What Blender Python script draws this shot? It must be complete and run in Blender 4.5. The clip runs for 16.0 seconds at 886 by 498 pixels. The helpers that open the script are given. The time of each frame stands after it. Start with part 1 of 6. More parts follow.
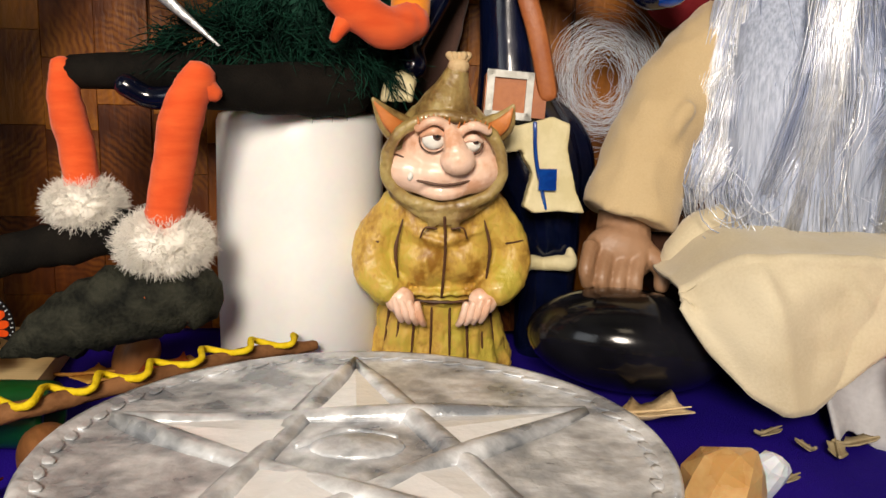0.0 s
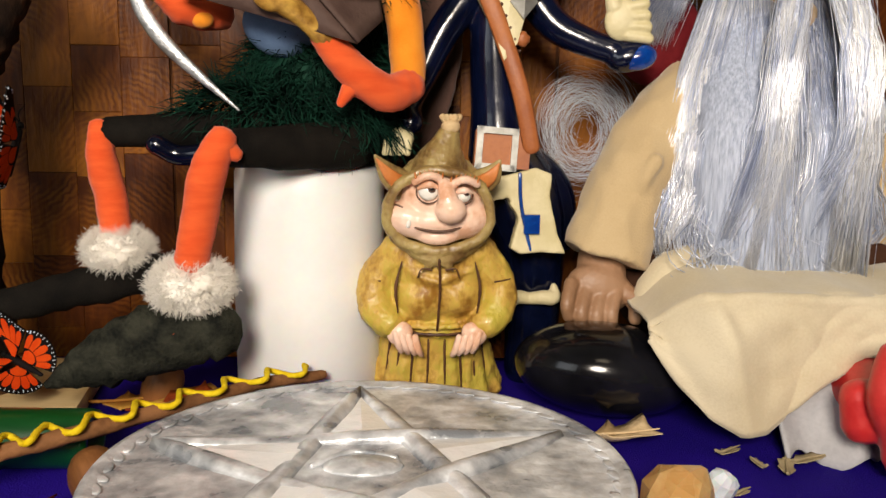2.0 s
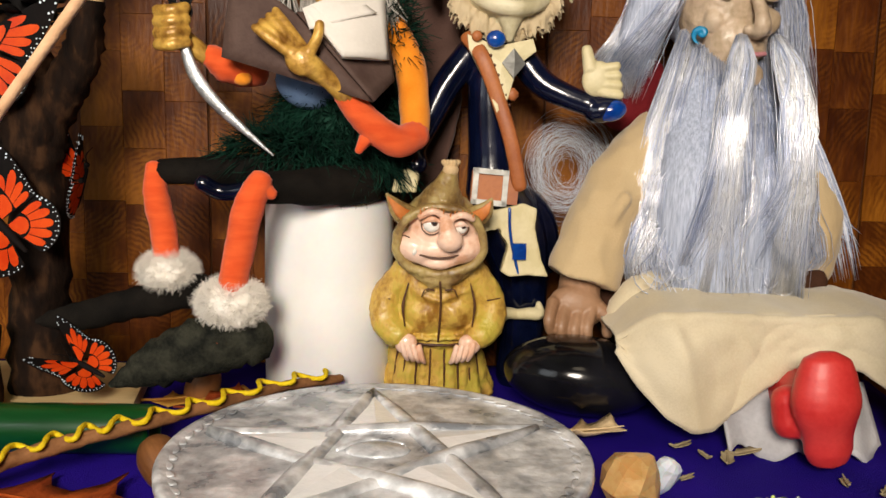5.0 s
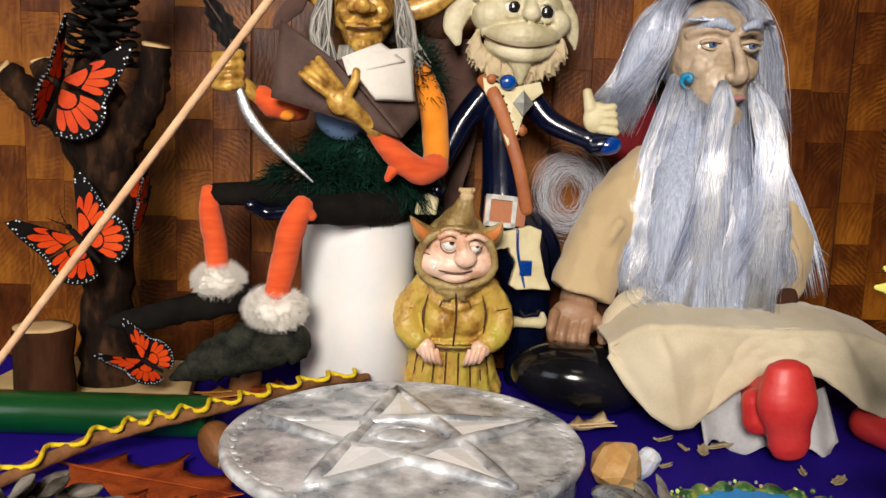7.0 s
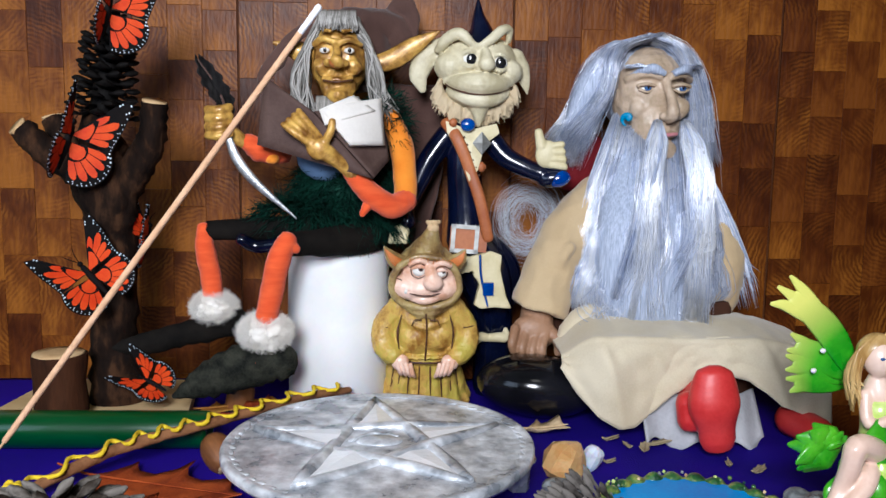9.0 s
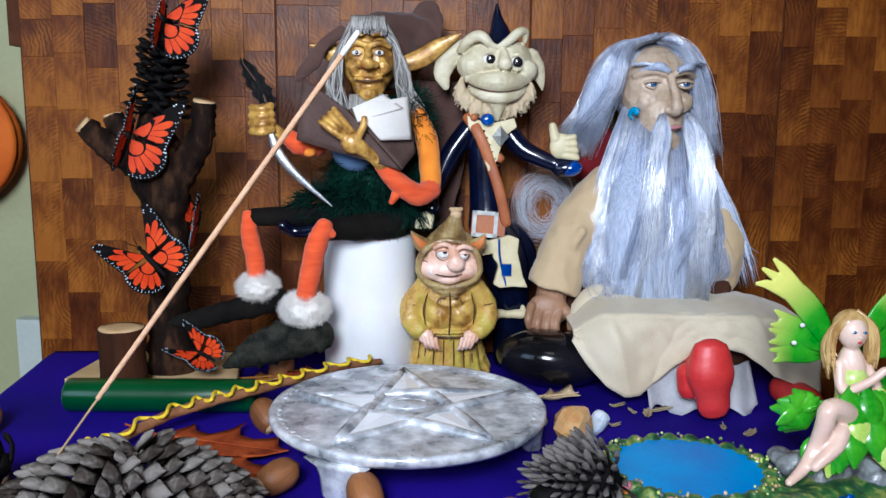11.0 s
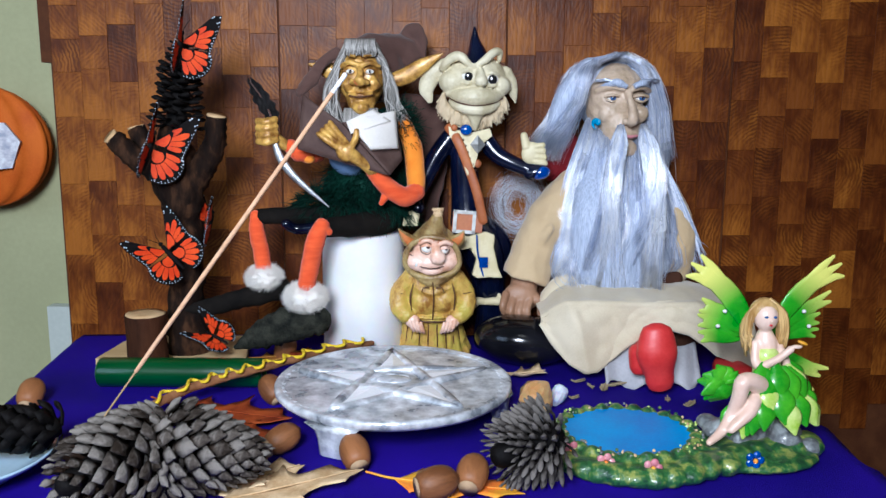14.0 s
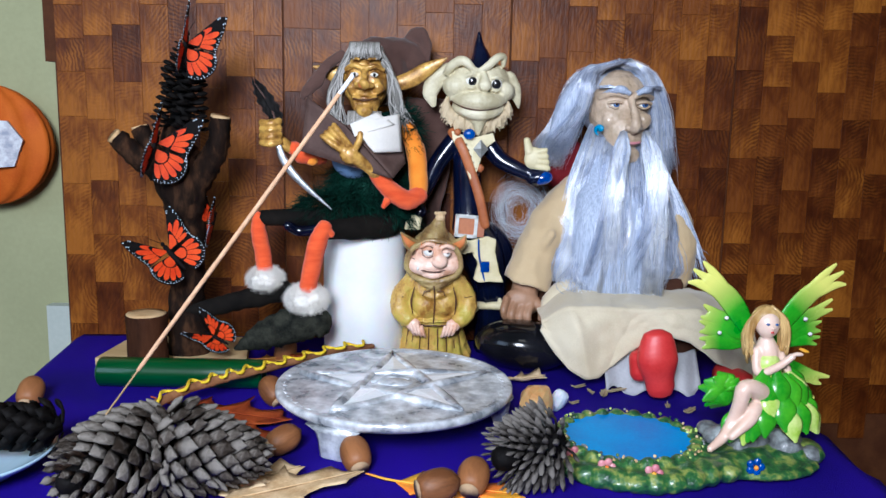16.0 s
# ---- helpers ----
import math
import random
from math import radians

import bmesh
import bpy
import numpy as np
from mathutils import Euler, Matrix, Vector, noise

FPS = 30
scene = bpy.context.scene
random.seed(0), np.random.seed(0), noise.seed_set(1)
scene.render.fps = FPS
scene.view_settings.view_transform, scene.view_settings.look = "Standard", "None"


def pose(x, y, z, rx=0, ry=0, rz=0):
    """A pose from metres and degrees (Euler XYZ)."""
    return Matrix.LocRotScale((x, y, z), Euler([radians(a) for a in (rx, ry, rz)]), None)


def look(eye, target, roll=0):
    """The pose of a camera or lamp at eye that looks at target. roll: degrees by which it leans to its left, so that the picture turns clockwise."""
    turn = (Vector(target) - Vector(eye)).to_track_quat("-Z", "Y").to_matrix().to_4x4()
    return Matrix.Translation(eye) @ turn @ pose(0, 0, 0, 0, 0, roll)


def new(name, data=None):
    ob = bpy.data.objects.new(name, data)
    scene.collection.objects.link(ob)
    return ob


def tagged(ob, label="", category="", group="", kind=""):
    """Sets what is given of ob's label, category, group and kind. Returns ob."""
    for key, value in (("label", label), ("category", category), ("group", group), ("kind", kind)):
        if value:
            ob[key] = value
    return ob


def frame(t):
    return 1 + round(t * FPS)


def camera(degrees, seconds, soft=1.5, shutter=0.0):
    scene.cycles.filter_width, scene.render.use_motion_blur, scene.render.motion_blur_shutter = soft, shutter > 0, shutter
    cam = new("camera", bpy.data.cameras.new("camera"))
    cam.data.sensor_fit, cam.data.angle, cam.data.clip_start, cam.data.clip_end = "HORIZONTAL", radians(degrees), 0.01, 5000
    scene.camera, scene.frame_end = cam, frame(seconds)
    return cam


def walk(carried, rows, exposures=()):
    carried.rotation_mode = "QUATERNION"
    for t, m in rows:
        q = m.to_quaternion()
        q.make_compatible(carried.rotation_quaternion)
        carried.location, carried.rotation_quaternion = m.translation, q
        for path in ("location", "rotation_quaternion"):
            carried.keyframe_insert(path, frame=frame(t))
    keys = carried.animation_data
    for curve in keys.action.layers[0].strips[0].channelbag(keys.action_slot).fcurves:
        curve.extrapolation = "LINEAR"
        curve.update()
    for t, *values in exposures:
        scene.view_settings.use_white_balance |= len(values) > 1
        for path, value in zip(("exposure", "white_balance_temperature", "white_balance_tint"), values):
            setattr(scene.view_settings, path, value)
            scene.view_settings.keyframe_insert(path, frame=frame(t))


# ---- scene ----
cam = camera(55.8, 16.0)
PATH = [
    (0, (0.093, 0.134, 0.121), (0.184, 2.101, -0.232), 1.2),
    (0.5, (0.095, 0.131, 0.121), (0.18, 2.097, -0.232), 1.2),
    (1, (0.095, 0.12, 0.127), (0.189, 2.091, -0.201), 1.1),
    (1.5, (0.094, 0.108, 0.131), (0.197, 2.082, -0.178), 1.4),
    (2, (0.094, 0.096, 0.138), (0.181, 2.069, -0.176), 0.9),
    (2.5, (0.093, 0.084, 0.141), (0.173, 2.059, -0.165), 0.7),
    (3, (0.093, 0.073, 0.146), (0.175, 2.048, -0.157), 0.8),
    (5.5, (0.091, 0.015, 0.159), (0.163, 1.992, -0.131), 1.6),
    (6, (0.088, -0.002, 0.163), (0.147, 1.978, -0.115), 1.8),
    (6.5, (0.086, -0.016, 0.171), (0.136, 1.961, -0.124), 1.5),
    (7, (0.085, -0.032, 0.173), (0.144, 1.946, -0.112), 2.1),
    (7.5, (0.087, -0.048, 0.177), (0.143, 1.93, -0.11), 1.1),
    (8, (0.092, -0.064, 0.181), (0.165, 1.913, -0.112), 1.2),
    (8.5, (0.094, -0.079, 0.184), (0.174, 1.9, -0.097), 1.6),
    (9, (0.095, -0.094, 0.193), (0.182, 1.886, -0.069), 0.8),
    (11.5, (0.094, -0.16, 0.207), (0.114, 1.813, -0.125), 0.3),
    (12, (0.095, -0.172, 0.211), (0.114, 1.797, -0.138), 0.0),
    (12.5, (0.1, -0.189, 0.214), (0.164, 1.776, -0.148), 0.7),
    (13, (0.104, -0.207, 0.22), (0.148, 1.758, -0.15), 0.6),
    (13.5, (0.109, -0.219, 0.222), (0.131, 1.746, -0.149), 0.4),
    (14, (0.11, -0.231, 0.226), (0.13, 1.739, -0.121), 0.3),
    (14.5, (0.11, -0.236, 0.228), (0.114, 1.735, -0.112), 0.4),
    (15, (0.109, -0.24, 0.228), (0.116, 1.734, -0.096), 0.4),
    (15.5, (0.108, -0.238, 0.225), (0.126, 1.735, -0.104), 1.0),
    (16, (0.106, -0.232, 0.224), (0.133, 1.74, -0.108), 1.1),
]
walk(cam, [(t, look(eye, target, roll)) for t, eye, target, roll in PATH],
     [(0.0, 0.06, 7000, 10), (3.0, 0.05, 7000, 10), (7.0, 0.03, 6600, 10), (8.0, 0.03, 5900, 10), (9.0, 0.04, 5350, 9), (12.5, 0.1, 5000, 8), (16.0, 0.16, 5050, 8)])

# ---- light ----
world = bpy.data.worlds.new("world")
scene.world = world
world.use_nodes = True
wn = world.node_tree.nodes
sky = wn.new("ShaderNodeTexSky")
sky.sky_type, sky.sun_disc = "NISHITA", False
sky.sun_elevation, sky.sun_rotation = radians(35), radians(200)
wn["Background"].inputs["Strength"].default_value = 0.06
world.node_tree.links.new(sky.outputs[0], wn["Background"].inputs["Color"])


def area(name, m, sx, sy, watts, colour):
    d = bpy.data.lights.new(name, "AREA")
    d.shape, d.size, d.size_y, d.energy, d.color = "RECTANGLE", sx, sy, watts, colour
    ob = new(name, d)
    ob.matrix_world = m
    return ob


area("window_daylight", look((-1.4, -1.0, 0.75), (0.1, 0.4, 0.1)), 0.9, 0.9, 5.2, (0.86, 0.93, 1.0))
# unseen frontal key, added to brighten the candle and figures
key = area("front_key_light", look((-0.03, -0.53, 0.48), (-0.06, 0.42, 0.12)), 0.3, 0.3, 13.2, (1.0, 0.91, 0.82))
key.data.shape = "DISK"
# weak warm fill added from above, no fitting behind it
area("overhead_fill_light", look((0.1, -0.7, 1.52), (0.1, 0.35, 0.0)), 0.35, 0.35, 1.2, (1.0, 0.86, 0.66))


# ---- materials ----
def material(name, c1, c2=None, rough=0.5, metal=0.0, scale=60.0, bump=0.15, fine=500.0, coat=0.0, per_object=0.0,
             stretch=(1, 1, 1), sheen=0.0, subsurface=0.0, spec=0.5, island=0.0, c3=None):
    """Two colours mixed by coarse noise, a finer grain on top, bump from both."""
    m = bpy.data.materials.new(name)
    m.use_nodes = True
    nt = m.node_tree
    n, l = nt.nodes, nt.links.new
    b = n["Principled BSDF"]
    b.inputs["Roughness"].default_value, b.inputs["Metallic"].default_value = rough, metal
    b.inputs["Coat Weight"].default_value, b.inputs["Specular IOR Level"].default_value = coat, spec if rough < 0.6 else min(spec, 0.12)
    b.inputs["Sheen Weight"].default_value = sheen
    b.inputs["Subsurface Weight"].default_value = subsurface
    b.inputs["Subsurface Scale"].default_value = 0.01
    tc, mp = n.new("ShaderNodeTexCoord"), n.new("ShaderNodeMapping")
    mp.inputs["Scale"].default_value = stretch
    l(tc.outputs["Object"], mp.inputs["Vector"])
    a, f = n.new("ShaderNodeTexNoise"), n.new("ShaderNodeTexNoise")
    a.inputs["Scale"].default_value, a.inputs["Detail"].default_value = scale, 5
    f.inputs["Scale"].default_value, f.inputs["Detail"].default_value = fine, 4
    l(mp.outputs[0], a.inputs["Vector"]), l(mp.outputs[0], f.inputs["Vector"])
    ramp = n.new("ShaderNodeValToRGB")
    ramp.color_ramp.elements[0].position, ramp.color_ramp.elements[1].position = 0.34, 0.66
    ramp.color_ramp.elements[0].color = (*c1, 1)
    ramp.color_ramp.elements[1].color = (*(c2 or [min(1, x * 1.25) for x in c1]), 1)
    if c3:
        e = ramp.color_ramp.elements.new(0.5)
        e.color = (*c3, 1)
    mix = n.new("ShaderNodeMath")
    mix.operation = "MULTIPLY_ADD"
    mix.inputs[1].default_value, mix.inputs[2].default_value = 0.3, -0.15
    l(f.outputs["Fac"], mix.inputs[0])
    add = n.new("ShaderNodeMath")
    l(a.outputs["Fac"], add.inputs[0]), l(mix.outputs[0], add.inputs[1])
    fac = add
    if per_object or island:
        if per_object:
            info = n.new("ShaderNodeObjectInfo")
            rnd = info.outputs["Random"]
        else:
            info = n.new("ShaderNodeNewGeometry")
            rnd = info.outputs["Random Per Island"]
        k = n.new("ShaderNodeMath")
        k.operation = "MULTIPLY_ADD"
        w = per_object or island
        k.inputs[1].default_value, k.inputs[2].default_value = w, -w / 2
        l(rnd, k.inputs[0])
        fac = n.new("ShaderNodeMath")
        l(add.outputs[0], fac.inputs[0]), l(k.outputs[0], fac.inputs[1])
    l(fac.outputs[0], ramp.inputs["Fac"])
    l(ramp.outputs["Color"], b.inputs["Base Color"])
    rr = n.new("ShaderNodeMath")
    rr.operation = "MULTIPLY_ADD"
    rr.inputs[1].default_value, rr.inputs[2].default_value = 0.25, rough - 0.12
    l(a.outputs["Fac"], rr.inputs[0]), l(rr.outputs[0], b.inputs["Roughness"])
    bp = n.new("ShaderNodeBump")
    bp.inputs["Strength"].default_value, bp.inputs["Distance"].default_value = bump, 0.001
    l(f.outputs["Fac"], bp.inputs["Height"]), l(bp.outputs[0], b.inputs["Normal"])
    return m


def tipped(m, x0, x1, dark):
    """Mixes each scale from a dark brown at its inner end to its own colour further out."""
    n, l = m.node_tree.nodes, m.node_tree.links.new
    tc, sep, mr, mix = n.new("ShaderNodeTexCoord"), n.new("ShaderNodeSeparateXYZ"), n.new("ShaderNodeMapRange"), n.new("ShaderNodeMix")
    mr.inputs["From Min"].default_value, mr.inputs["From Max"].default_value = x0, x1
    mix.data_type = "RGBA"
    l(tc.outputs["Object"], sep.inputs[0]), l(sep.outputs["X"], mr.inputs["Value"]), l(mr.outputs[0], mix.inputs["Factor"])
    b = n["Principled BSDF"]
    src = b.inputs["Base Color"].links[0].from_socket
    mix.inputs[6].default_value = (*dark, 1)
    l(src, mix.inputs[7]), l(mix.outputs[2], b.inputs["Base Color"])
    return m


def wood_block_material(name, dark, mid_tone, light, mark):
    """Mosaic wood block: colour by the block's own random number, curved saw marks, dark stain."""
    m = material(name, dark, light, 0.42, 0, 34, 0.45, 300, per_object=0.2, spec=0.2, stretch=(1, 1, 0.3), c3=mid_tone)
    nt = m.node_tree
    n, l = nt.nodes, nt.links.new
    b = n["Principled BSDF"]
    info, tc = n.new("ShaderNodeObjectInfo"), n.new("ShaderNodeTexCoord")
    off = n.new("ShaderNodeVectorMath")
    off.operation = "MULTIPLY_ADD"
    off.inputs[1].default_value, off.inputs[2].default_value = (0.16, 0.0, 0.16), (-0.08, 0, -0.08)
    hash_ = n.new("ShaderNodeTexWhiteNoise")
    hash_.noise_dimensions = "1D"
    l(info.outputs["Random"], hash_.inputs["W"]), l(hash_.outputs["Color"], off.inputs[0])
    add = n.new("ShaderNodeVectorMath")
    l(tc.outputs["Object"], add.inputs[0]), l(off.outputs[0], add.inputs[1])
    wave = n.new("ShaderNodeTexWave")
    wave.wave_type, wave.rings_direction = "RINGS", "Y"
    wave.inputs["Scale"].default_value, wave.inputs["Distortion"].default_value = 95, 5.0
    wave.inputs["Detail"].default_value, wave.inputs["Detail Scale"].default_value = 3, 2
    l(add.outputs[0], wave.inputs["Vector"])
    big = n.new("ShaderNodeTexNoise")
    big.inputs["Scale"].default_value = 40
    l(add.outputs[0], big.inputs["Vector"])
    k = n.new("ShaderNodeMapRange")
    k.inputs["From Min"].default_value, k.inputs["From Max"].default_value = 0.42, 0.68
    k.inputs["To Max"].default_value = 0.62
    l(big.outputs["Fac"], k.inputs["Value"])
    kk = n.new("ShaderNodeMath")
    kk.operation = "MULTIPLY"
    l(k.outputs[0], kk.inputs[0]), l(wave.outputs["Fac"], kk.inputs[1])
    mix = n.new("ShaderNodeMix")
    mix.data_type = "RGBA"
    l(kk.outputs[0], mix.inputs["Factor"])
    src = b.inputs["Base Color"].links[0].from_socket
    l(src, mix.inputs[6])
    mix.inputs[7].default_value = mark
    l(mix.outputs[2], b.inputs["Base Color"])
    return m


M = {}
M["block"] = wood_block_material("wood_block", (0.068, 0.0152, 0.0015), (0.142, 0.039, 0.0032), (0.265, 0.09, 0.0075), (0.34, 0.122, 0.0115, 1))
# redder wood, also darkened for the light falloff on the right
M["block_red_dim"] = wood_block_material("redder_dim_wood_block", (0.042, 0.0084, 0.001), (0.084, 0.0195, 0.002), (0.16, 0.046, 0.0045), (0.2, 0.062, 0.006, 1))
M["groove"] = material("dark_groove", (0.06, 0.02, 0.008), (0.09, 0.034, 0.012), 0.7)
M["cream_wall"] = material("cream_wall", (0.33, 0.34, 0.19), (0.39, 0.395, 0.225), 0.8, scale=6, fine=250)
# for the unseen walls: dark so that little light bounces back
M["dim_wall"] = material("low_bounce_wall", (0.12, 0.07, 0.035), (0.17, 0.1, 0.05), 0.7, scale=5, fine=90, stretch=(1, 1, 0.15))
M["white_paint"] = material("white_paint", (0.42, 0.46, 0.42), (0.5, 0.54, 0.49), 0.6, scale=9, fine=250)
M["floor_wood"] = material("floor_wood", (0.16, 0.09, 0.045), (0.24, 0.14, 0.07), 0.5, scale=4, fine=60, stretch=(1, 0.1, 1))
M["cloth"] = material("purple_cloth", (0.009, 0.0022, 0.17), (0.02, 0.004, 0.28), 0.85, scale=9, bump=0.6, fine=1400, spec=0.1)
M["table_wood"] = material("table_wood", (0.1, 0.045, 0.02), (0.17, 0.08, 0.035), 0.5, scale=10, fine=90, stretch=(0.2, 1, 1))
M["wax"] = material("white_wax", (0.86, 0.87, 0.88), (0.91, 0.91, 0.91), 0.36, scale=35, bump=0.05, fine=300, subsurface=0.12)
M["wick"] = material("burnt_wick", (0.03, 0.02, 0.015), (0.2, 0.12, 0.05), 0.9)
M["pewter"] = material("pewter", (0.25, 0.27, 0.3), (0.9, 0.93, 0.97), 0.3, 0.25, 60, 1.0, 170, c3=(0.58, 0.6, 0.63))
# near-white pewter: the star's reflections put into the base colour
M["pewter_bright"] = material("pewter_glint", (0.93, 0.95, 0.97), (0.98, 0.98, 0.99), 0.22, 0.1, 60, 0.3, 230)
M["stone_black"] = material("black_stone", (0.003, 0.003, 0.004), (0.009, 0.009, 0.012), 0.16, 0, 30, 0.02, 200, coat=0.15, spec=0.35)
M["bamboo"] = material("green_lacquer", (0.0, 0.035, 0.006), (0.002, 0.065, 0.012), 0.3, scale=40, bump=0.05, stretch=(0.2, 1, 1), coat=0.3)
M["bamboo_end"] = material("bamboo_end", (0.1, 0.22, 0.1), (0.2, 0.3, 0.16), 0.6)
M["twig"] = material("brown_twig", (0.16, 0.07, 0.028), (0.3, 0.14, 0.06), 0.7, scale=80, stretch=(1, 1, 1), bump=0.5)
M["yarn"] = material("yellow_yarn", (0.72, 0.5, 0.01), (0.85, 0.64, 0.03), 0.8, scale=300, bump=0.6, fine=1500)
M["nut"] = material("acorn_brown", (0.12, 0.045, 0.014), (0.27, 0.11, 0.036), 0.5, scale=55, bump=0.25, fine=600, per_object=0.3, stretch=(1, 1, 0.3), spec=0.35)
M["nut_cap"] = material("acorn_scar", (0.32, 0.2, 0.11), (0.4, 0.28, 0.16), 0.8)
M["scale"] = material("grey_cone_scale", (0.017, 0.012, 0.008), (0.18, 0.162, 0.14), 0.75, scale=90, bump=0.9, fine=420, per_object=0.4, c3=(0.073, 0.061, 0.05))
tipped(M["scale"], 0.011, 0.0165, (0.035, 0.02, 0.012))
M["scale_dark"] = material("dark_cone_scale", (0.0015, 0.0012, 0.0012), (0.005, 0.004, 0.0035), 0.7, scale=70, bump=0.5, fine=420, per_object=0.2)
M["scale_mid"] = material("weathered_cone_scale", (0.03, 0.025, 0.022), (0.15, 0.135, 0.12), 0.8, scale=60, bump=0.6, fine=420, per_object=0.35)
M["bark"] = material("dark_bark", (0.004, 0.0022, 0.0016), (0.06, 0.028, 0.013), 0.85, scale=85, bump=1.0, fine=260, stretch=(1, 1, 0.35), c3=(0.014, 0.007, 0.004))
M["bark_log"] = material("brown_bark", (0.014, 0.005, 0.002), (0.06, 0.022, 0.009), 0.8, scale=50, bump=0.8, fine=300, stretch=(1, 1, 0.25))
M["cut"] = material("cut_wood", (0.5, 0.32, 0.15), (0.66, 0.47, 0.25), 0.7, scale=60, bump=0.3)
M["plank"] = material("pale_plank", (0.5, 0.35, 0.16), (0.64, 0.48, 0.25), 0.65, scale=30, bump=0.3, stretch=(0.2, 1, 1))
M["wing_black"] = material("wing_black", (0.003, 0.0025, 0.0025), (0.008, 0.006, 0.006), 0.8)
M["wing_orange"] = material("wing_orange", (0.56, 0.04, 0.005), (0.68, 0.075, 0.009), 0.6, scale=70, bump=0.1, spec=0.2)
M["wing_white"] = material("wing_white", (0.6, 0.72, 0.85), (0.75, 0.82, 0.9), 0.5)
M["incense"] = material("incense_paste", (0.5, 0.3, 0.17), (0.6, 0.38, 0.23), 0.85, scale=200, bump=0.5)
M["stick"] = material("bamboo_stick", (0.3, 0.2, 0.1), (0.4, 0.27, 0.14), 0.7)
M["ash"] = material("white_ash", (0.7, 0.72, 0.75), (0.8, 0.8, 0.82), 0.9, scale=300)
M["leaf_red"] = material("leaf_red", (0.16, 0.022, 0.008), (0.42, 0.085, 0.018), 0.6, scale=40, bump=0.5, spec=0.2)
M["leaf_tan"] = material("leaf_tan", (0.46, 0.3, 0.14), (0.72, 0.55, 0.33), 0.6, scale=50, bump=0.5)
M["leaf_gold"] = material("leaf_gold", (0.75, 0.42, 0.02), (0.82, 0.2, 0.02), 0.5, scale=28, bump=0.4, c3=(0.8, 0.35, 0.02))
M["leaf_ochre"] = material("leaf_ochre", (0.4, 0.15, 0.03), (0.55, 0.3, 0.06), 0.6, scale=60, bump=0.5)
M["chip"] = material("dry_chip", (0.25, 0.2, 0.12), (0.42, 0.35, 0.22), 0.8, scale=80)
M["amber"] = material("amber_stone", (0.5, 0.28, 0.1), (0.62, 0.42, 0.2), 0.3, scale=60, subsurface=0.2)
M["crystal"] = material("quartz", (0.55, 0.62, 0.72), (0.75, 0.8, 0.86), 0.2, scale=60, subsurface=0.3)
M["dish"] = material("glazed_dish", (0.36, 0.52, 0.68), (0.45, 0.6, 0.74), 0.2, scale=20, coat=0.4, bump=0.03)
M["pumpkin"] = material("pumpkin_orange", (0.42, 0.075, 0.006), (0.55, 0.13, 0.012), 0.62, scale=25)
M["picture"] = material("picture_patch", (0.32, 0.34, 0.42), (0.66, 0.68, 0.72), 0.4, scale=120, c3=(0.5, 0.5, 0.55))
# figures
M["robe_ochre"] = material("ochre_glaze", (0.3, 0.14, 0.02), (0.5, 0.4, 0.06), 0.42, scale=48, bump=0.5, fine=420, coat=0.1, c3=(0.58, 0.37, 0.075), stretch=(1.3, 1, 0.9))
M["hood"] = material("hood_glaze", (0.14, 0.075, 0.025), (0.42, 0.32, 0.12), 0.36, scale=80, bump=0.6, fine=420, coat=0.2, c3=(0.3, 0.2, 0.07))
M["troll_skin"] = material("painted_skin", (0.7, 0.38, 0.24), (0.88, 0.62, 0.5), 0.34, scale=70, bump=0.25, fine=500, coat=0.25, c3=(0.84, 0.57, 0.43))
M["paint_dark"] = material("dark_paint", (0.06, 0.022, 0.01), (0.11, 0.045, 0.02), 0.5)
M["eye_white"] = material("eye_white", (0.78, 0.76, 0.7), (0.85, 0.83, 0.78), 0.2, coat=0.4)
M["eye_dark"] = material("eye_dark", (0.008, 0.008, 0.01), (0.02, 0.02, 0.02), 0.15, coat=0.5)
M["eye_blue"] = material("eye_blue", (0.03, 0.09, 0.25), (0.06, 0.14, 0.35), 0.15, coat=0.5)
M["navy"] = material("navy_glaze", (0.001, 0.0022, 0.01), (0.003, 0.006, 0.028), 0.2, scale=50, bump=0.05, coat=0.3)
M["blue_bright"] = material("blue_glaze", (0.0, 0.03, 0.22), (0.0, 0.08, 0.4), 0.22, coat=0.6)
M["clay"] = material("cream_clay", (0.5, 0.44, 0.27), (0.72, 0.66, 0.46), 0.48, scale=60, bump=0.25, fine=380, c3=(0.63, 0.57, 0.38))
M["bone"] = material("cream_leather", (0.62, 0.54, 0.3), (0.74, 0.66, 0.42), 0.5, scale=60, bump=0.2)
M["strap"] = material("tan_leather", (0.32, 0.09, 0.025), (0.45, 0.15, 0.045), 0.5, scale=60, bump=0.2)
M["silver"] = material("silver_trim", (0.26, 0.26, 0.24), (0.42, 0.42, 0.4), 0.45, 0.6, 120)
M["gown"] = material("cream_felt", (0.56, 0.475, 0.32), (0.68, 0.6, 0.44), 0.85, scale=20, bump=0.2, fine=900, sheen=0.3)
M["sleeve"] = material("tan_felt", (0.52, 0.38, 0.21), (0.6, 0.46, 0.27), 0.85, scale=20, bump=0.35, fine=1200, sheen=0.3)
M["lining"] = material("brown_cloth", (0.05, 0.022, 0.014), (0.08, 0.035, 0.02), 0.85, scale=30, bump=0.3)
M["underskirt"] = material("grey_cloth", (0.36, 0.36, 0.38), (0.5, 0.5, 0.52), 0.8, scale=30, bump=0.3)
M["wiz_skin"] = material("doll_skin", (0.4, 0.3, 0.19), (0.62, 0.5, 0.36), 0.42, scale=45, bump=0.25, fine=420, coat=0.15, c3=(0.54, 0.41, 0.29))
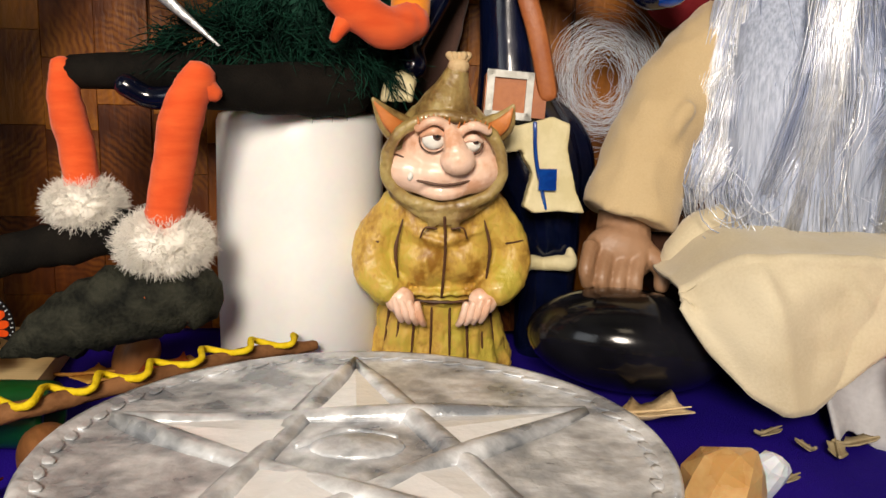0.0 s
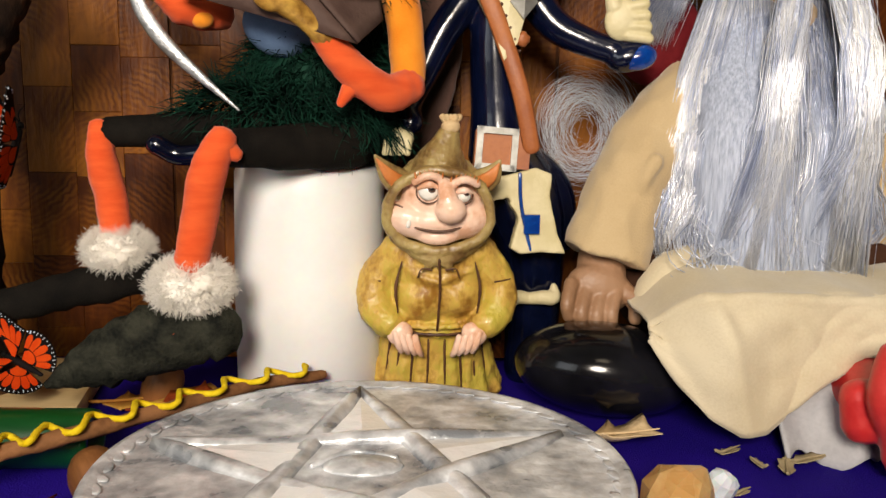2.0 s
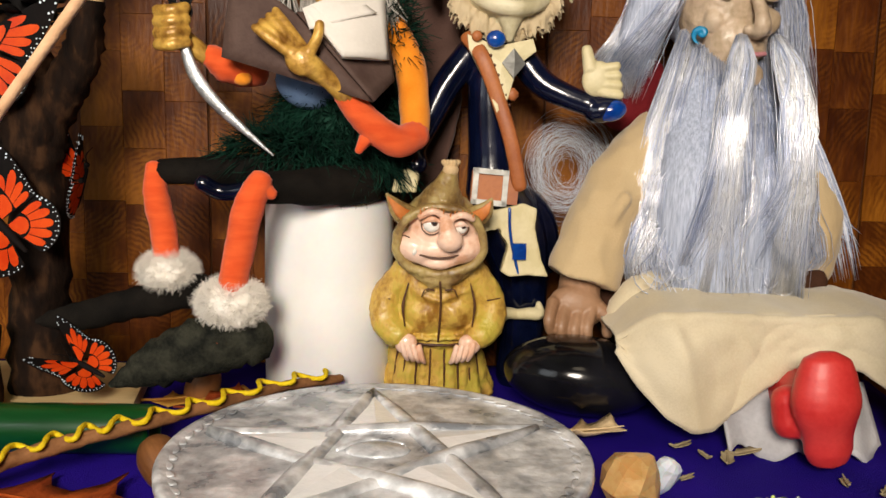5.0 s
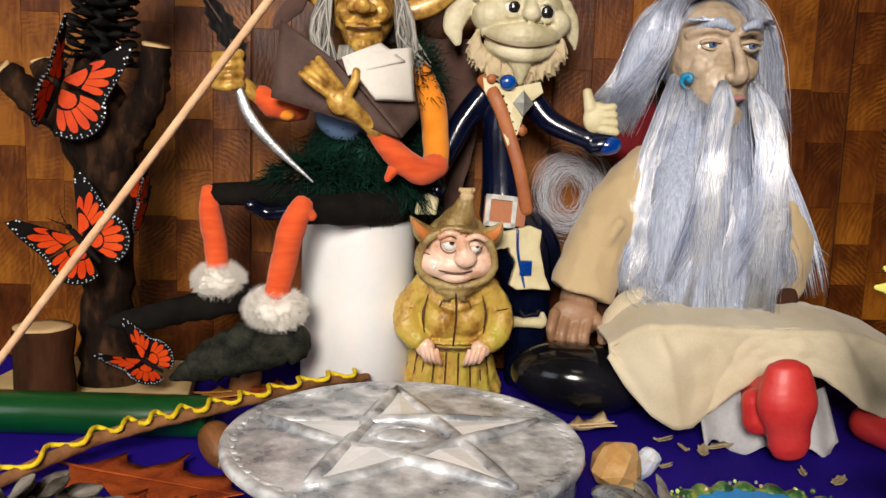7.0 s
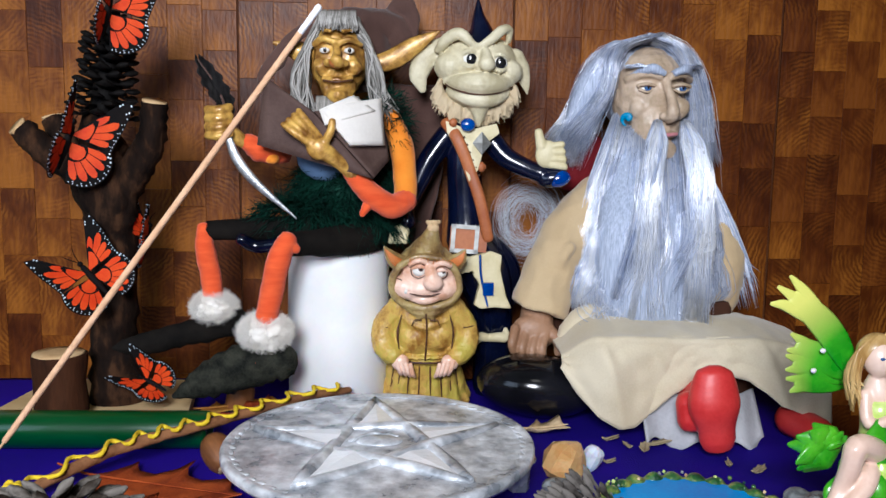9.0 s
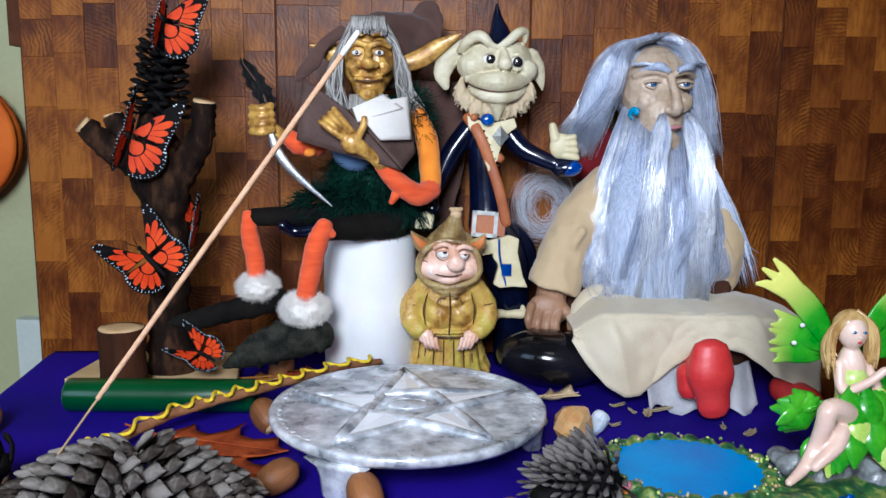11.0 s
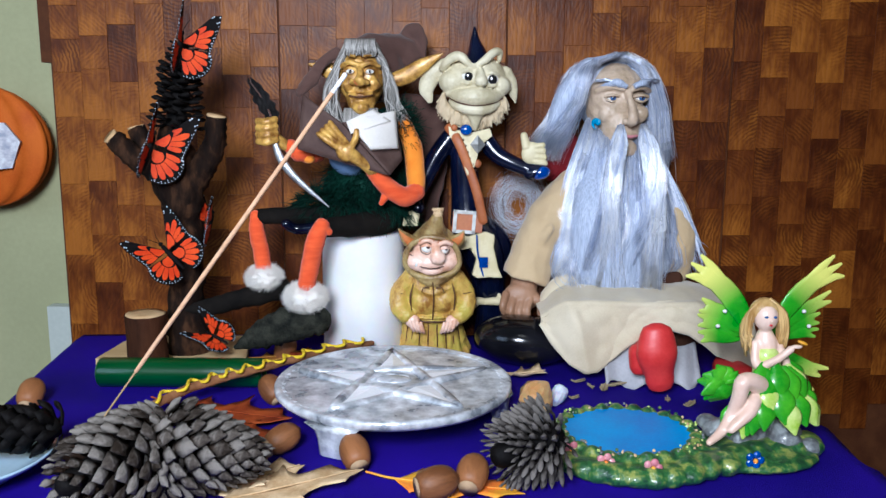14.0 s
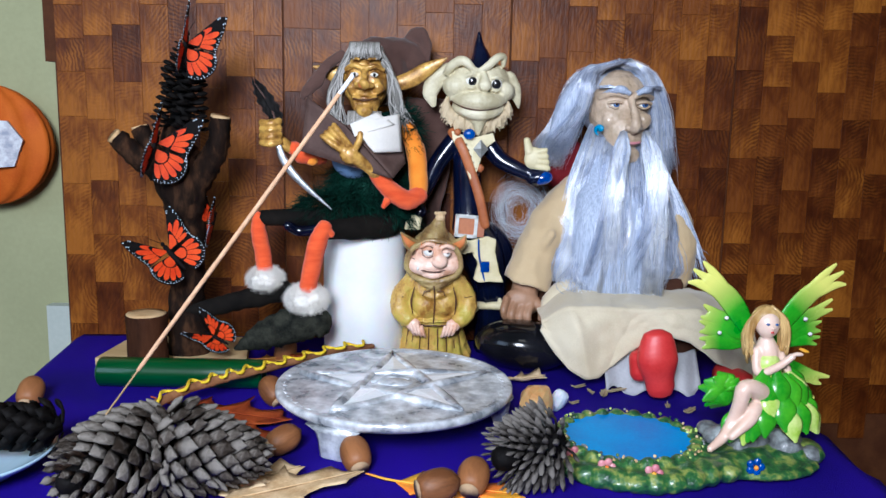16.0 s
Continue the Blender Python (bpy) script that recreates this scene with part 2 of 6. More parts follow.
M["wiz_hand"] = material("doll_hand", (0.28, 0.15, 0.08), (0.38, 0.22, 0.13), 0.45, scale=55, bump=0.2)
M["hair"] = material("silver_hair", (0.42, 0.49, 0.68), (0.86, 0.9, 1.0), 0.27, 0.2, 40, 0.1, 300, island=0.7, spec=0.9)
# paler copy of the silver hair, its highlights put into the colour
M["hair_bright"] = material("tinsel_highlight_hair", (0.8, 0.85, 0.97), (0.97, 0.98, 1.0), 0.24, 0.3, 40, 0.1, 300, island=0.5, spec=1.0)
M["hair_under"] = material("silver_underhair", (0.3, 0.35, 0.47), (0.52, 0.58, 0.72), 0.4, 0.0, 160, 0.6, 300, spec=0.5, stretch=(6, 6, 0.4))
M["red_shoe"] = material("red_leather", (0.5, 0.02, 0.02), (0.64, 0.05, 0.045), 0.4, scale=40, bump=0.1)
M["maroon"] = material("maroon_cloth", (0.12, 0.008, 0.012), (0.18, 0.015, 0.02), 0.8)
M["gold_skin"] = material("gold_paint", (0.2, 0.085, 0.012), (0.72, 0.44, 0.09), 0.38, 0.15, 110, 0.4, 420, coat=0.2, c3=(0.48, 0.26, 0.05))
M["grey_hair"] = material("grey_hair", (0.18, 0.17, 0.15), (0.42, 0.4, 0.37), 0.5, island=0.6)
M["nose_red"] = material("ruddy_paint", (0.5, 0.14, 0.03), (0.62, 0.22, 0.06), 0.4, scale=120, bump=0.3, coat=0.2)
M["hat_felt"] = material("brown_felt", (0.075, 0.04, 0.032), (0.11, 0.062, 0.05), 0.9, scale=30, bump=0.3, fine=1200, sheen=0.2)
M["green_fur"] = material("green_fur", (0.001, 0.01, 0.007), (0.006, 0.042, 0.026), 0.7, island=0.6)
M["stocking"] = material("orange_stocking", (0.72, 0.085, 0.02), (0.84, 0.13, 0.035), 0.85, scale=60, bump=0.3, fine=1500, sheen=0.2, stretch=(1, 1, 4))
M["sleeve_orange"] = material("orange_sleeve", (0.82, 0.24, 0.015), (0.9, 0.32, 0.03), 0.85, scale=60, bump=0.3, fine=1500, sheen=0.2)
M["black_felt"] = material("black_felt", (0.004, 0.0035, 0.003), (0.012, 0.01, 0.008), 0.9, scale=60, bump=0.4, fine=1200)
M["boot_green"] = material("mossy_boot", (0.005, 0.006, 0.005), (0.036, 0.037, 0.027), 0.85, scale=110, bump=0.8, fine=700)
M["pom"] = material("white_wool", (0.86, 0.82, 0.74), (0.92, 0.89, 0.83), 0.95, island=0.2, sheen=0.4)
M["blue_cloth"] = material("pale_blue_cloth", (0.11, 0.18, 0.32), (0.16, 0.25, 0.42), 0.85, scale=40)
M["book_cover"] = material("book_cover", (0.075, 0.045, 0.038), (0.11, 0.07, 0.058), 0.6, scale=60, bump=0.3)
M["paper"] = material("paper", (0.74, 0.7, 0.64), (0.82, 0.78, 0.72), 0.8, scale=40)
M["steel"] = material("steel", (0.34, 0.35, 0.36), (0.62, 0.64, 0.66), 0.4, 0.8, 140, 0.4)
M["feather"] = material("black_feather", (0.006, 0.006, 0.006), (0.02, 0.018, 0.018), 0.8, scale=90, stretch=(4, 4, 1), spec=0.15)
M["fairy_green"] = material("fairy_green", (0.025, 0.24, 0.004), (0.1, 0.42, 0.008), 0.3, scale=55, coat=0.5)
def wing_paint():
    """Glaze that runs from leaf green at the root to pale lime at the toothed tips."""
    m = material("wing_paint", (0.02, 0.24, 0.003), (0.06, 0.36, 0.006), 0.3, scale=70, coat=0.4)
    n, l = m.node_tree.nodes, m.node_tree.links.new
    tc, d, mr, mix = n.new("ShaderNodeTexCoord"), n.new("ShaderNodeVectorMath"), n.new("ShaderNodeMapRange"), n.new("ShaderNodeMix")
    d.operation = "DISTANCE"
    d.inputs[1].default_value = (0.027, 0.04, 0.075)
    mr.inputs["From Min"].default_value, mr.inputs["From Max"].default_value = 0.03, 0.054
    mix.data_type = "RGBA"
    l(tc.outputs["Object"], d.inputs[0]), l(d.outputs["Value"], mr.inputs["Value"]), l(mr.outputs[0], mix.inputs["Factor"])
    b = n["Principled BSDF"]
    l(b.inputs["Base Color"].links[0].from_socket, mix.inputs[6])
    mix.inputs[7].default_value = (0.68, 0.68, 0.14, 1)
    l(mix.outputs[2], b.inputs["Base Color"])
    return m


M["wing_paint"] = wing_paint()
M["fairy_pale"] = material("fairy_pale", (0.36, 0.55, 0.05), (0.66, 0.74, 0.26), 0.3, scale=70, coat=0.4)
M["fairy_skin"] = material("fairy_skin", (0.72, 0.5, 0.38), (0.8, 0.6, 0.48), 0.32, scale=50, coat=0.3)
M["blonde"] = material("blonde_paint", (0.34, 0.19, 0.05), (0.62, 0.42, 0.16), 0.4, scale=140, stretch=(1, 1, 0.3), coat=0.2)
M["pond_blue"] = material("pond_blue", (0.0, 0.2, 0.66), (0.01, 0.34, 0.82), 0.45, scale=22, coat=0.05, bump=0.03)
M["moss"] = material("painted_moss", (0.012, 0.05, 0.02), (0.26, 0.3, 0.06), 0.4, scale=150, bump=0.8, coat=0.4, c3=(0.035, 0.13, 0.03))
M["grey_rock"] = material("painted_rock", (0.08, 0.085, 0.09), (0.28, 0.3, 0.3), 0.4, scale=110, bump=0.7, coat=0.3)
M["pink"] = material("pink_flower", (0.5, 0.16, 0.2), (0.62, 0.28, 0.3), 0.35, coat=0.4)
M["flower_white"] = material("flower_white", (0.75, 0.72, 0.75), (0.85, 0.8, 0.85), 0.35, coat=0.4)


# ---- mesh tools ----
def spline(pts, n):
    """n points along a Catmull-Rom curve through pts (rows of any width)."""
    p = np.array(pts, float)
    if len(p) == 2:
        return np.array([p[0] + (p[1] - p[0]) * i / (n - 1) for i in range(n)])
    q = np.vstack([2 * p[0] - p[1], p, 2 * p[-1] - p[-2]])
    out = []
    for i in range(n):
        u = i / (n - 1) * (len(p) - 1)
        k = min(int(u), len(p) - 2)
        t = u - k
        a, b, c, d = q[k], q[k + 1], q[k + 2], q[k + 3]
        out.append(0.5 * (2 * b + (c - a) * t + (2 * a - 5 * b + 4 * c - d) * t * t + (3 * b - a - 3 * c + d) * t ** 3))
    return np.array(out)


class Build:
    """Collects faces of several materials into one mesh, in world metres."""

    def __init__(self, *mats):
        self.v, self.f, self.m, self.s, self.mats = [], [], [], [], list(mats)

    def idx(self, mat):
        if mat not in self.mats:
            self.mats.append(mat)
        return self.mats.index(mat)

    def add(self, v, f, mat, smooth=True):
        o, k = len(self.v), self.idx(mat)
        self.v += [tuple(map(float, p)) for p in v]
        self.f += [tuple(o + i for i in q) for q in f]
        self.m += [k] * len(f)
        self.s += [smooth] * len(f)
        return self

    def rings(self, rings, mat, smooth=True, caps=True):
        n, v, f = len(rings[0]), [], []
        for r in rings:
            v += list(r)
        for i in range(len(rings) - 1):
            for j in range(n):
                k = (j + 1) % n
                f.append((i * n + j, i * n + k, (i + 1) * n + k, (i + 1) * n + j))
        if caps:
            f.append(tuple(range(n))[::-1])
            f.append(tuple((len(rings) - 1) * n + j for j in range(n)))
        return self.add(v, f, mat, smooth)

    def tube(self, pts, r, mat, seg=10, n=None, flat=1.0, rough=0.0, round_ends=True):
        """A tube through pts; r one radius, or one a point; flat squashes it across."""
        rs = [r] * len(pts) if not hasattr(r, "__len__") else r
        p = spline([(*q, w) for q, w in zip(pts, rs)], n or max(2, 4 * (len(pts) - 1) + 1))
        c, w = p[:, :3], np.maximum(p[:, 3], 1e-5)
        if round_ends:
            d0, d1 = c[0] - c[1], c[-1] - c[-2]
            d0, d1 = d0 / (np.linalg.norm(d0) + 1e-9), d1 / (np.linalg.norm(d1) + 1e-9)
            c = np.vstack([c[0] + d0 * w[0] * 0.75, c[0] + d0 * w[0] * 0.5, c, c[-1] + d1 * w[-1] * 0.5, c[-1] + d1 * w[-1] * 0.75])
            w = np.concatenate([[w[0] * 0.3, w[0] * 0.8], w, [w[-1] * 0.8, w[-1] * 0.3]])
        rings, up = [], None
        for i in range(len(c)):
            d = c[min(i + 1, len(c) - 1)] - c[max(i - 1, 0)]
            d = d / (np.linalg.norm(d) + 1e-12)
            if up is None:
                up = np.array((0, 1.0, 0)) if abs(d[1]) < 0.85 else np.array((1.0, 0, 0))
            side = np.cross(d, up)
            side /= np.linalg.norm(side) + 1e-12
            up = np.cross(side, d)
            ring = []
            for j in range(seg):
                a = 2 * math.pi * j / seg
                k = w[i]
                if rough:
                    k *= 1 + rough * noise.noise(Vector((c[i] + side * math.cos(a) * w[i] + up * math.sin(a) * w[i]) * 60 / max(0.2, w[i] * 60)))
                ring.append(c[i] + side * math.cos(a) * k + up * math.sin(a) * k * flat)
            rings.append(ring)
        return self.rings(rings, mat)

    def ball(self, c, r, mat, rot=(0, 0, 0), seg=16, ring=10, rough=0.0, freq=40.0):
        r = (r, r, r) if not hasattr(r, "__len__") else r
        e = Euler([radians(a) for a in rot]).to_matrix()
        rings = []
        for i in range(ring + 1):
            th = math.pi * (0.03 + 0.94 * i / ring)
            row = []
            for j in range(seg):
                a = 2 * math.pi * j / seg
                q = Vector((r[0] * math.sin(th) * math.cos(a), r[1] * math.sin(th) * math.sin(a), -r[2] * math.cos(th)))
                if rough:
                    q *= 1 + rough * noise.noise((q + Vector(c)) * freq)
                row.append(Vector(c) + e @ q)
            rings.append(row)
        return self.rings(rings, mat)

    def lathe(self, prof, c, mat, seg=32, sx=1.0, sy=1.0, folds=0.0, count=9, lean=(0, 0), caps=True, rough=0.0, n=None):
        """prof: rows of radius, height; folds ripple the radius by angle, more towards the first row."""
        p = spline(prof, n) if n else np.array(prof)
        rings = []
        top = max(h for _, h in prof) or 1
        for r, h in p:
            row = []
            for j in range(seg):
                a = 2 * math.pi * j / seg
                k = r * (1 + folds * (1 - h / top) * math.sin(count * a + 2.3 * math.sin(2 * a)))
                if rough:
                    k *= 1 + rough * noise.noise(Vector((math.cos(a) * 2, math.sin(a) * 2, h * 60)))
                row.append((c[0] + k * sx * math.cos(a) + lean[0] * h, c[1] + k * sy * math.sin(a) + lean[1] * h, c[2] + h))
            rings.append(row)
        return self.rings(rings, mat, caps=caps)

    def box(self, c, s, mat, m=None):
        v = [(c[0] + s[0] * i, c[1] + s[1] * j, c[2] + s[2] * k) for i in (-.5, .5) for j in (-.5, .5) for k in (-.5, .5)]
        if m:
            v = [m @ Vector(p) for p in v]
        return self.add(v, [(0, 1, 3, 2), (4, 6, 7, 5), (0, 4, 5, 1), (2, 3, 7, 6), (0, 2, 6, 4), (1, 5, 7, 3)], mat, False)

    def slab(self, outline, thick, mat, m, dome=0.0):
        """A flat piece from an outline in its own x, y; m places it."""
        n = len(outline)
        cx, cy = sum(p[0] for p in outline) / n, sum(p[1] for p in outline) / n
        v = [m @ Vector((x, y, -thick / 2)) for x, y in outline] + [m @ Vector((x, y, thick / 2)) for x, y in outline]
        v += [m @ Vector((cx, cy, -thick / 2)), m @ Vector((cx, cy, thick / 2 + dome))]
        f = [(i, (i + 1) % n, n + (i + 1) % n, n + i) for i in range(n)]
        f += [((i + 1) % n, i, 2 * n) for i in range(n)] + [(n + i, n + (i + 1) % n, 2 * n + 1) for i in range(n)]
        return self.add(v, f, mat, False)

    def sheet(self, fn, nu, nv, thick, mat):
        """A thin closed sheet: fn(u, v) in 0..1 gives a point; thick goes along the normal."""
        g = [[Vector(fn(i / nu, j / nv)) for j in range(nv + 1)] for i in range(nu + 1)]
        nrm = [[None] * (nv + 1) for _ in range(nu + 1)]
        for i in range(nu + 1):
            for j in range(nv + 1):
                a = g[min(i + 1, nu)][j] - g[max(i - 1, 0)][j]
                b = g[i][min(j + 1, nv)] - g[i][max(j - 1, 0)]
                nrm[i][j] = a.cross(b).normalized() if a.cross(b).length > 1e-12 else Vector((0, 0, 1))
        w = nv + 1
        v = [g[i][j] for i in range(nu + 1) for j in range(w)] + [g[i][j] - nrm[i][j] * thick for i in range(nu + 1) for j in range(w)]
        o, f = (nu + 1) * w, []
        for i in range(nu):
            for j in range(nv):
                q = (i * w + j, (i + 1) * w + j, (i + 1) * w + j + 1, i * w + j + 1)
                f += [q, tuple(o + k for k in q[::-1])]
        edge = [i * w for i in range(nu + 1)] + [nu * w + j for j in range(1, w)] + [i * w + nv for i in range(nu - 1, -1, -1)] + [j for j in range(nv - 1, 0, -1)]
        for a, b in zip(edge, edge[1:] + edge[:1]):
            f.append((b, a, o + a, o + b))
        return self.add(v, f, mat)

    def strand(self, pts, r, mat, n=8, seg=3, tip=0.25):
        return self.tube(pts, [r] * (len(pts) - 1) + [r * tip], mat, seg, n, round_ends=False)

    def mesh(self, name, origin=(0, 0, 0)):
        me = bpy.data.meshes.new(name)
        o = Vector(origin)
        me.from_pydata([Vector(p) - o for p in self.v], [], self.f)
        for k in self.mats:
            me.materials.append(M[k])
        me.polygons.foreach_set("material_index", self.m)
        me.polygons.foreach_set("use_smooth", self.s)
        me.update()
        return me

    def fused(self, other, mat, voxel=0.0012, smooth=4, crease=0.0, freq=50.0):
        """Adds other's shapes melted into one skin."""
        ob = new("melt", other.mesh("melt"))
        r = ob.modifiers.new("r", "REMESH")
        r.mode, r.voxel_size = "VOXEL", voxel
        s = ob.modifiers.new("s", "SMOOTH")
        s.factor, s.iterations = 0.5, smooth
        bpy.context.view_layer.update()
        me = ob.evaluated_get(bpy.context.evaluated_depsgraph_get()).to_mesh()
        v, f = [p.co[:] for p in me.vertices], [tuple(p.vertices) for p in me.polygons]
        bpy.data.objects.remove(ob)
        if crease:
            v = [Vector(p) + noise.noise_vector(Vector(p) * freq) * crease + noise.noise_vector(Vector(p) * freq * 2.7) * crease * 0.4 for p in v]
        return self.add(v, f, mat)


def thing(name, build, origin, label, category, group="", kind=""):
    ob = new(name, build.mesh(name, origin) if build else None)
    ob.location = origin
    return tagged(ob, label, category, group, kind)


def part(name, build, parent, label="", at=None):
    """One mesh under a thing or part; build in world metres unless at is given."""
    o = at or parent.matrix_world.translation
    if at is None:
        bpy.context.view_layer.update()
        o = parent.matrix_world.translation
    ob = new(name, build.mesh(name, o))
    ob.parent = parent
    if at is not None:
        ob.location = Vector(at) - parent.location
    if label:
        ob["label"] = label
    return ob


rng = random.Random(7)
U = rng.uniform


# ---- the setting ----
def plain_box(name, lo, hi, mat, label, category):
    b = Build(mat).box([(p + q) / 2 for p, q in zip(lo, hi)], [q - p for p, q in zip(lo, hi)], mat)
    return thing(name, b, [(p + q) / 2 for p, q in zip(lo, hi)], label, category, kind="structure")


FLOOR, CEIL = -0.75, 1.6
plain_box("floor", (-1.45, -2.3, FLOOR - 0.05), (1.65, 0.75, FLOOR), "floor_wood", "brown wooden floor of the room", "floor")
plain_box("ceiling", (-1.45, -2.3, CEIL), (1.65, 0.75, CEIL + 0.05), "white_paint", "white painted ceiling of the room", "ceiling")
# south and east walls are out of view, added dark to hold down the fill
plain_box("wall_south", (-1.45, -2.4, FLOOR), (1.65, -2.3, CEIL), "dim_wall", "unseen wall behind the viewer, dark brown to limit bounce light", "wall")
plain_box("wall_east", (1.65, -2.4, FLOOR), (1.75, 0.75, CEIL), "dim_wall", "unseen side wall of the room, dark brown to limit bounce light", "wall")
plain_box("wall_north", (-1.45, 0.63, FLOOR), (1.65, 0.73, CEIL), "cream_wall", "cream painted wall behind the wood panel", "wall")
# west wall with a window opening: y -1.5..-0.5, z 0.25..1.25
west = Build("cream_wall")
for lo, hi in (((-1.55, -2.4, FLOOR), (-1.45, -1.5, CEIL)), ((-1.55, -0.5, FLOOR), (-1.45, 0.75, CEIL)),
               ((-1.55, -1.5, FLOOR), (-1.45, -0.5, 0.25)), ((-1.55, -1.5, 1.25), (-1.45, -0.5, CEIL))):
    west.box([(p + q) / 2 for p, q in zip(lo, hi)], [q - p for p, q in zip(lo, hi)], "cream_wall")
thing("wall_west", west, (-1.5, 0, 0), "cream painted wall with a window opening", "wall", kind="structure")
# pale board added in place of a light patch low on the wall
board = Build("white_paint").box((-0.274, 0.622, -0.075), (0.034, 0.014, 0.18), "white_paint")
thing("trim", board, (-0.274, 0.622, -0.075), "pale board standing in for a patch of light on the cream wall", "trim", kind="structure")

WALL_Y = 0.567
panel = Build("groove")
panel.box((0.375, WALL_Y + 0.012, 0.4), (1.245, 0.02, 2.3), "groove").box((-0.252, WALL_Y + 0.012, 0.46), (0.009, 0.02, 0.4), "groove")
wood_panel = thing("wall_panel", panel, (0.35, WALL_Y + 0.012, 0.4), "brown wooden wall panel of mosaic blocks with saw marks", "wall panel", kind="structure")

# table and cloth
table = thing("table", None, (0.085, 0.3, FLOOR), "dark wooden table under a purple cloth", "table")
part("tabletop", Build("table_wood").box((0.085, 0.32, -0.014), (0.575, 0.46, 0.02), "table_wood"), table)
for lx in (-0.16, 0.33):
    for ly in (0.13, 0.51):
        part("leg", Build("table_wood").lathe([(0.016, FLOOR), (0.022, -0.5), (0.024, -0.1), (0.026, -0.024)], (lx, ly, 0), "table_wood", 12), table)


def ruffle(x, y):
    return 0.0011 * noise.noise(Vector((x * 9, y * 9, 0))) + 0.0005 * noise.noise(Vector((x * 32, y * 25, 3)))


def cloth_point(u, v):
    sx, sy = -0.28 + u * 1.18, -0.4 + v * 0.862
    y = 0.1 + max(0.0, sy)
    left = -0.213 - (y - 0.366) * 0.11
    x = left + min(max(sx, 0.0), 0.384 - left)
    drop = max(0.0, -sx, sx - (0.384 - left), -sy)
    out = 0.004 + 0.03 * min(1, drop / 0.3)
    wav = 0.012 * min(1, drop * 5) * math.sin(60 * (x + y))
    if drop > 0:
        if -sy >= max(-sx, sx - (0.384 - left)):
            y -= out + wav
        elif sx < 0:
            x -= out + wav
        else:
            x += out + wav
    return (x, min(y, 0.5655), ruffle(x, y) - drop * 0.97)


cloth = Build("cloth").sheet(cloth_point, 150, 110, 0.0012, "cloth")
cloth.v = [(x, y, z + 0.0005) for x, y, z in cloth.v]
thing("tablecloth", cloth, (0.085, 0.3, 0), "deep purple-blue cloth spread over the table", "tablecloth")


# ---- altar things ----
# candle
CX, CY, CR, CH = 0.046, 0.512, 0.0368, 0.113
candle = thing("pillar_candle", None, (CX, CY, 0.001), "thick white wax pillar candle, unlit", "candle")
part("wax_body", Build("wax").lathe([(CR - 0.002, 0.0), (CR, 0.002), (CR + 0.0004, 0.05), (CR - 0.0002, 0.1), (CR - 0.0004, CH - 0.004), (CR - 0.0016, CH - 0.001),
                                      (CR - 0.004, CH), (CR - 0.009, CH - 0.003), (0.004, CH - 0.004)], (CX, CY, 0.001), "wax", 72, rough=0.006), candle)
part("wick", Build("wick").tube([(CX + 0.001, CY - 0.029, CH - 0.003), (CX + 0.0, CY - 0.03, CH + 0.003), (CX + 0.002, CY - 0.031, CH + 0.006)], 0.0012, "wick", 7).tube([(CX + 0.002, CY - 0.031, CH + 0.0045), (CX + 0.005, CY - 0.0315, CH + 0.0075)], [0.0016, 0.0009], "leaf_gold", 7), candle, "burnt wick with an orange tip")

# pewter plate with a five-pointed star
PX, PY, PR, PZ = 0.081, 0.346, 0.0845, 0.0285
plate = thing("altar_plate", None, (PX, PY, 0.001), "round grey pewter plate with a raised five-pointed star, on short feet", "plate")
disc = Build("pewter").lathe([(0.02, -0.0075), (PR - 0.012, -0.0072), (PR - 0.003, -0.006), (PR, -0.003), (PR, 0.0), (PR - 0.001, 0.0012), (PR - 0.003, 0.0014), (PR - 0.0055, 0.0004),
                              (PR - 0.0075, -0.0002), (PR - 0.02, 0.0), (0.04, 0.0002), (0.001, 0.0003)], (PX, PY, PZ), "pewter", 96, rough=0.004)
part("disc", disc, plate)
rim = Build("pewter")
for i in range(64):
    a = 2 * math.pi * i / 64
    rim.ball((PX + (PR - 0.0052) * math.cos(a), PY + (PR - 0.0052) * math.sin(a), PZ + 0.0004), (0.0048, 0.0022, 0.0003), "pewter", (0, 0, math.degrees(a) + 90 + 28 + 14 * math.sin(i * 2.7)), 8, 5)
part("rope_border", rim, plate)
tips = [(PX + 0.0725 * math.cos(radians(94 + 72 * k)), PY + 0.0725 * math.sin(radians(94 + 72 * k))) for k in range(5)]
for k in range(5):
    (x0, y0), (x1, y1) = tips[k], tips[(k + 2) % 5]
    d = Vector((x1 - x0, y1 - y0, 0)).normalized()
    s = Vector((-d.y, d.x, 0))
    bar = Build("pewter")
    rows = []
    for u in np.linspace(0, 1, 13):
        c = Vector((x0 + (x1 - x0) * u, y0 + (y1 - y0) * u, PZ))
        w = 0.0052 * min(1, 0.35 + 5 * min(u, 1 - u))
        lift = 0.0026 + 0.001 * math.sin(3 * math.pi * u + k) + 0.0003 * noise.noise(c * 90)
        rows.append([c - s * w, c - s * w * 0.35 + Vector((0, 0, lift * 0.9)), c + Vector((0, 0, lift)), c + s * w * 0.35 + Vector((0, 0, lift * 0.9)), c + s * w - Vector((0, 0, 0.0004))])
    bar.rings(rows, "pewter")
    part("star_bar", bar, plate)
# facets inside the star's points, coloured pale as white reflections
inner = 0.0725 * 0.382
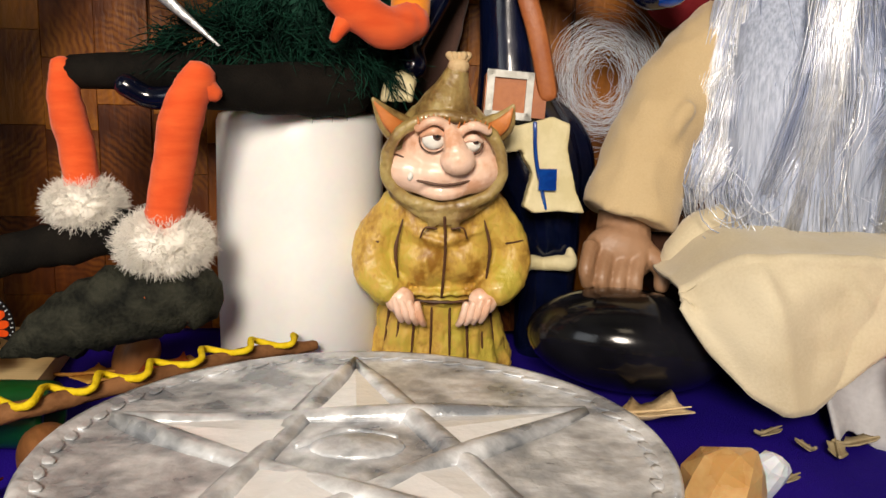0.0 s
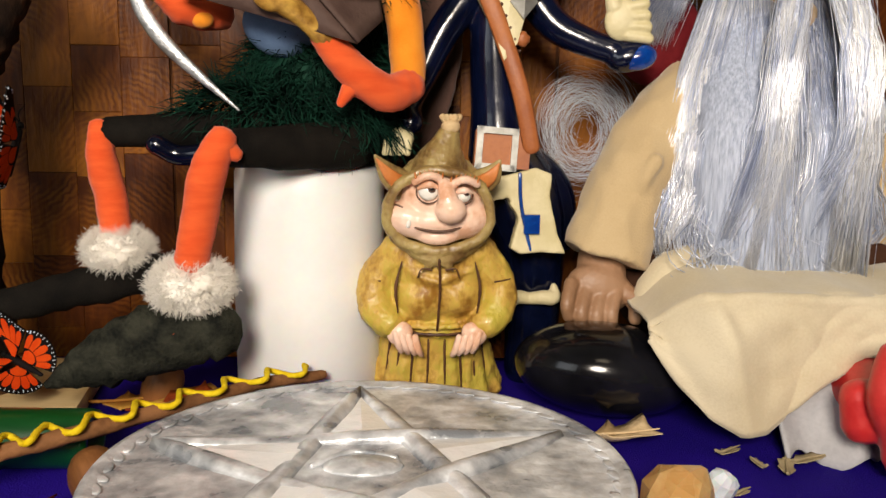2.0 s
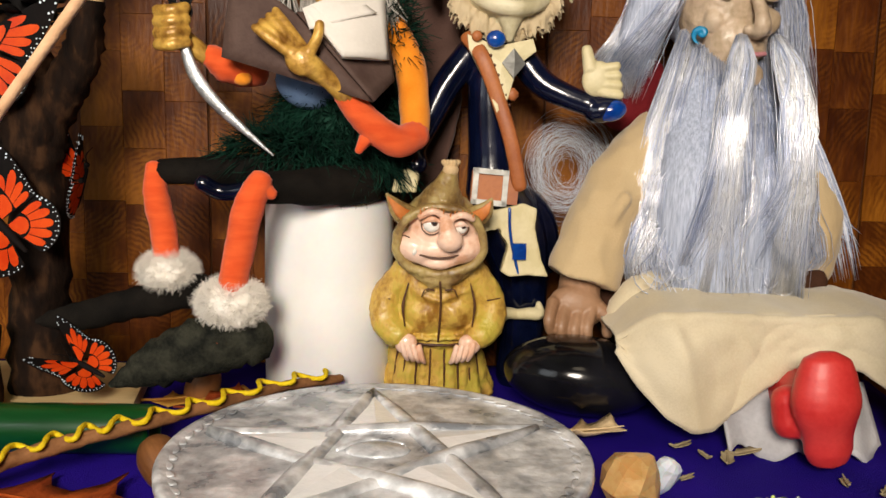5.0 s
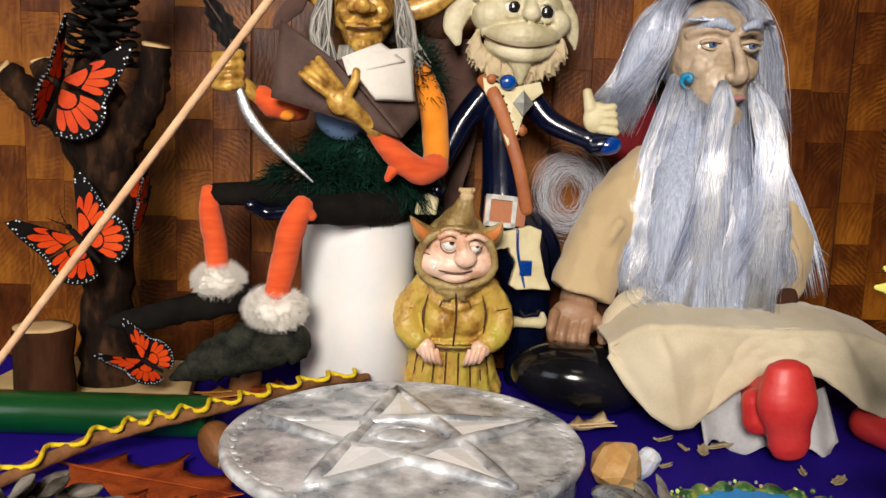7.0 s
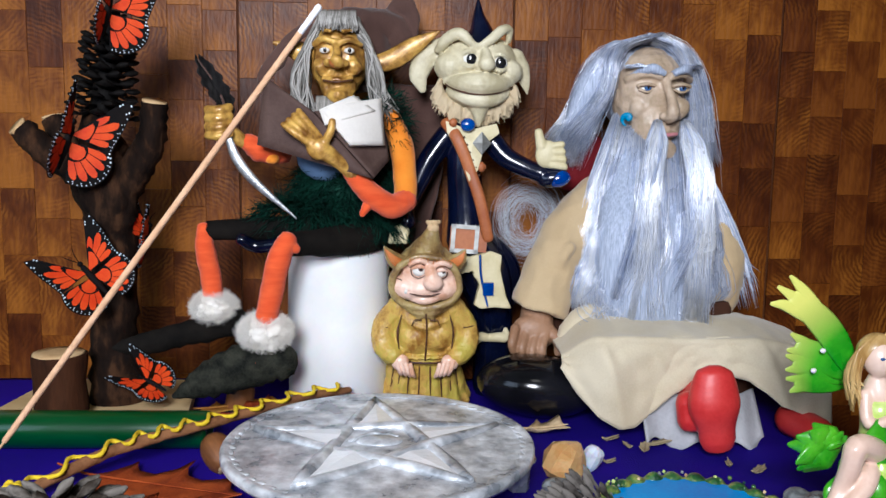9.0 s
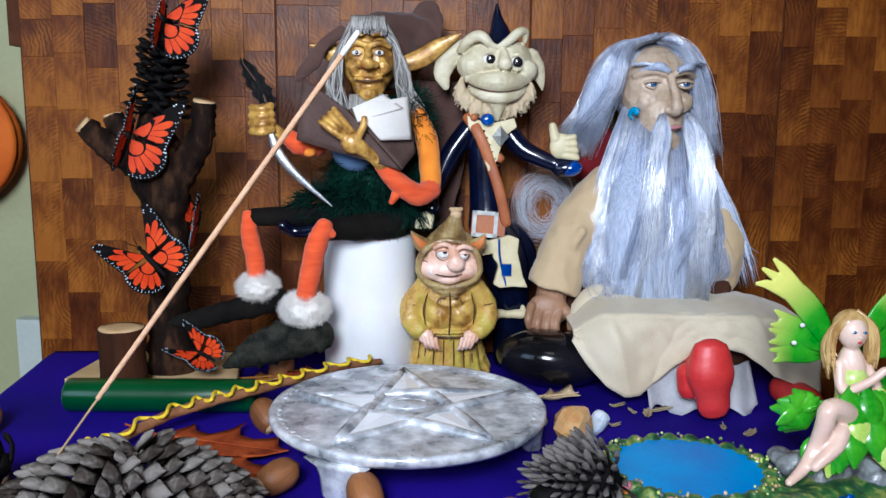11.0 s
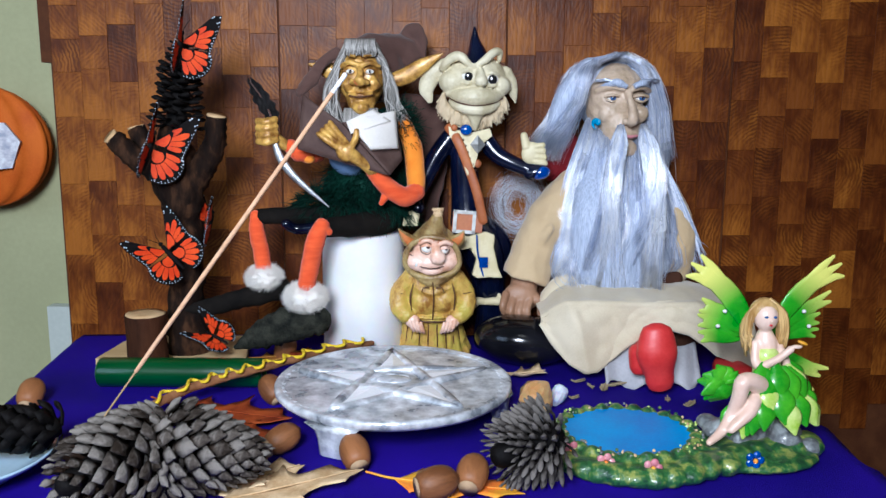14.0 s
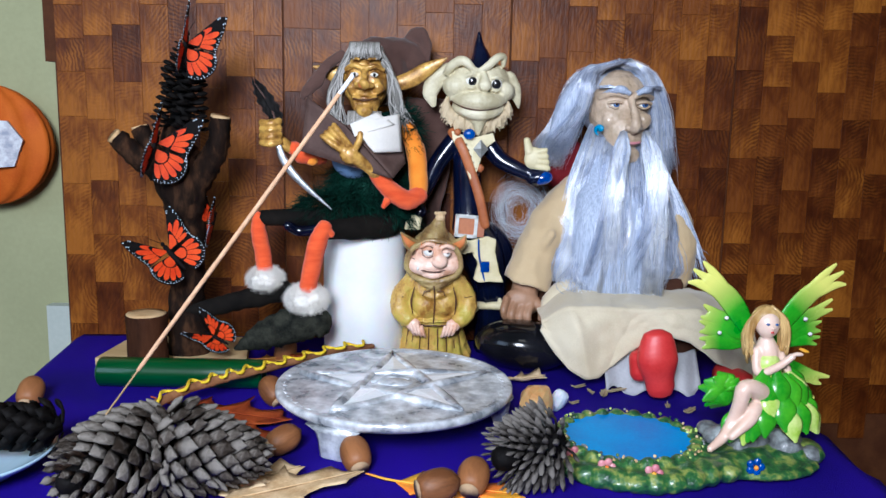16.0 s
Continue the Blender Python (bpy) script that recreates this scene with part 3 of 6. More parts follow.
for k in range(5):
    a0 = radians(94 + 72 * k)
    tipp = Vector((PX + 0.068 * math.cos(a0), PY + 0.068 * math.sin(a0), PZ + 0.0006))
    sides = [Vector((PX + inner * math.cos(a0 + s * radians(36)), PY + inner * math.sin(a0 + s * radians(36)), PZ + 0.0007)) for s in (-1, 1)]
    mid_ = (sides[0] + sides[1]) / 2 + Vector((0, 0, 0.0014))
    low_ = Vector((0, 0, -0.0012))
    arm = Build("pewter_bright").add([tipp, sides[0], mid_, sides[1], tipp + low_, sides[0] + low_, sides[1] + low_], [(0, 2, 1), (0, 3, 2), (4, 5, 6), (0, 1, 5, 4), (1, 2, 3, 6, 5), (3, 0, 4, 6)], "pewter_bright", False)
    part("star_point", arm, plate, "star facet coloured near white for its reflection")
eye = Build("pewter").ball((PX, PY, PZ + 0.0004), (0.013, 0.008, 0.0022), "pewter").tube(
    [(PX - 0.016, PY - 0.001, PZ + 0.001), (PX - 0.004, PY + 0.009, PZ + 0.0012), (PX + 0.01, PY + 0.005, PZ + 0.001)], 0.0011, "pewter", 6)
part("centre_boss", eye, plate)
for a in (243, 3, 123):
    fx, fy = PX + 0.0765 * math.cos(radians(a)), PY + 0.0765 * math.sin(radians(a))
    foot = Build("pewter")
    t = radians(a)
    e, q = Vector((math.cos(t), math.sin(t), 0)), Vector((-math.sin(t), math.cos(t), 0))
    rows = []
    for z, w, d in ((0.001, 0.009, 0.005), (0.002, 0.0095, 0.0058), (0.012, 0.0105, 0.006), (0.018, 0.013, 0.0065), (0.022, 0.02, 0.008)):
        c = Vector((fx, fy, z))
        rows.append([c + q * w * i + e * d * j for i, j in ((-1, -.7), (-.7, -1), (.7, -1), (1, -.7), (1, .7), (.7, 1), (-.7, 1), (-1, .7))])
    foot.rings(rows, "pewter")
    part("foot", foot, plate)

# polished stone
stone = Build("stone_black")
stone.ball((0.187, 0.47, 0.0228), (0.0425, 0.0325, 0.0218), "stone_black", (-10, 5, -6), 40, 24)
thing("polished_stone", stone, (0.183, 0.478, 0), "smooth polished black stone beside the troll figurine", "stone")

# bamboo tube
bam = thing("bamboo_tube", None, (-0.08, 0.405, 0.0005), "dark green lacquered tube lying on the purple cloth", "tube")
b0, b1 = Vector((-0.156, 0.412, 0.0122)), Vector((-0.026, 0.411, 0.0122))
tub = Build("bamboo")
ax, rows = (b1 - b0).normalized(), []
sd = ax.cross(Vector((0, 0, 1)))
for u, k in ((0, .95), (0.01, 1), (0.3, 1.0), (0.55, 0.98), (0.6, 1.0), (0.98, 0.99), (1, .95), (1, .7), (0.9, .7)):
    c = b0 + (b1 - b0) * u
    rows.append([c + (sd * math.cos(2 * math.pi * j / 24) + Vector((0, 0, 1)) * math.sin(2 * math.pi * j / 24)) * 0.0117 * k for j in range(24)])
tub.rings(rows, "bamboo")
part("tube_body", tub, bam)
part("end_face", Build("bamboo_end").tube([b0 - ax * 0.0008, b0 + ax * 0.001], 0.0098, "bamboo_end", 20, 2, round_ends=False), bam, "pale cut end")

# twig wound with yellow yarn
TW = [(-0.106, 0.328, 0.006), (-0.075, 0.36, 0.015), (-0.05, 0.376, 0.0195), (-0.025, 0.389, 0.0225), (0.0, 0.411, 0.0235), (0.03, 0.444, 0.023), (0.056, 0.466, 0.0205)]
twig = thing("wound_twig", None, TW[0], "brown twig wand wound with yellow yarn, leaning over the tube", "wand")
part("twig", Build("twig").tube(TW, [0.0028, 0.0034, 0.0034, 0.0031, 0.0029, 0.0027, 0.0024], "twig", 10, 50, rough=0.25), twig)
line = spline(TW, 160)
yarn = []
for i in range(3, 156):
    c, d = Vector(line[i]), Vector(line[min(i + 1, 159)] - line[i - 1]).normalized()
    s = d.cross(Vector((0, 0, 1))).normalized()
    up = s.cross(d)
    a = i * 0.47 + 0.5 * math.sin(i * 0.11)
    yarn.append(c + s * math.cos(a) * 0.0056 + up * (0.0034 + 0.0012 * math.sin(a)))
part("yarn", Build("yarn").tube(yarn, 0.0013, "yarn", 7, 520, rough=0.25), twig, "bright yellow twisted yarn")
knot = Build("yarn")
for k in range(7):
    knot.tube([(-0.104 + U(-.003, .003), 0.33 + U(-.003, .003), 0.009), (-0.108 + U(-.006, .004), 0.326 + U(-.004, .004), 0.014), (-0.11 + U(-.006, .006), 0.322, 0.005)], 0.0011, "yarn", 5)
part("yarn_knot", knot, twig, "frayed yellow yarn knot")

# forked branch on a plank
tree = thing("forked_branch", None, (-0.105, 0.475, 0.001), "dark forked branch standing on a pale plank", "branch")
plank = Build("plank")
pm = pose(-0.112, 0.492, 0.0055, 0, 0, 0)
plank.slab([(-0.066, -0.036), (-0.02, -0.043), (0.062, -0.038), (0.05, 0.034), (0.0, 0.04), (-0.058, 0.036)], 0.008, "plank", pm)
part("plank_base", plank, tree, "pale split plank")
part("trunk", Build("bark").tube([(-0.104, 0.478, 0.008), (-0.105, 0.477, 0.06), (-0.101, 0.474, 0.12), (-0.104, 0.47, 0.16), (-0.106, 0.47, 0.2)], [0.0185, 0.015, 0.0145, 0.0165, 0.012], "bark", 20, 40, rough=0.3), tree)
LT, RT = (-0.152, 0.455, 0.196), (-0.068, 0.46, 0.213)
part("limb", Build("bark").tube([(-0.106, 0.472, 0.14), (-0.118, 0.468, 0.166), (-0.138, 0.46, 0.181), LT], [0.012, 0.0115, 0.0095, 0.0075], "bark", 16, 24, rough=0.3, round_ends=False), tree)
part("limb", Build("bark").tube([(-0.1, 0.472, 0.14), (-0.085, 0.468, 0.168), (-0.071, 0.462, 0.19), RT], [0.012, 0.0105, 0.0092, 0.0085], "bark", 16, 24, rough=0.3, round_ends=False), tree)
part("limb", Build("bark").tube([(-0.118, 0.47, 0.162), (-0.13, 0.474, 0.185), (-0.139, 0.476, 0.203)], [0.009, 0.0085, 0.0075], "bark", 14, 14, rough=0.3, round_ends=False), tree)
for p, q, r in ((LT, (-0.1535, 0.4538, 0.1975), 0.0064), (RT, (-0.0677, 0.4597, 0.2145), 0.0078), ((-0.139, 0.476, 0.203), (-0.1394, 0.476, 0.2045), 0.0068)):
    part("cut_face", Build("cut").tube([p, q], r, "cut", 16, 2, round_ends=False), tree, "pale sawn branch end")

# short log
log = thing("short_log", None, (-0.128, 0.442, 0.0095), "short sawn log with brown bark standing on end", "log")
part("bark_side", Build("bark_log").lathe([(0.0158, 0), (0.0164, 0.003), (0.0162, 0.02), (0.0166, 0.04), (0.0163, 0.0425)], (-0.1285, 0.442, 0.0095), "bark_log", 32, rough=0.08, n=12), log)
part("cut_face", Build("cut").lathe([(0.0158, 0), (0.0156, 0.0012), (0.008, 0.0014), (0.001, 0.0013)], (-0.1285, 0.442, 0.0518), "cut", 28, rough=0.05), log, "pale sawn top face")


# ---- pine cones ----
def scale_mesh(name, w, h, t, mat, hook=0.25):
    """One scale, base at the origin, growing along +x, face up +z."""
    b = Build(mat)
    rows = []
    for x, k, z, th in ((0, 0.4, 0, 0.5), (0.5, 0.55, -0.06, 0.7), (0.66, 0.95, 0.0, 1.0), (0.78, 1.0, hook * 0.35, 1.4), (0.9, 0.62, hook * 0.8, 1.3), (0.97, 0.24, hook * 1.25, 0.8), (1.03, 0.05, hook * 1.6, 0.35)):
        y, zz, tt = k * w / 2, z * h, th * t / 2
        rows.append([(x * h, -y, zz - tt * 0.4), (x * h, 0, zz - tt), (x * h, y, zz - tt * 0.4), (x * h, y * 0.5, zz + tt), (x * h, 0, zz + tt * 1.5), (x * h, -y * 0.5, zz + tt)])
    return b.rings(rows, mat).mesh(name)


def pine_cone(label, base, tip, prof, n, mat, w, h, t, open_angle, core_mat, squash_tip=0.6, hook=0.3):
    """Scales in a spiral round the axis from base to tip; open_angle: degrees from the axis."""
    base, tip = Vector(base), Vector(tip)
    low = Vector((base + tip) / 2)
    ob = thing("pine_cone", None, (low.x, low.y, 0.0), label, "pine cone")
    ax = (tip - base).normalized()
    rot = ax.to_track_quat("Z", "Y").to_matrix()
    L = (tip - base).length
    core = Build(core_mat).tube([base + ax * L * u for u in (0.05, 0.3, 0.6, 0.95)], [prof(u) * 0.36 + 0.0005 for u in (0.05, 0.3, 0.6, 0.95)], core_mat, 12)
    part("core", core, ob)
    me = scale_mesh("scale", w, h, t, mat, hook)
    for i in range(n):
        u = (i + 0.5) / n
        a = i * 2.39996
        r = prof(u)
        out = rot @ Vector((math.cos(a), math.sin(a), 0))
        th = radians(open_angle * (1 - (0.55 if open_angle < 90 else 0.15) * u) + U(-9, 9))
        grow = (out * math.sin(th) + ax * math.cos(th)).normalized()
        side = ax.cross(out).normalized()
        face = grow.cross(side).normalized()
        k = (0.62 + 0.38 * math.sin(math.pi * min(1, 0.15 + u * 0.8))) * (1 if u < 0.7 else 1 - (1 - squash_tip) * (u - 0.7) / 0.3)
        k *= U(0.92, 1.08)
        pos = base + ax * (u * L) + out * max(0.0, r - h * k * math.sin(th)) - ax * h * k * math.cos(th) * 0.6
        m = Matrix(((grow.x, side.x, -face.x), (grow.y, side.y, -face.y), (grow.z, side.z, -face.z))).to_4x4()
        if m.determinant() < 0:
            m = Matrix(((grow.x, side.x, face.x), (grow.y, side.y, face.y), (grow.z, side.z, face.z))).to_4x4()
        s = new("scale", me)
        s.parent = ob
        s.matrix_local = Matrix.Translation(pos - ob.location) @ m @ Matrix.Scale(k, 4)
    return ob


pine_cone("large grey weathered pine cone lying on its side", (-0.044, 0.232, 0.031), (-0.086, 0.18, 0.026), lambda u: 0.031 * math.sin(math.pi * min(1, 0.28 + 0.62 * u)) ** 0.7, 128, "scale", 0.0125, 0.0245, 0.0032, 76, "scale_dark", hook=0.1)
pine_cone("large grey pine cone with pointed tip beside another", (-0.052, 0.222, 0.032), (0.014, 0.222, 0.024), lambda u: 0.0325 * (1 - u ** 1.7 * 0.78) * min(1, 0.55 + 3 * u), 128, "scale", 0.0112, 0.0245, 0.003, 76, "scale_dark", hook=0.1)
pine_cone("spiky weathered grey pine cone beside the fairy pond", (0.182, 0.243, 0.028), (0.147, 0.229, 0.022), lambda u: 0.029 * (1 - 0.35 * u), 150, "scale_mid", 0.0046, 0.025, 0.0022, 80, "scale_dark", hook=0.02)
pine_cone("dark pine cone lying in a pale dish", (-0.118, 0.252, 0.03), (-0.192, 0.25, 0.028), lambda u: 0.019 * (1 - 0.5 * u), 80, "scale_dark", 0.012, 0.02, 0.0024, 70, "scale_dark", hook=0.1)
pine_cone("open black pine cone standing on the forked branch", (-0.104, 0.468, 0.203), (-0.094, 0.468, 0.272), lambda u: 0.0245 * (1 - 0.55 * u), 84, "scale_dark", 0.0125, 0.02, 0.0026, 96, "scale_dark", hook=0.05)

dish = Build("dish").lathe([(0.03, 0.0), (0.033, 0.001), (0.036, 0.004), (0.05, 0.011), (0.0545, 0.0145), (0.0552, 0.0158), (0.054, 0.0162), (0.049, 0.013), (0.034, 0.0065), (0.001, 0.006)], (-0.176, 0.245, 0.001), "dish", 56)
thing("dish", dish, (-0.176, 0.245, 0.001), "pale blue-white glazed shallow dish on the cloth", "dish")


# ---- acorns, leaves and bits ----
def acorn(label, x, y, z, rz, ry=90, k=1.0):
    b = Build("nut")
    b.lathe([(0.002, -0.0125), (0.0062, -0.0115), (0.0085, -0.008), (0.0095, -0.002), (0.0092, 0.004), (0.0068, 0.0092), (0.003, 0.012), (0.0008, 0.0136)], (0, 0, 0), "nut", 20, n=16)
    ob = thing("acorn", None, (0, 0, 0), label, "acorn", "scattered acorns")
    part("shell", b, ob)
    part("cap_scar", Build("nut_cap").lathe([(0.0058, -0.0128), (0.0056, -0.0122), (0.001, -0.012)], (0, 0, 0), "nut_cap", 16), ob, "pale round cap scar")
    ob.matrix_world = pose(x, y, z, 0, ry, rz) @ Matrix.Scale(k, 4)
    return ob


acorn("brown acorn lying on a yellow leaf", 0.112, 0.213, 0.0135, 20, 85)
acorn("brown acorn leaning on a yellow leaf", 0.1325, 0.226, 0.0135, 75, 70)
acorn("brown acorn beside the plate's foot", 0.0605, 0.262, 0.0108, 110, 65)
acorn("brown acorn lying by the red leaf", 0.0125, 0.283, 0.0108, 40, 75, 0.95)
acorn("brown acorn under the plate's edge", -0.0135, 0.378, 0.0105, 130, 60)
acorn("brown acorn at the edge of the cloth", -0.1905, 0.368, 0.0105, 95, 60)
acorn("round tan nut under the doll's boot", -0.022, 0.487, 0.0095, 0, 20, 1.0)


def leaf_shape(lobes, depth, length, width):
    """Half outline with lobes, mirrored: stem at the origin, tip along +x."""
    n = lobes * 6
    top = []
    for i in range(n + 1):
        u = i / n
        env = math.sin(math.pi * u ** 0.8) ** 0.75
        k = 1 - depth * (0.5 + 0.5 * math.cos(2 * math.pi * lobes * u + math.pi * 0.15))
        lean = 0.06 * math.sin(2 * math.pi * lobes * u)
        top.append(((u + lean * env) * length, width / 2 * env * k))
    return top + [(x, -y * 0.94) for x, y in top[-2:0:-1]]


def leaf(name, label, mat, m, lobes, depth, length, width, curl, seed):
    out = leaf_shape(lobes, depth, length, width)
    half = len(out) // 2
    b = Build(mat)
    v, f = [], []
    rows = []
    for i in range(half + 1):
        x, y = out[i]
        rows.append((x, y, out[-i][1] if 0 < i < half else -y))
    k = 5
    for x, yt, yb in rows:
        for j in range(k):
            y = yb + (yt - yb) * j / (k - 1)
            z = curl * (abs(y) / (width / 2)) ** 1.5 * 0.5 + curl * 0.6 * noise.noise(Vector((x * 45 + seed, y * 45, seed))) + curl * 0.5 * (x / length) ** 2
            v.append(m @ Vector((x, y, max(z, 0.0) + 0.0012)))
    for i in range(half):
        for j in range(k - 1):
            f.append((i * k + j, (i + 1) * k + j, (i + 1) * k + j + 1, i * k + j + 1))
    n = len(v)
    dn = m.to_3x3() @ Vector((0, 0, -0.0005))
    v2 = v + [p + dn for p in v]
    f2 = f + [tuple(n + q for q in c[::-1]) for c in f]
    edge = [i * k for i in range(half + 1)] + [half * k + j for j in range(1, k)] + [i * k + k - 1 for i in range(half - 1, -1, -1)] + [j for j in range(k - 2, 0, -1)]
    f2 += [(b_, a_, n + a_, n + b_) for a_, b_ in zip(edge, edge[1:] + edge[:1])]
    b.add(v2, f2, mat)
    ob = thing(name, None, m.translation, label, "leaf", "dry leaves")
    part("blade", b, ob)
    vein = Build(mat)
    vein.tube([m @ Vector((-length * 0.25, width * 0.06, 0.003)), m @ Vector((0, 0, 0.002)), m @ Vector((length * 0.5, 0, 0.0022 + curl * 0.2)), m @ Vector((length * 0.95, 0, 0.002 + curl * 0.5))], [0.0007, 0.0008, 0.0006, 0.0003], mat, 5)
    part("stem", vein, ob)
    return ob


leaf("dry_leaf", "red-brown lobed autumn leaf on the cloth", "leaf_red", pose(-0.082, 0.362, 0.002, 0, 0, -22), 3, 0.55, 0.1, 0.062, 0.006, 1)
leaf("dry_leaf", "red-brown lobed autumn leaf beside the pine cones", "leaf_red", pose(-0.055, 0.325, 0.002, 0, 0, -30), 3, 0.5, 0.075, 0.05, 0.005, 8)
leaf("dry_leaf", "tan dry oak leaf, curled, before the pine cone", "leaf_tan", pose(-0.022, 0.222, 0.002, 0, 0, 28), 3, 0.5, 0.06, 0.042, 0.008, 2)
leaf("dry_leaf", "tan dry oak leaf with lobed edge", "leaf_tan", pose(-0.01, 0.208, 0.003, 0, 0, 24), 3, 0.5, 0.085, 0.05, 0.007, 3)
leaf("dry_leaf", "yellow and orange autumn leaf under acorns", "leaf_gold", pose(0.087, 0.239, 0.0015, 0, 0, -14), 3, 0.5, 0.078, 0.046, 0.003, 4)
leaf("dry_leaf", "ochre dry leaf by the candle", "leaf_ochre", pose(-0.048, 0.478, 0.0015, 0, 0, 8), 3, 0.5, 0.06, 0.03, 0.007, 5)
leaf("dry_leaf", "curled brown leaf by the candle", "leaf_red", pose(-0.02, 0.468, 0.0015, 0, 0, 25), 3, 0.5, 0.05, 0.026, 0.009, 6)
leaf("dry_leaf", "small dry tan leaf by the black stone", "leaf_tan", pose(0.172, 0.437, 0.0015, 0, 0, -18), 2, 0.4, 0.032, 0.028, 0.012, 7)
for i, (x, y, r, a) in enumerate(((0.224, 0.418, 0.006, 20), (0.243, 0.398, 0.008, 70), (0.25, 0.409, 0.009, 10), (0.299, 0.364, 0.007, 40), (0.236, 0.404, 0.004, 120), (0.215, 0.38, 0.004, 15), (0.288, 0.374, 0.005, 80))):
    leaf("leaf_scrap", "small dry leaf scrap on the cloth", "chip", pose(x, y, 0.0012, 0, 0, a), 2, 0.3, r * 1.7, r, 0.003, i + 11)
rock = Build("amber").ball((0.186, 0.352, 0.0125), (0.0135, 0.0105, 0.012), "amber", (10, 25, 30), 9, 6, 0.5, 70)
rock.s = [False] * len(rock.s)
thing("amber_stone", rock, (0.183, 0.352, 0), "small rough amber-coloured stone on the cloth", "stone")
cry = Build("crystal").ball((0.2035, 0.367, 0.0105), (0.0062, 0.005, 0.0105), "crystal", (20, 22, 0), 9, 6, 0.45, 90)
cry.s = [False] * len(cry.s)
thing("quartz_crystal", cry, (0.2, 0.362, 0), "clear pale quartz crystal leaning beside a stone", "crystal")
slate = Build("grey_rock").ball((0.181, 0.336, 0.006), (0.013, 0.008, 0.0058), "grey_rock", (0, 5, -12), 9, 6, 0.4, 80)
slate.s = [False] * len(slate.s)
thing("dark_pebble", slate, (0.181, 0.336, 0), "dark grey angular pebble beside the amber stone", "stone")

# incense stick
IA, IT = Vector((-0.0885, 0.2104, 0.0315)), Vector((0.0638, 0.2223, 0.242))
inc = thing("incense_stick", None, IA, "tilted tan incense stick stuck in a pine cone", "incense stick")
mid = IA + (IT - IA) * 0.24
part("bare_stick", Build("stick").tube([IA, mid], 0.00055, "stick", 8, 6), inc)
part("paste", Build("incense").tube([mid - (IT - IA) * 0.004, mid + (IT - IA) * 0.012, mid + (IT - IA) * 0.35, IA + (IT - IA) * 0.945], [0.0007, 0.0012, 0.00128, 0.00125], "incense", 12, 40, rough=0.05), inc)
part("ash_tip", Build("ash").tube([IA + (IT - IA) * 0.945, IA + (IT - IA) * 0.99], 0.00125, "ash", 12, 6, rough=0.2), inc, "white ash tip")


# ---- butterflies ----
def wing(parent, m, R, a0, a1, n, size):
    """A black wing with orange cells between veins and white dots along the edge, both sides."""
    b = Build("wing_black")
    N = 40
    out = [(0.0, 0.0)] + [(R(i / N) * size * math.cos(a0 + (a1 - a0) * i / N), R(i / N) * size * math.sin(a0 + (a1 - a0) * i / N)) for i in range(N + 1)]
    b.slab(out, 0.0004, "wing_black", m)
    for side in (1, -1):
        lay = m @ Matrix.Translation((0, 0, side * 0.00025))

        def cell(u0, u1, r0, r1):
            p = []
            for i in range(7):
                u = u0 + (u1 - u0) * i / 6
                p.append((u, r1 * (1 - 0.35 * abs(i - 3) ** 3 / 27 * 0.5)))
            for i in range(6, -1, -1):
                u = u0 + (u1 - u0) * i / 6
                p.append((u, r0))
            b.slab([(R(u) * r * size * math.cos(a0 + (a1 - a0) * u), R(u) * r * size * math.sin(a0 + (a1 - a0) * u)) for u, r in p], 0.0003, "wing_orange", lay)
        cell(0.08, 0.9, 0.06, 0.42)
        for k in range(n):
            u0, u1 = 0.03 + 0.94 * k / n, 0.03 + 0.94 * (k + 1) / n
            cell(u0 + 0.01, u1 - 0.01, 0.45, 0.87 if k < n - 1 or n > 4 else 0.62)
        for k in range(3 * n):
            u = 0.05 + 0.92 * k / (3 * n - 1)
            for r, q in ((0.965, 0.009), (0.915, 0.009 if k % 2 else 0.0)):
                if q:
                    q *= 1.6 if u > 0.8 else 1
                    x, y = R(u) * r * size * math.cos(a0 + (a1 - a0) * u), R(u) * r * size * math.sin(a0 + (a1 - a0) * u)
                    b.slab([(x + q * size * math.cos(j), y + q * size * math.sin(j)) for j in (0, 1.05, 2.09, 3.14, 4.19, 5.24)], 0.0003, "wing_white", lay @ Matrix.Translation((0, 0, side * 0.0001)))
    part("wing", b, parent)


def fore(u):
    return 0.62 + 0.5 * u ** 2.2 if u < 0.9 else 1.017 - 1.6 * (u - 0.9)


def hind(u):
    return 0.55 + 0.2 * math.sin(math.pi * min(1, u * 0.9 + 0.05)) ** 0.8


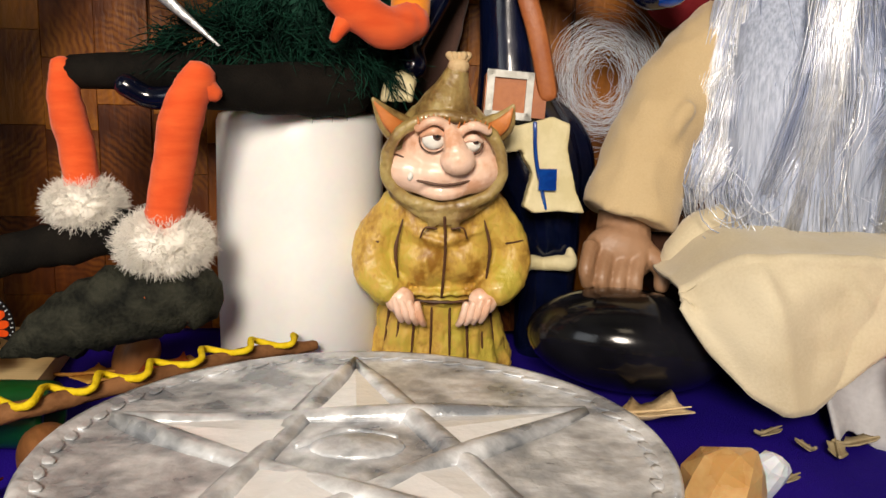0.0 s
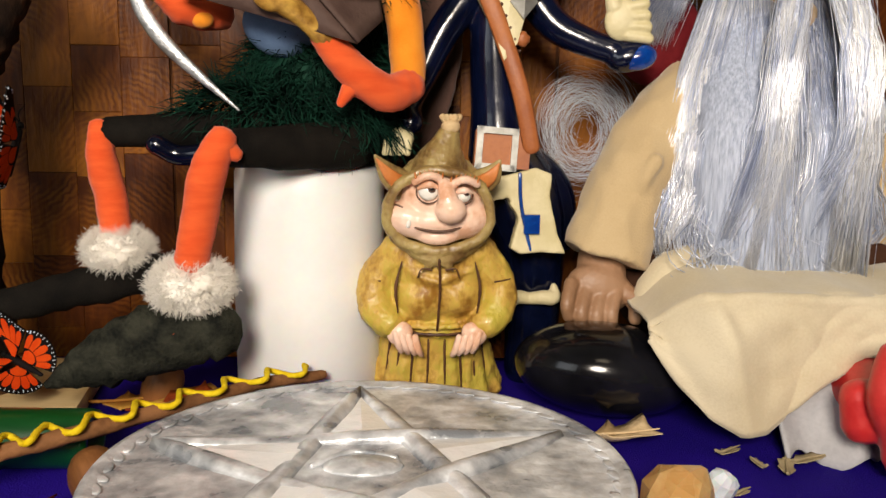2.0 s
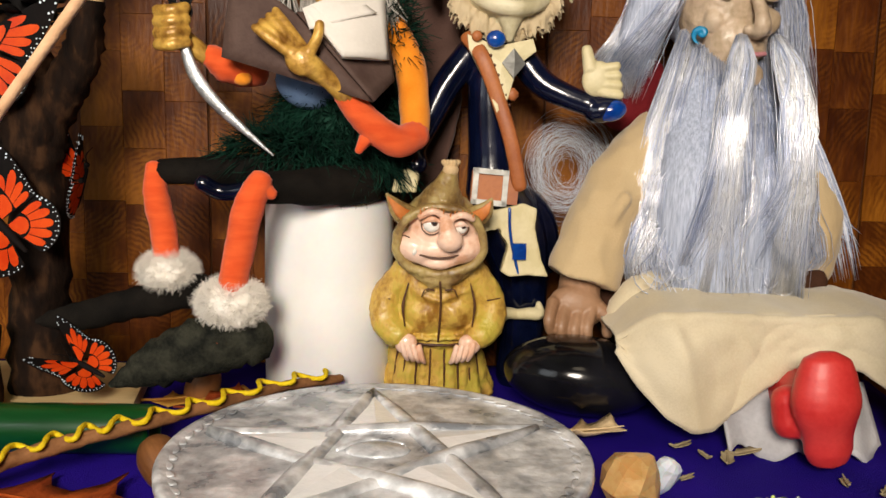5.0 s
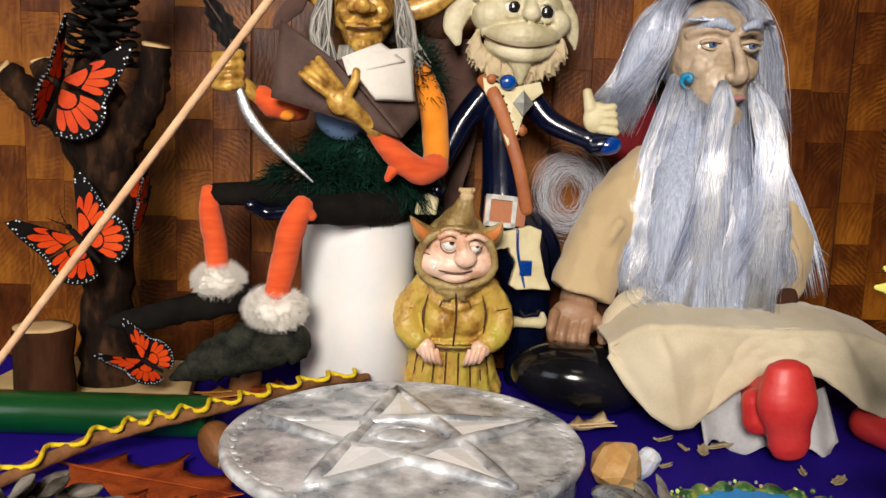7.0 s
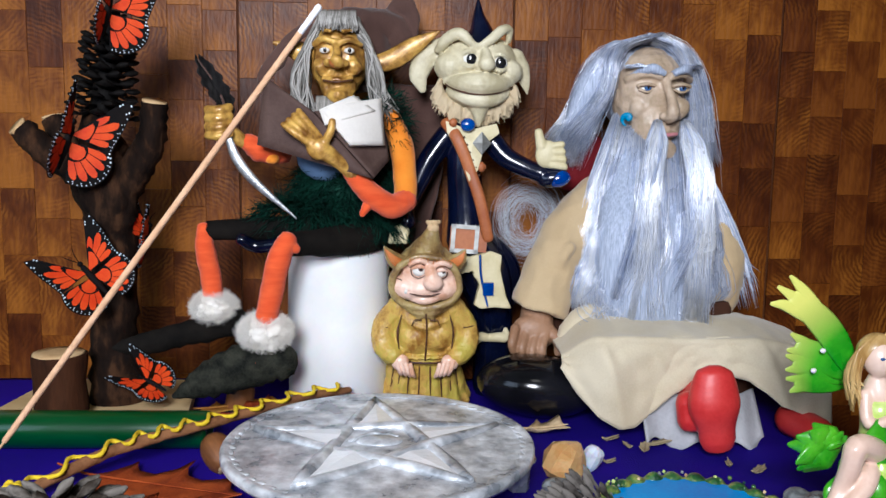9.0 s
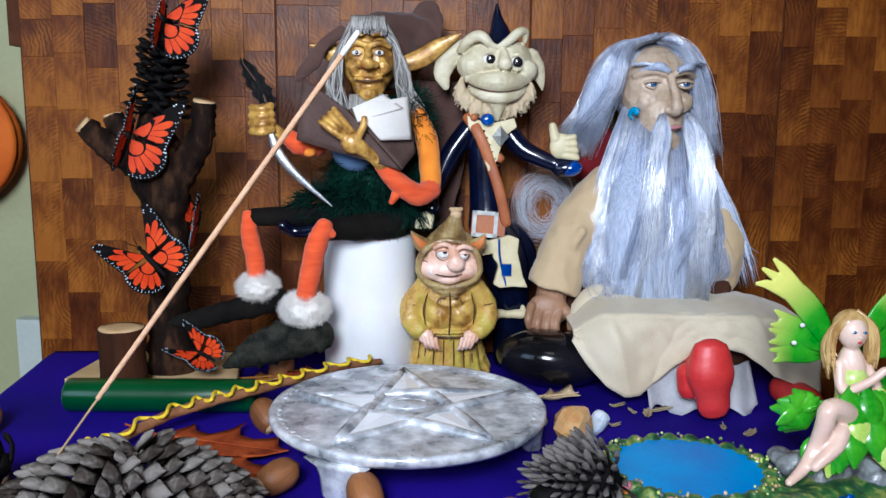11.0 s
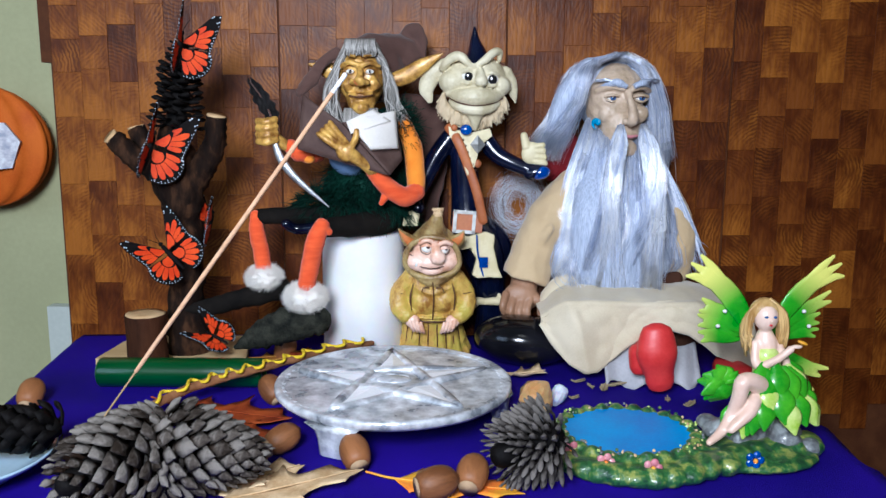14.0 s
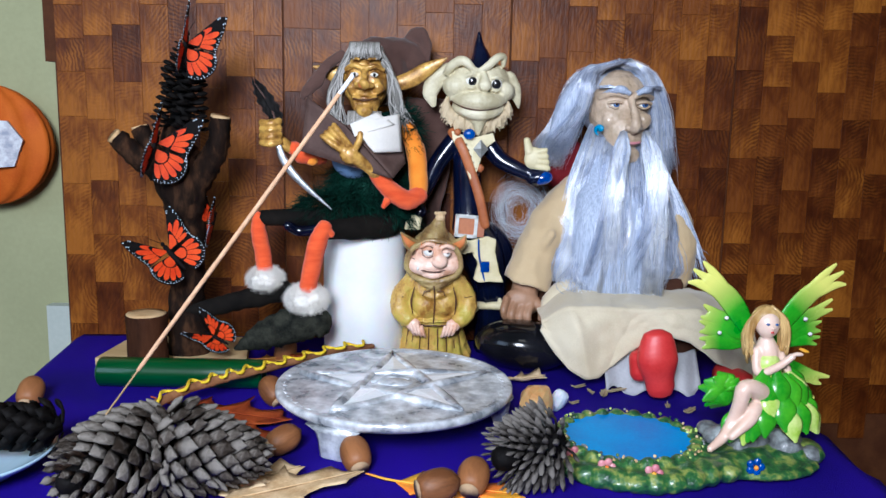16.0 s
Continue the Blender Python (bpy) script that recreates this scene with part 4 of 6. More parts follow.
def butterfly(label, m, size, fold_r, fold_l):
    """Body along its own y; fold: degrees by which each pair of wings is lifted."""
    ob = thing("butterfly", None, m.translation, label, "butterfly", "orange craft butterflies")
    body = Build("wing_black").tube([m @ Vector((0, -0.45 * size, 0.001)), m @ Vector((0, -0.1 * size, 0.0015)), m @ Vector((0, 0.2 * size, 0.001))], [0.03 * size, 0.06 * size, 0.05 * size], "wing_black", 10)
    body.ball(m @ Vector((0, 0.28 * size, 0.001)), 0.05 * size, "wing_black", seg=10, ring=6)
    for s in (-1, 1):
        body.strand([m @ Vector((0, 0.3 * size, 0.001)), m @ Vector((s * 0.07 * size, 0.45 * size, 0.006)), m @ Vector((s * 0.14 * size, 0.6 * size, 0.005))], 0.0003, "wing_black", 6, 4)
    part("body", body, ob)
    for s, fold in ((1, fold_r), (-1, fold_l)):
        w = m @ Matrix.Scale(s, 4, (1, 0, 0)) @ pose(0, 0, 0, 0, -fold, 0)
        wing(ob, w @ pose(0.02 * size, 0.08 * size, 0.0006), fore, radians(-8), radians(52), 4, size)
        wing(ob, w @ pose(0.02 * size, -0.02 * size, -0.0004), hind, radians(-78), radians(2), 5, size)
    return ob


butterfly("orange and black butterfly on the black pine cone", pose(-0.092, 0.45, 0.268, 80, 0, 14) @ pose(0, 0, 0, 0, 0, -12), 0.038, 4, 86)
butterfly("orange and black butterfly on the forked branch", pose(-0.1175, 0.444, 0.189, 82, 0, 14) @ pose(0, 0, 0, 0, 0, -18), 0.042, 0, 86)
butterfly("orange and black butterfly with spread wings on the trunk", pose(-0.1075, 0.447, 0.102, 78, 0, 0) @ pose(0, 0, 0, 0, 0, 44), 0.037, 8, 40)
butterfly("dark butterfly seen edge-on behind the trunk", pose(-0.083, 0.487, 0.122, 82, 0, -20) @ pose(0, 0, 0, 0, 0, -12), 0.032, 66, 82)
butterfly("orange and black butterfly resting on the pale plank", pose(-0.077, 0.462, 0.027, 55, 0, 0) @ pose(0, 0, 0, 0, 0, 62), 0.028, 46, 44)

# pumpkin ornament on the wall
pk = thing("pumpkin_ornament", None, (-0.335, 0.6, 0.18), "orange craft pumpkin with a small picture, hung on the wall", "ornament")
shell = Build("pumpkin")
rows = []
for i in range(15):
    th = math.pi * (0.04 + 0.92 * i / 14)
    rows.append([(-0.335 + 0.07 * math.sin(th) * math.cos(a) * (1 - 0.1 * abs(math.cos(5 * a))), 0.602 + 0.026 * math.sin(th) * math.sin(a) * (1 - 0.3 * abs(math.cos(5 * a))), 0.18 + 0.06 * -math.cos(th)) for a in np.linspace(0, 2 * math.pi, 48, endpoint=False)])
shell.rings(rows, "pumpkin")
part("shell", shell, pk)
part("picture", Build("picture").slab([(-0.03, -0.026), (0.026, -0.021), (0.035, 0.004), (0.022, 0.022), (-0.03, 0.026)], 0.004, "picture", pose(-0.322, 0.576, 0.182, 90, 0, 8)), pk, "small blue-grey picture patch")


# ---- figures ----
def fuzz(b, mat, c, r, n, length, thick, droop=0.0, only=None, rot=(0, 0, 0), over=0.0):
    """Short hairs all over an ellipsoid."""
    r = (r, r, r) if not hasattr(r, "__len__") else r
    e = Euler([radians(a) for a in rot]).to_matrix()
    for _ in range(n):
        d = Vector((rng.gauss(0, 1), rng.gauss(0, 1), rng.gauss(0, 1))).normalized()
        p = Vector(c) + e @ Vector((d.x * r[0], d.y * r[1], d.z * r[2]))
        if only and not only(p):
            continue
        w = (d + Vector((U(-.6, .6), U(-.6, .6), U(-.6, .6) - droop))).normalized()
        L = length * U(0.6, 1.2)
        if over and (p + w * L).z < over and p.y < 0.52:
            continue
        bend = Vector((U(-1, 1), U(-1, 1), U(-1, 1) - droop)) * L * 0.4
        b.strand([p - w * L * 0.2, p + w * L * 0.5, p + w * L + bend], thick, mat, 4, 3, 0.4)


# troll figurine
def troll():
    X, Y0, K = 0.1085, 0.508, 0.33
    b = Build("robe_ochre")

    def at(x, y, z):
        return (X + x, Y0 + y - K * z, z)
    body = Build("robe_ochre")
    body.lathe([(0.0325, 0.001), (0.0338, 0.003), (0.0295, 0.016), (0.0255, 0.034), (0.0245, 0.046), (0.0258, 0.058), (0.0235, 0.072), (0.016, 0.083), (0.01, 0.09)], (X, Y0, 0), "robe_ochre", 48, 1, 0.72, 0.07, 11, (0, -K), n=30)
    for s in (-1, 1):
        body.tube([at(s * 0.018, -0.002, 0.077), at(s * 0.0282, -0.004, 0.062), at(s * 0.029, -0.011, 0.05), at(s * 0.0225, -0.0185, 0.0425)], [0.0085, 0.0085, 0.0082, 0.0078], "robe_ochre", 14)
        body.ball(at(s * 0.0215, -0.019, 0.0418), (0.0078, 0.006, 0.0052), "robe_ochre", (0, s * 30, 0))
    body.tube([at(-0.022, -0.008, 0.037), at(0, -0.0195, 0.0365), at(0.022, -0.008, 0.037)], 0.0018, "robe_ochre", 8)
    for a in np.linspace(-1.2, 1.2, 9):
        x = 0.028 * math.sin(a)
        body.tube([at(x * 0.8, -0.0165 * math.cos(a), 0.036), at(x * 0.95, -0.0195 * math.cos(a), 0.018), at(x * 1.02, -0.0215 * math.cos(a), 0.003)], [0.0018, 0.003, 0.0034], "robe_ochre", 8)
    body.ball(at(-0.007, -0.0085, 0.0555), (0.0145, 0.0125, 0.0135), "robe_ochre")
    body.ball(at(0.008, -0.0085, 0.0565), (0.0135, 0.0122, 0.0125), "robe_ochre")
    for k in range(13):
        x = -0.018 + 0.003 * k
        body.ball(at(x, -0.0205 + 16 * x * x, 0.0408 + 0.0006 * (k % 2)), (0.0019, 0.0017, 0.0017), "robe_ochre", seg=8, ring=6)
    for z, w in ((0.066, 0.016),):
        body.tube([at(-w, -0.012, z + 0.004), at(0, -0.0185, z - 0.002), at(w, -0.012, z + 0.004)], 0.0022, "robe_ochre", 8)
    b.fused(body, "robe_ochre", 0.0009, 2, 0.0009, 150)
    # stitches, seam and sleeve stripes
    b.tube([at(0, -0.0225, 0.075), at(0.0008, -0.0212, 0.06), at(0, -0.0222, 0.04)], 0.0006, "paint_dark", 6)
    for s in (-1, 1):
        for z in (0.0545, 0.0585, 0.0625):
            b.tube([at(s * 0.0265, -0.0125, z), at(s * 0.0335, -0.009, z + 0.0008), at(s * 0.0358, -0.002, z + 0.001)], 0.0005, "paint_dark", 5)
    # dark lines along folds, belt and pleat recesses draw the crease shade in colour
    for s in (-1, 1):
        b.tube([at(s * 0.0165, -0.0165, 0.073), at(s * 0.0192, -0.0188, 0.061), at(s * 0.0182, -0.0205, 0.0485)], [0.0003, 0.0008, 0.0004], "paint_dark", 6, 16, rough=0.4)
        b.tube([at(s * 0.003, -0.0215, 0.07), at(s * 0.0075, -0.0215, 0.0705), at(s * 0.0095, -0.0205, 0.066)], 0.0004, "paint_dark", 5)
    for k in range(8):
        a = -1.05 + 0.3 * k
        b.tube([at(0.0245 * math.sin(a), -0.0178 * math.cos(a), 0.0365), at(0.0272 * math.sin(a), -0.0222 * math.cos(a), 0.018), at(0.0292 * math.sin(a), -0.0242 * math.cos(a), 0.004)], [0.0008, 0.0006, 0.0003], "paint_dark", 5, 12, rough=0.4)
    b.tube([at(-0.021, -0.0135, 0.0385), at(-0.01, -0.0205, 0.0378), at(0.0, -0.0222, 0.0375), at(0.01, -0.0205, 0.0378), at(0.021, -0.0135, 0.0385)], 0.0007, "paint_dark", 6, 30, rough=0.5)
    # hood
    hood = Build("hood")
    hood.ball(at(0, 0.0035, 0.101), (0.0222, 0.0165, 0.0212), "hood")
    hood.tube([at(0, 0.003, 0.112), at(0.002, 0.0, 0.124), at(0.004, -0.001, 0.1315)], [0.0155, 0.0078, 0.0046], "hood", 14)
    ring = [at(-0.0005 + (0.0225 + 0.0035 * (math.sin(t) < 0) * -math.sin(t)) * math.cos(t), -0.0155 + 0.003 * math.sin(t), 0.0972 + (0.0175 if math.sin(t) > 0 else 0.0185) * math.sin(t)) for t in np.linspace(0, 2 * math.pi, 21)]
    hood.tube(ring, 0.0026, "hood", 8, 60)
    hood.tube([at(-0.02, -0.006, 0.084), at(-0.009, -0.0165, 0.077), at(0.0, -0.0185, 0.0745), at(0.009, -0.0165, 0.077), at(0.02, -0.006, 0.084)], 0.0032, "hood", 10)
    for s in (-1, 1):
        hood.tube([at(s * 0.0008, -0.0195, 0.076), at(s * 0.004, -0.0205, 0.0725), at(s * 0.0065, -0.0195, 0.0685)], [0.0016, 0.002, 0.0008], "hood", 8, flat=0.5)
    b.fused(hood, "hood", 0.0008, 2, 0.0006, 160)
    knot = Build("hood")
    knot.ball(at(0.0042, -0.0015, 0.1335), (0.0042, 0.0036, 0.0034), "leaf_tan")
    for k in range(5):
        knot.tube([at(0.0042, -0.001, 0.133), at(0.0004 + 0.0019 * k, -0.001 + U(-.001, .001), 0.1378)], 0.0015, "leaf_tan", 6, 4)
    b.add(knot.v, knot.f, "leaf_tan")
    # ears
    for s, tip in ((-1, (-0.0285, 0.1205)), (1, (0.026, 0.119))):
        ear = [at(s * 0.0165, -0.003, 0.1075), at(s * 0.0225, -0.006, 0.1125), at(tip[0], -0.006, tip[1])]
        b.tube(ear, [0.0066, 0.005, 0.0008], "hood", 12, flat=0.4)
        b.tube([at(s * 0.0178, -0.0066, 0.1085), at(s * 0.0222, -0.0086, 0.1122), at(tip[0] * 0.98, -0.0082, tip[1] - 0.0012)], [0.0036, 0.0028, 0.0004], "nose_red", 12, flat=0.35)
    # face: broad muzzle, big drooping nose, sleepy eyes
    face = Build("troll_skin")
    face.ball(at(0.001, -0.0075, 0.1005), (0.0185, 0.012, 0.0155), "troll_skin")
    face.ball(at(-0.0125, -0.0125, 0.0925), (0.0128, 0.0088, 0.0082), "troll_skin", (0, 18, 0))
    face.ball(at(0.0115, -0.0125, 0.0925), (0.0122, 0.0088, 0.0082), "troll_skin", (0, -18, 0))
    face.ball(at(-0.001, -0.0155, 0.0925), (0.0155, 0.007, 0.0062), "troll_skin")
    face.tube([at(-0.013, -0.0155, 0.0875), at(-0.001, -0.0185, 0.0848), at(0.011, -0.0155, 0.0875)], [0.0028, 0.0036, 0.0028], "troll_skin", 10)
    face.ball(at(0.0042, -0.0235, 0.0982), (0.007, 0.006, 0.0058), "troll_skin")
    face.tube([at(0.0018, -0.0175, 0.1085), at(0.0032, -0.0225, 0.102)], [0.0034, 0.0048], "troll_skin", 10)
    for x, z in ((-0.0052, 0.1058), (0.0098, 0.1042)):
        face.tube([at(x - 0.006, -0.0165, z + 0.004), at(x, -0.0188, z + 0.0072), at(x + 0.006, -0.0168, z + 0.005)], 0.0019, "troll_skin", 8)
    b.fused(face, "troll_skin", 0.0007, 3)
    for x, z, r in ((-0.0052, 0.1058, 0.0044), (0.0098, 0.1042, 0.0034)):
        c = at(x, -0.0178, z)
        b.ball(c, (r, 0.0026, r * 0.9), "eye_white", seg=16, ring=10)
        b.ball((c[0] + 0.0012, c[1] - 0.0021, c[2] + 0.0012), (r * 0.42, 0.0009, r * 0.42), "hat_felt", seg=10, ring=6)
        b.ball((c[0] + 0.0013, c[1] - 0.0028, c[2] + 0.0013), (r * 0.22, 0.0005, r * 0.22), "eye_dark", seg=8, ring=5)
        b.tube([(c[0] - r, c[1] - 0.0006, c[2] + r * 0.3), (c[0], c[1] - 0.0026, c[2] + r * 0.72), (c[0] + r, c[1] - 0.0006, c[2] + r * 0.35)], [0.0009, 0.0016, 0.0009], "troll_skin", 8)
        loop = [(c[0] + r * 1.22 * math.cos(t), c[1] - 0.0012 + 0.0014 * abs(math.cos(t)), c[2] - 0.0002 + r * 1.1 * math.sin(t)) for t in np.linspace(2.6, 2.6 + 1.55 * math.pi, 13)]
        b.tube(loop, 0.00035, "paint_dark", 5, 34)
        for k in range(7):
            q = x + (k - 3) * 0.0019
            b.tube([at(q, -0.0182, z + 0.0072 - 0.0004 * abs(k - 3)), at(q * 1.06 + 0.0003, -0.0165, z + 0.0095 - 0.0004 * abs(k - 3))], [0.0006, 0.0002], "nose_red", 4, 4)
    b.tube([at(-0.0222, -0.0125, 0.0978), at(-0.0185, -0.0165, 0.0935), at(-0.0125, -0.0206, 0.0903), at(-0.001, -0.0226, 0.0882), at(0.0095, -0.0208, 0.0902), at(0.0165, -0.0172, 0.0948)], 0.0006, "paint_dark", 6, 40)
    b.tube([at(-0.0222, -0.0128, 0.0978), at(-0.0195, -0.015, 0.0995), at(-0.0165, -0.0165, 0.0985)], 0.0004, "paint_dark", 5)
    b.tube([at(0.0155, -0.017, 0.0925), at(0.0172, -0.0162, 0.0945), at(0.0178, -0.0152, 0.0925)], 0.0004, "paint_dark", 5)
    b.ball(at(-0.0137, -0.0212, 0.0915), (0.0012, 0.0012, 0.0019), "eye_white", (0, 15, 0), seg=8, ring=5)
    # fingers
    for s in (-1, 1):
        b.ball(at(s * 0.0172, -0.0232, 0.0385), (0.0062, 0.0036, 0.0056), "troll_skin", (0, s * 28, 0))
        for k in range(4):
            x = s * (0.0195 - 0.0031 * k)
            b.tube([at(x, -0.0252, 0.0395 - 0.0007 * k), at(x - s * 0.0016, -0.0272, 0.034 - 0.001 * k), at(x - s * 0.003, -0.0258, 0.0298 - 0.0006 * k)], [0.0016, 0.0017, 0.0013], "troll_skin", 8)
    thing("troll_figurine", b, (X, Y0, 0.001), "small ochre-glazed grinning troll figurine in a hooded robe", "figurine")


troll()


# tall clay elf figurine in navy
M["whisker"] = material("tan_whisker", (0.3, 0.22, 0.12), (0.58, 0.47, 0.3), 0.6, island=0.6)


def clay_elf():
    b = Build("navy")
    Y = 0.505
    body = Build("navy")
    body.tube([(0.137, Y + 0.004, 0.2), (0.136, Y + 0.003, 0.172), (0.138, Y + 0.003, 0.14), (0.14, Y + 0.003, 0.12)], [0.0125, 0.0125, 0.0135, 0.0165], "navy", 18)
    body.tube([(0.14, Y + 0.003, 0.122), (0.152, Y + 0.012, 0.095), (0.16, Y + 0.018, 0.06), (0.16, Y + 0.022, 0.004)], [0.0165, 0.021, 0.0155, 0.0135], "navy", 18)
    body.tube([(0.148, Y + 0.008, 0.118), (0.166, Y + 0.016, 0.1), (0.175, Y + 0.02, 0.075)], [0.012, 0.013, 0.008], "navy", 14)
    body.tube([(0.124, Y + 0.002, 0.196), (0.111, Y, 0.178), (0.101, Y - 0.002, 0.158), (0.094, Y - 0.006, 0.143), (0.0955, Y - 0.012, 0.134)], [0.0085, 0.0082, 0.0072, 0.0064, 0.0062], "navy", 14)
    body.tube([(0.152, Y + 0.002, 0.196), (0.164, Y - 0.002, 0.181), (0.178, Y - 0.007, 0.1735), (0.19, Y - 0.012, 0.169)], [0.0085, 0.008, 0.0068, 0.0062], "navy", 14)
    body.ball((0.1975, Y - 0.013, 0.1665), (0.0115, 0.008, 0.007), "navy", (0, -15, 0))
    b.fused(body, "navy", 0.0011, 3)
    b.ball((0.201, Y - 0.0165, 0.166), (0.0085, 0.005, 0.0058), "blue_bright", (0, -15, 0))
    b.tube([(0.145, Y - 0.004, 0.2565), (0.1455, Y - 0.003, 0.2665), (0.144, Y - 0.001, 0.277), (0.1435, Y, 0.2885)], [0.0135, 0.0088, 0.0046, 0.001], "navy", 16, 24)
    # head
    head = Build("clay")
    nx, nz = 0.1485, 0.2435

    def at(x, y, z):
        """Millimetres from the tip of the nose; y towards the back."""
        return (nx + x / 1000, Y - 0.0235 + y / 1000, nz + z / 1000)
    head.ball(at(-5, 24, 2), (0.0285, 0.02, 0.021), "clay")
    head.ball(at(-23, 17, -1), (0.0125, 0.012, 0.0105), "clay")
    head.ball(at(17, 17, -4), (0.0095, 0.0105, 0.009), "clay")
    # wide muzzle: bulging upper lip over a fuller lower lip, pointed chin
    head.tube([at(-27, 14, -11), at(-17, 7, -13), at(-4, 3.5, -13.5), at(9, 7, -13), at(18, 13, -12)], [0.003, 0.0062, 0.0078, 0.0062, 0.003], "clay", 14)
    head.tube([at(-24, 14, -19), at(-15, 8, -22.5), at(-4, 6, -24), at(7, 8, -23), at(15, 13, -20)], [0.0024, 0.0044, 0.0054, 0.0044, 0.0024], "clay", 14)
    head.ball(at(-4, 18, -18), (0.0235, 0.014, 0.012), "clay")
    head.tube([at(-4, 13, -27), at(-4, 12, -34), at(-4, 12.5, -40.5)], [0.0085, 0.005, 0.0022], "clay", 12)
    head.ball(at(0, 1, 0), (0.0058, 0.0058, 0.0052), "clay")
    head.tube([at(-1, 5, 8), at(0, 2, 3)], [0.0035, 0.0046], "clay", 10)
    # lids and brows, the rolled brim of skin under the cap
    for x, z in ((-11.4, 3.3), (9, 1.2)):
        head.tube([at(x - 6, 9, z - 3), at(x, 4.6, z - 5.2), at(x + 6, 9, z - 3)], 0.0017, "clay", 8)
        head.tube([at(x - 6, 9, z + 2.5), at(x, 4.6, z + 5.6), at(x + 6, 9, z + 3)], 0.0018, "clay", 8)
    head.tube([at(-33, 16, 10), at(-27, 11, 17), at(-18, 7, 20), at(-10, 6, 13.5), at(-5, 6, 12)], [0.003, 0.0042, 0.0042, 0.003, 0.002], "clay", 12)
    head.tube([at(-5, 6, 12), at(3, 7, 17), at(11, 11, 23.5), at(16, 14, 24), at(16, 16, 17)], [0.002, 0.0034, 0.0036, 0.003, 0.0022], "clay", 12)
    # drooping ears
    head.tube([at(-31, 24, 12), at(-41, 24, 5), at(-46, 24, -7), at(-43, 24, -17)], [0.008, 0.0085, 0.007, 0.003], "clay", 12, flat=0.5)
    head.tube([at(20, 24, 5), at(27, 24, -4), at(31, 24, -18)], [0.009, 0.0062, 0.0012], "clay", 12, flat=0.5)
    head.tube([(0.14, Y + 0.004, 0.222), (0.138, Y + 0.004, 0.2)], [0.016, 0.011], "clay", 14)
    b.fused(head, "clay", 0.0008, 2, 0.0004, 120)
    b.tube([at(-27.5, 11, -13.5), at(-17, 3.6, -18.6), at(-5, 0.6, -20.4), at(8, 3.6, -19), at(18.5, 11, -14.5)], 0.0008, "paint_dark", 6, 30)
    for x, z, px in ((-11.4, 3.3, 1.2), (9, 1.2, 0.8)):
        b.ball(at(x, 7.6, z), (0.0058, 0.0032, 0.0051), "eye_white", seg=16, ring=10)
        b.ball(at(x + px, 5, z - 0.2), (0.0038, 0.0014, 0.004), "eye_dark", seg=14, ring=8)
        # white dot on the pupil as a painted glint
        b.ball(at(x + px - 1.2, 3.6, z + 1.4), 0.0007, "eye_white", seg=6, ring=4)
    # tufted beard and side whiskers modelled behind the jaw
    tufts = Build("whisker")
    for k in range(420):
        u = U(0, 1)
        a = math.pi * (0.92 + 1.12 * u)
        r0 = at(-6 + 24 * math.cos(a), U(16, 26), -12 + 16 * math.sin(a))
        out = Vector((math.cos(a) * 0.8, 0, math.sin(a) - 1.1)).normalized() * U(0.006, 0.013)
        r0 = Vector(r0)
        tufts.strand([r0, r0 + out * 0.5 + Vector((U(-.001, .001), -0.003, 0)), r0 + out + Vector((U(-.002, .002), U(-.004, 0), -0.003))], 0.0011, "whisker", 6, 4, 0.4)
    b.fused(tufts, "whisker", 0.0007, 1)
    # shirt front, brooch, collar, strap, belt
    b.slab([(-0.0165, 0.012), (0.0, 0.006), (0.019, 0.0105), (0.021, 0.004), (0.011, -0.004), (0.006, -0.022), (0.0, -0.03), (-0.006, -0.014), (-0.0155, 0.004)], 0.003, "bone", pose(0.138, Y - 0.0125, 0.193, 82, 0, 0), 0.002)
    b.ball((0.1365, Y - 0.0175, 0.2025), (0.0052, 0.003, 0.0046), "blue_bright").ball((0.1265, Y - 0.0145, 0.204), (0.003, 0.002, 0.003), "strap", seg=10, ring=6)
    dm = pose(0.1465, Y - 0.016, 0.19, 84, 0, 4)
    b.slab([(0, 0.008), (0.0065, 0), (0, -0.008), (-0.0065, 0)], 0.0022, "silver", dm, 0.002)
    for k in range(6):
        b.ball((0.134 + 0.0022 * k, Y - 0.0165, 0.194 - 0.0052 * k), 0.0009, "paint_dark", seg=6, ring=4)
    b.ball((0.1465, Y - 0.0145, 0.1735), (0.0036, 0.0022, 0.0036), "strap", rough=0.3, freq=500)
    b.tube([(0.1215, Y - 0.006, 0.2045), (0.1295, Y - 0.0155, 0.193), (0.139, Y - 0.0165, 0.17), (0.1465, Y - 0.0175, 0.148), (0.152, Y - 0.0165, 0.124)], [0.004, 0.0042, 0.0042, 0.0042, 0.004], "strap", 10, flat=0.35)
    b.box((0, 0, 0), (0.026, 0.008, 0.017), "strap", pose(0.1385, Y - 0.0125, 0.1225, -6, 4, 0))
    for dx, dz, w, h in ((-0.011, 0, 0.003, 0.02), (0.0055, 0, 0.003, 0.02), (-0.003, 0.0085, 0.0195, 0.003), (-0.003, -0.0085, 0.0195, 0.003)):
        b.box((dx, -0.0045, dz), (w, 0.002, h), "silver", pose(0.1385, Y - 0.0125, 0.1225, -6, 4, 0))
    # apron and ankle bow
    ap = Build("bone")
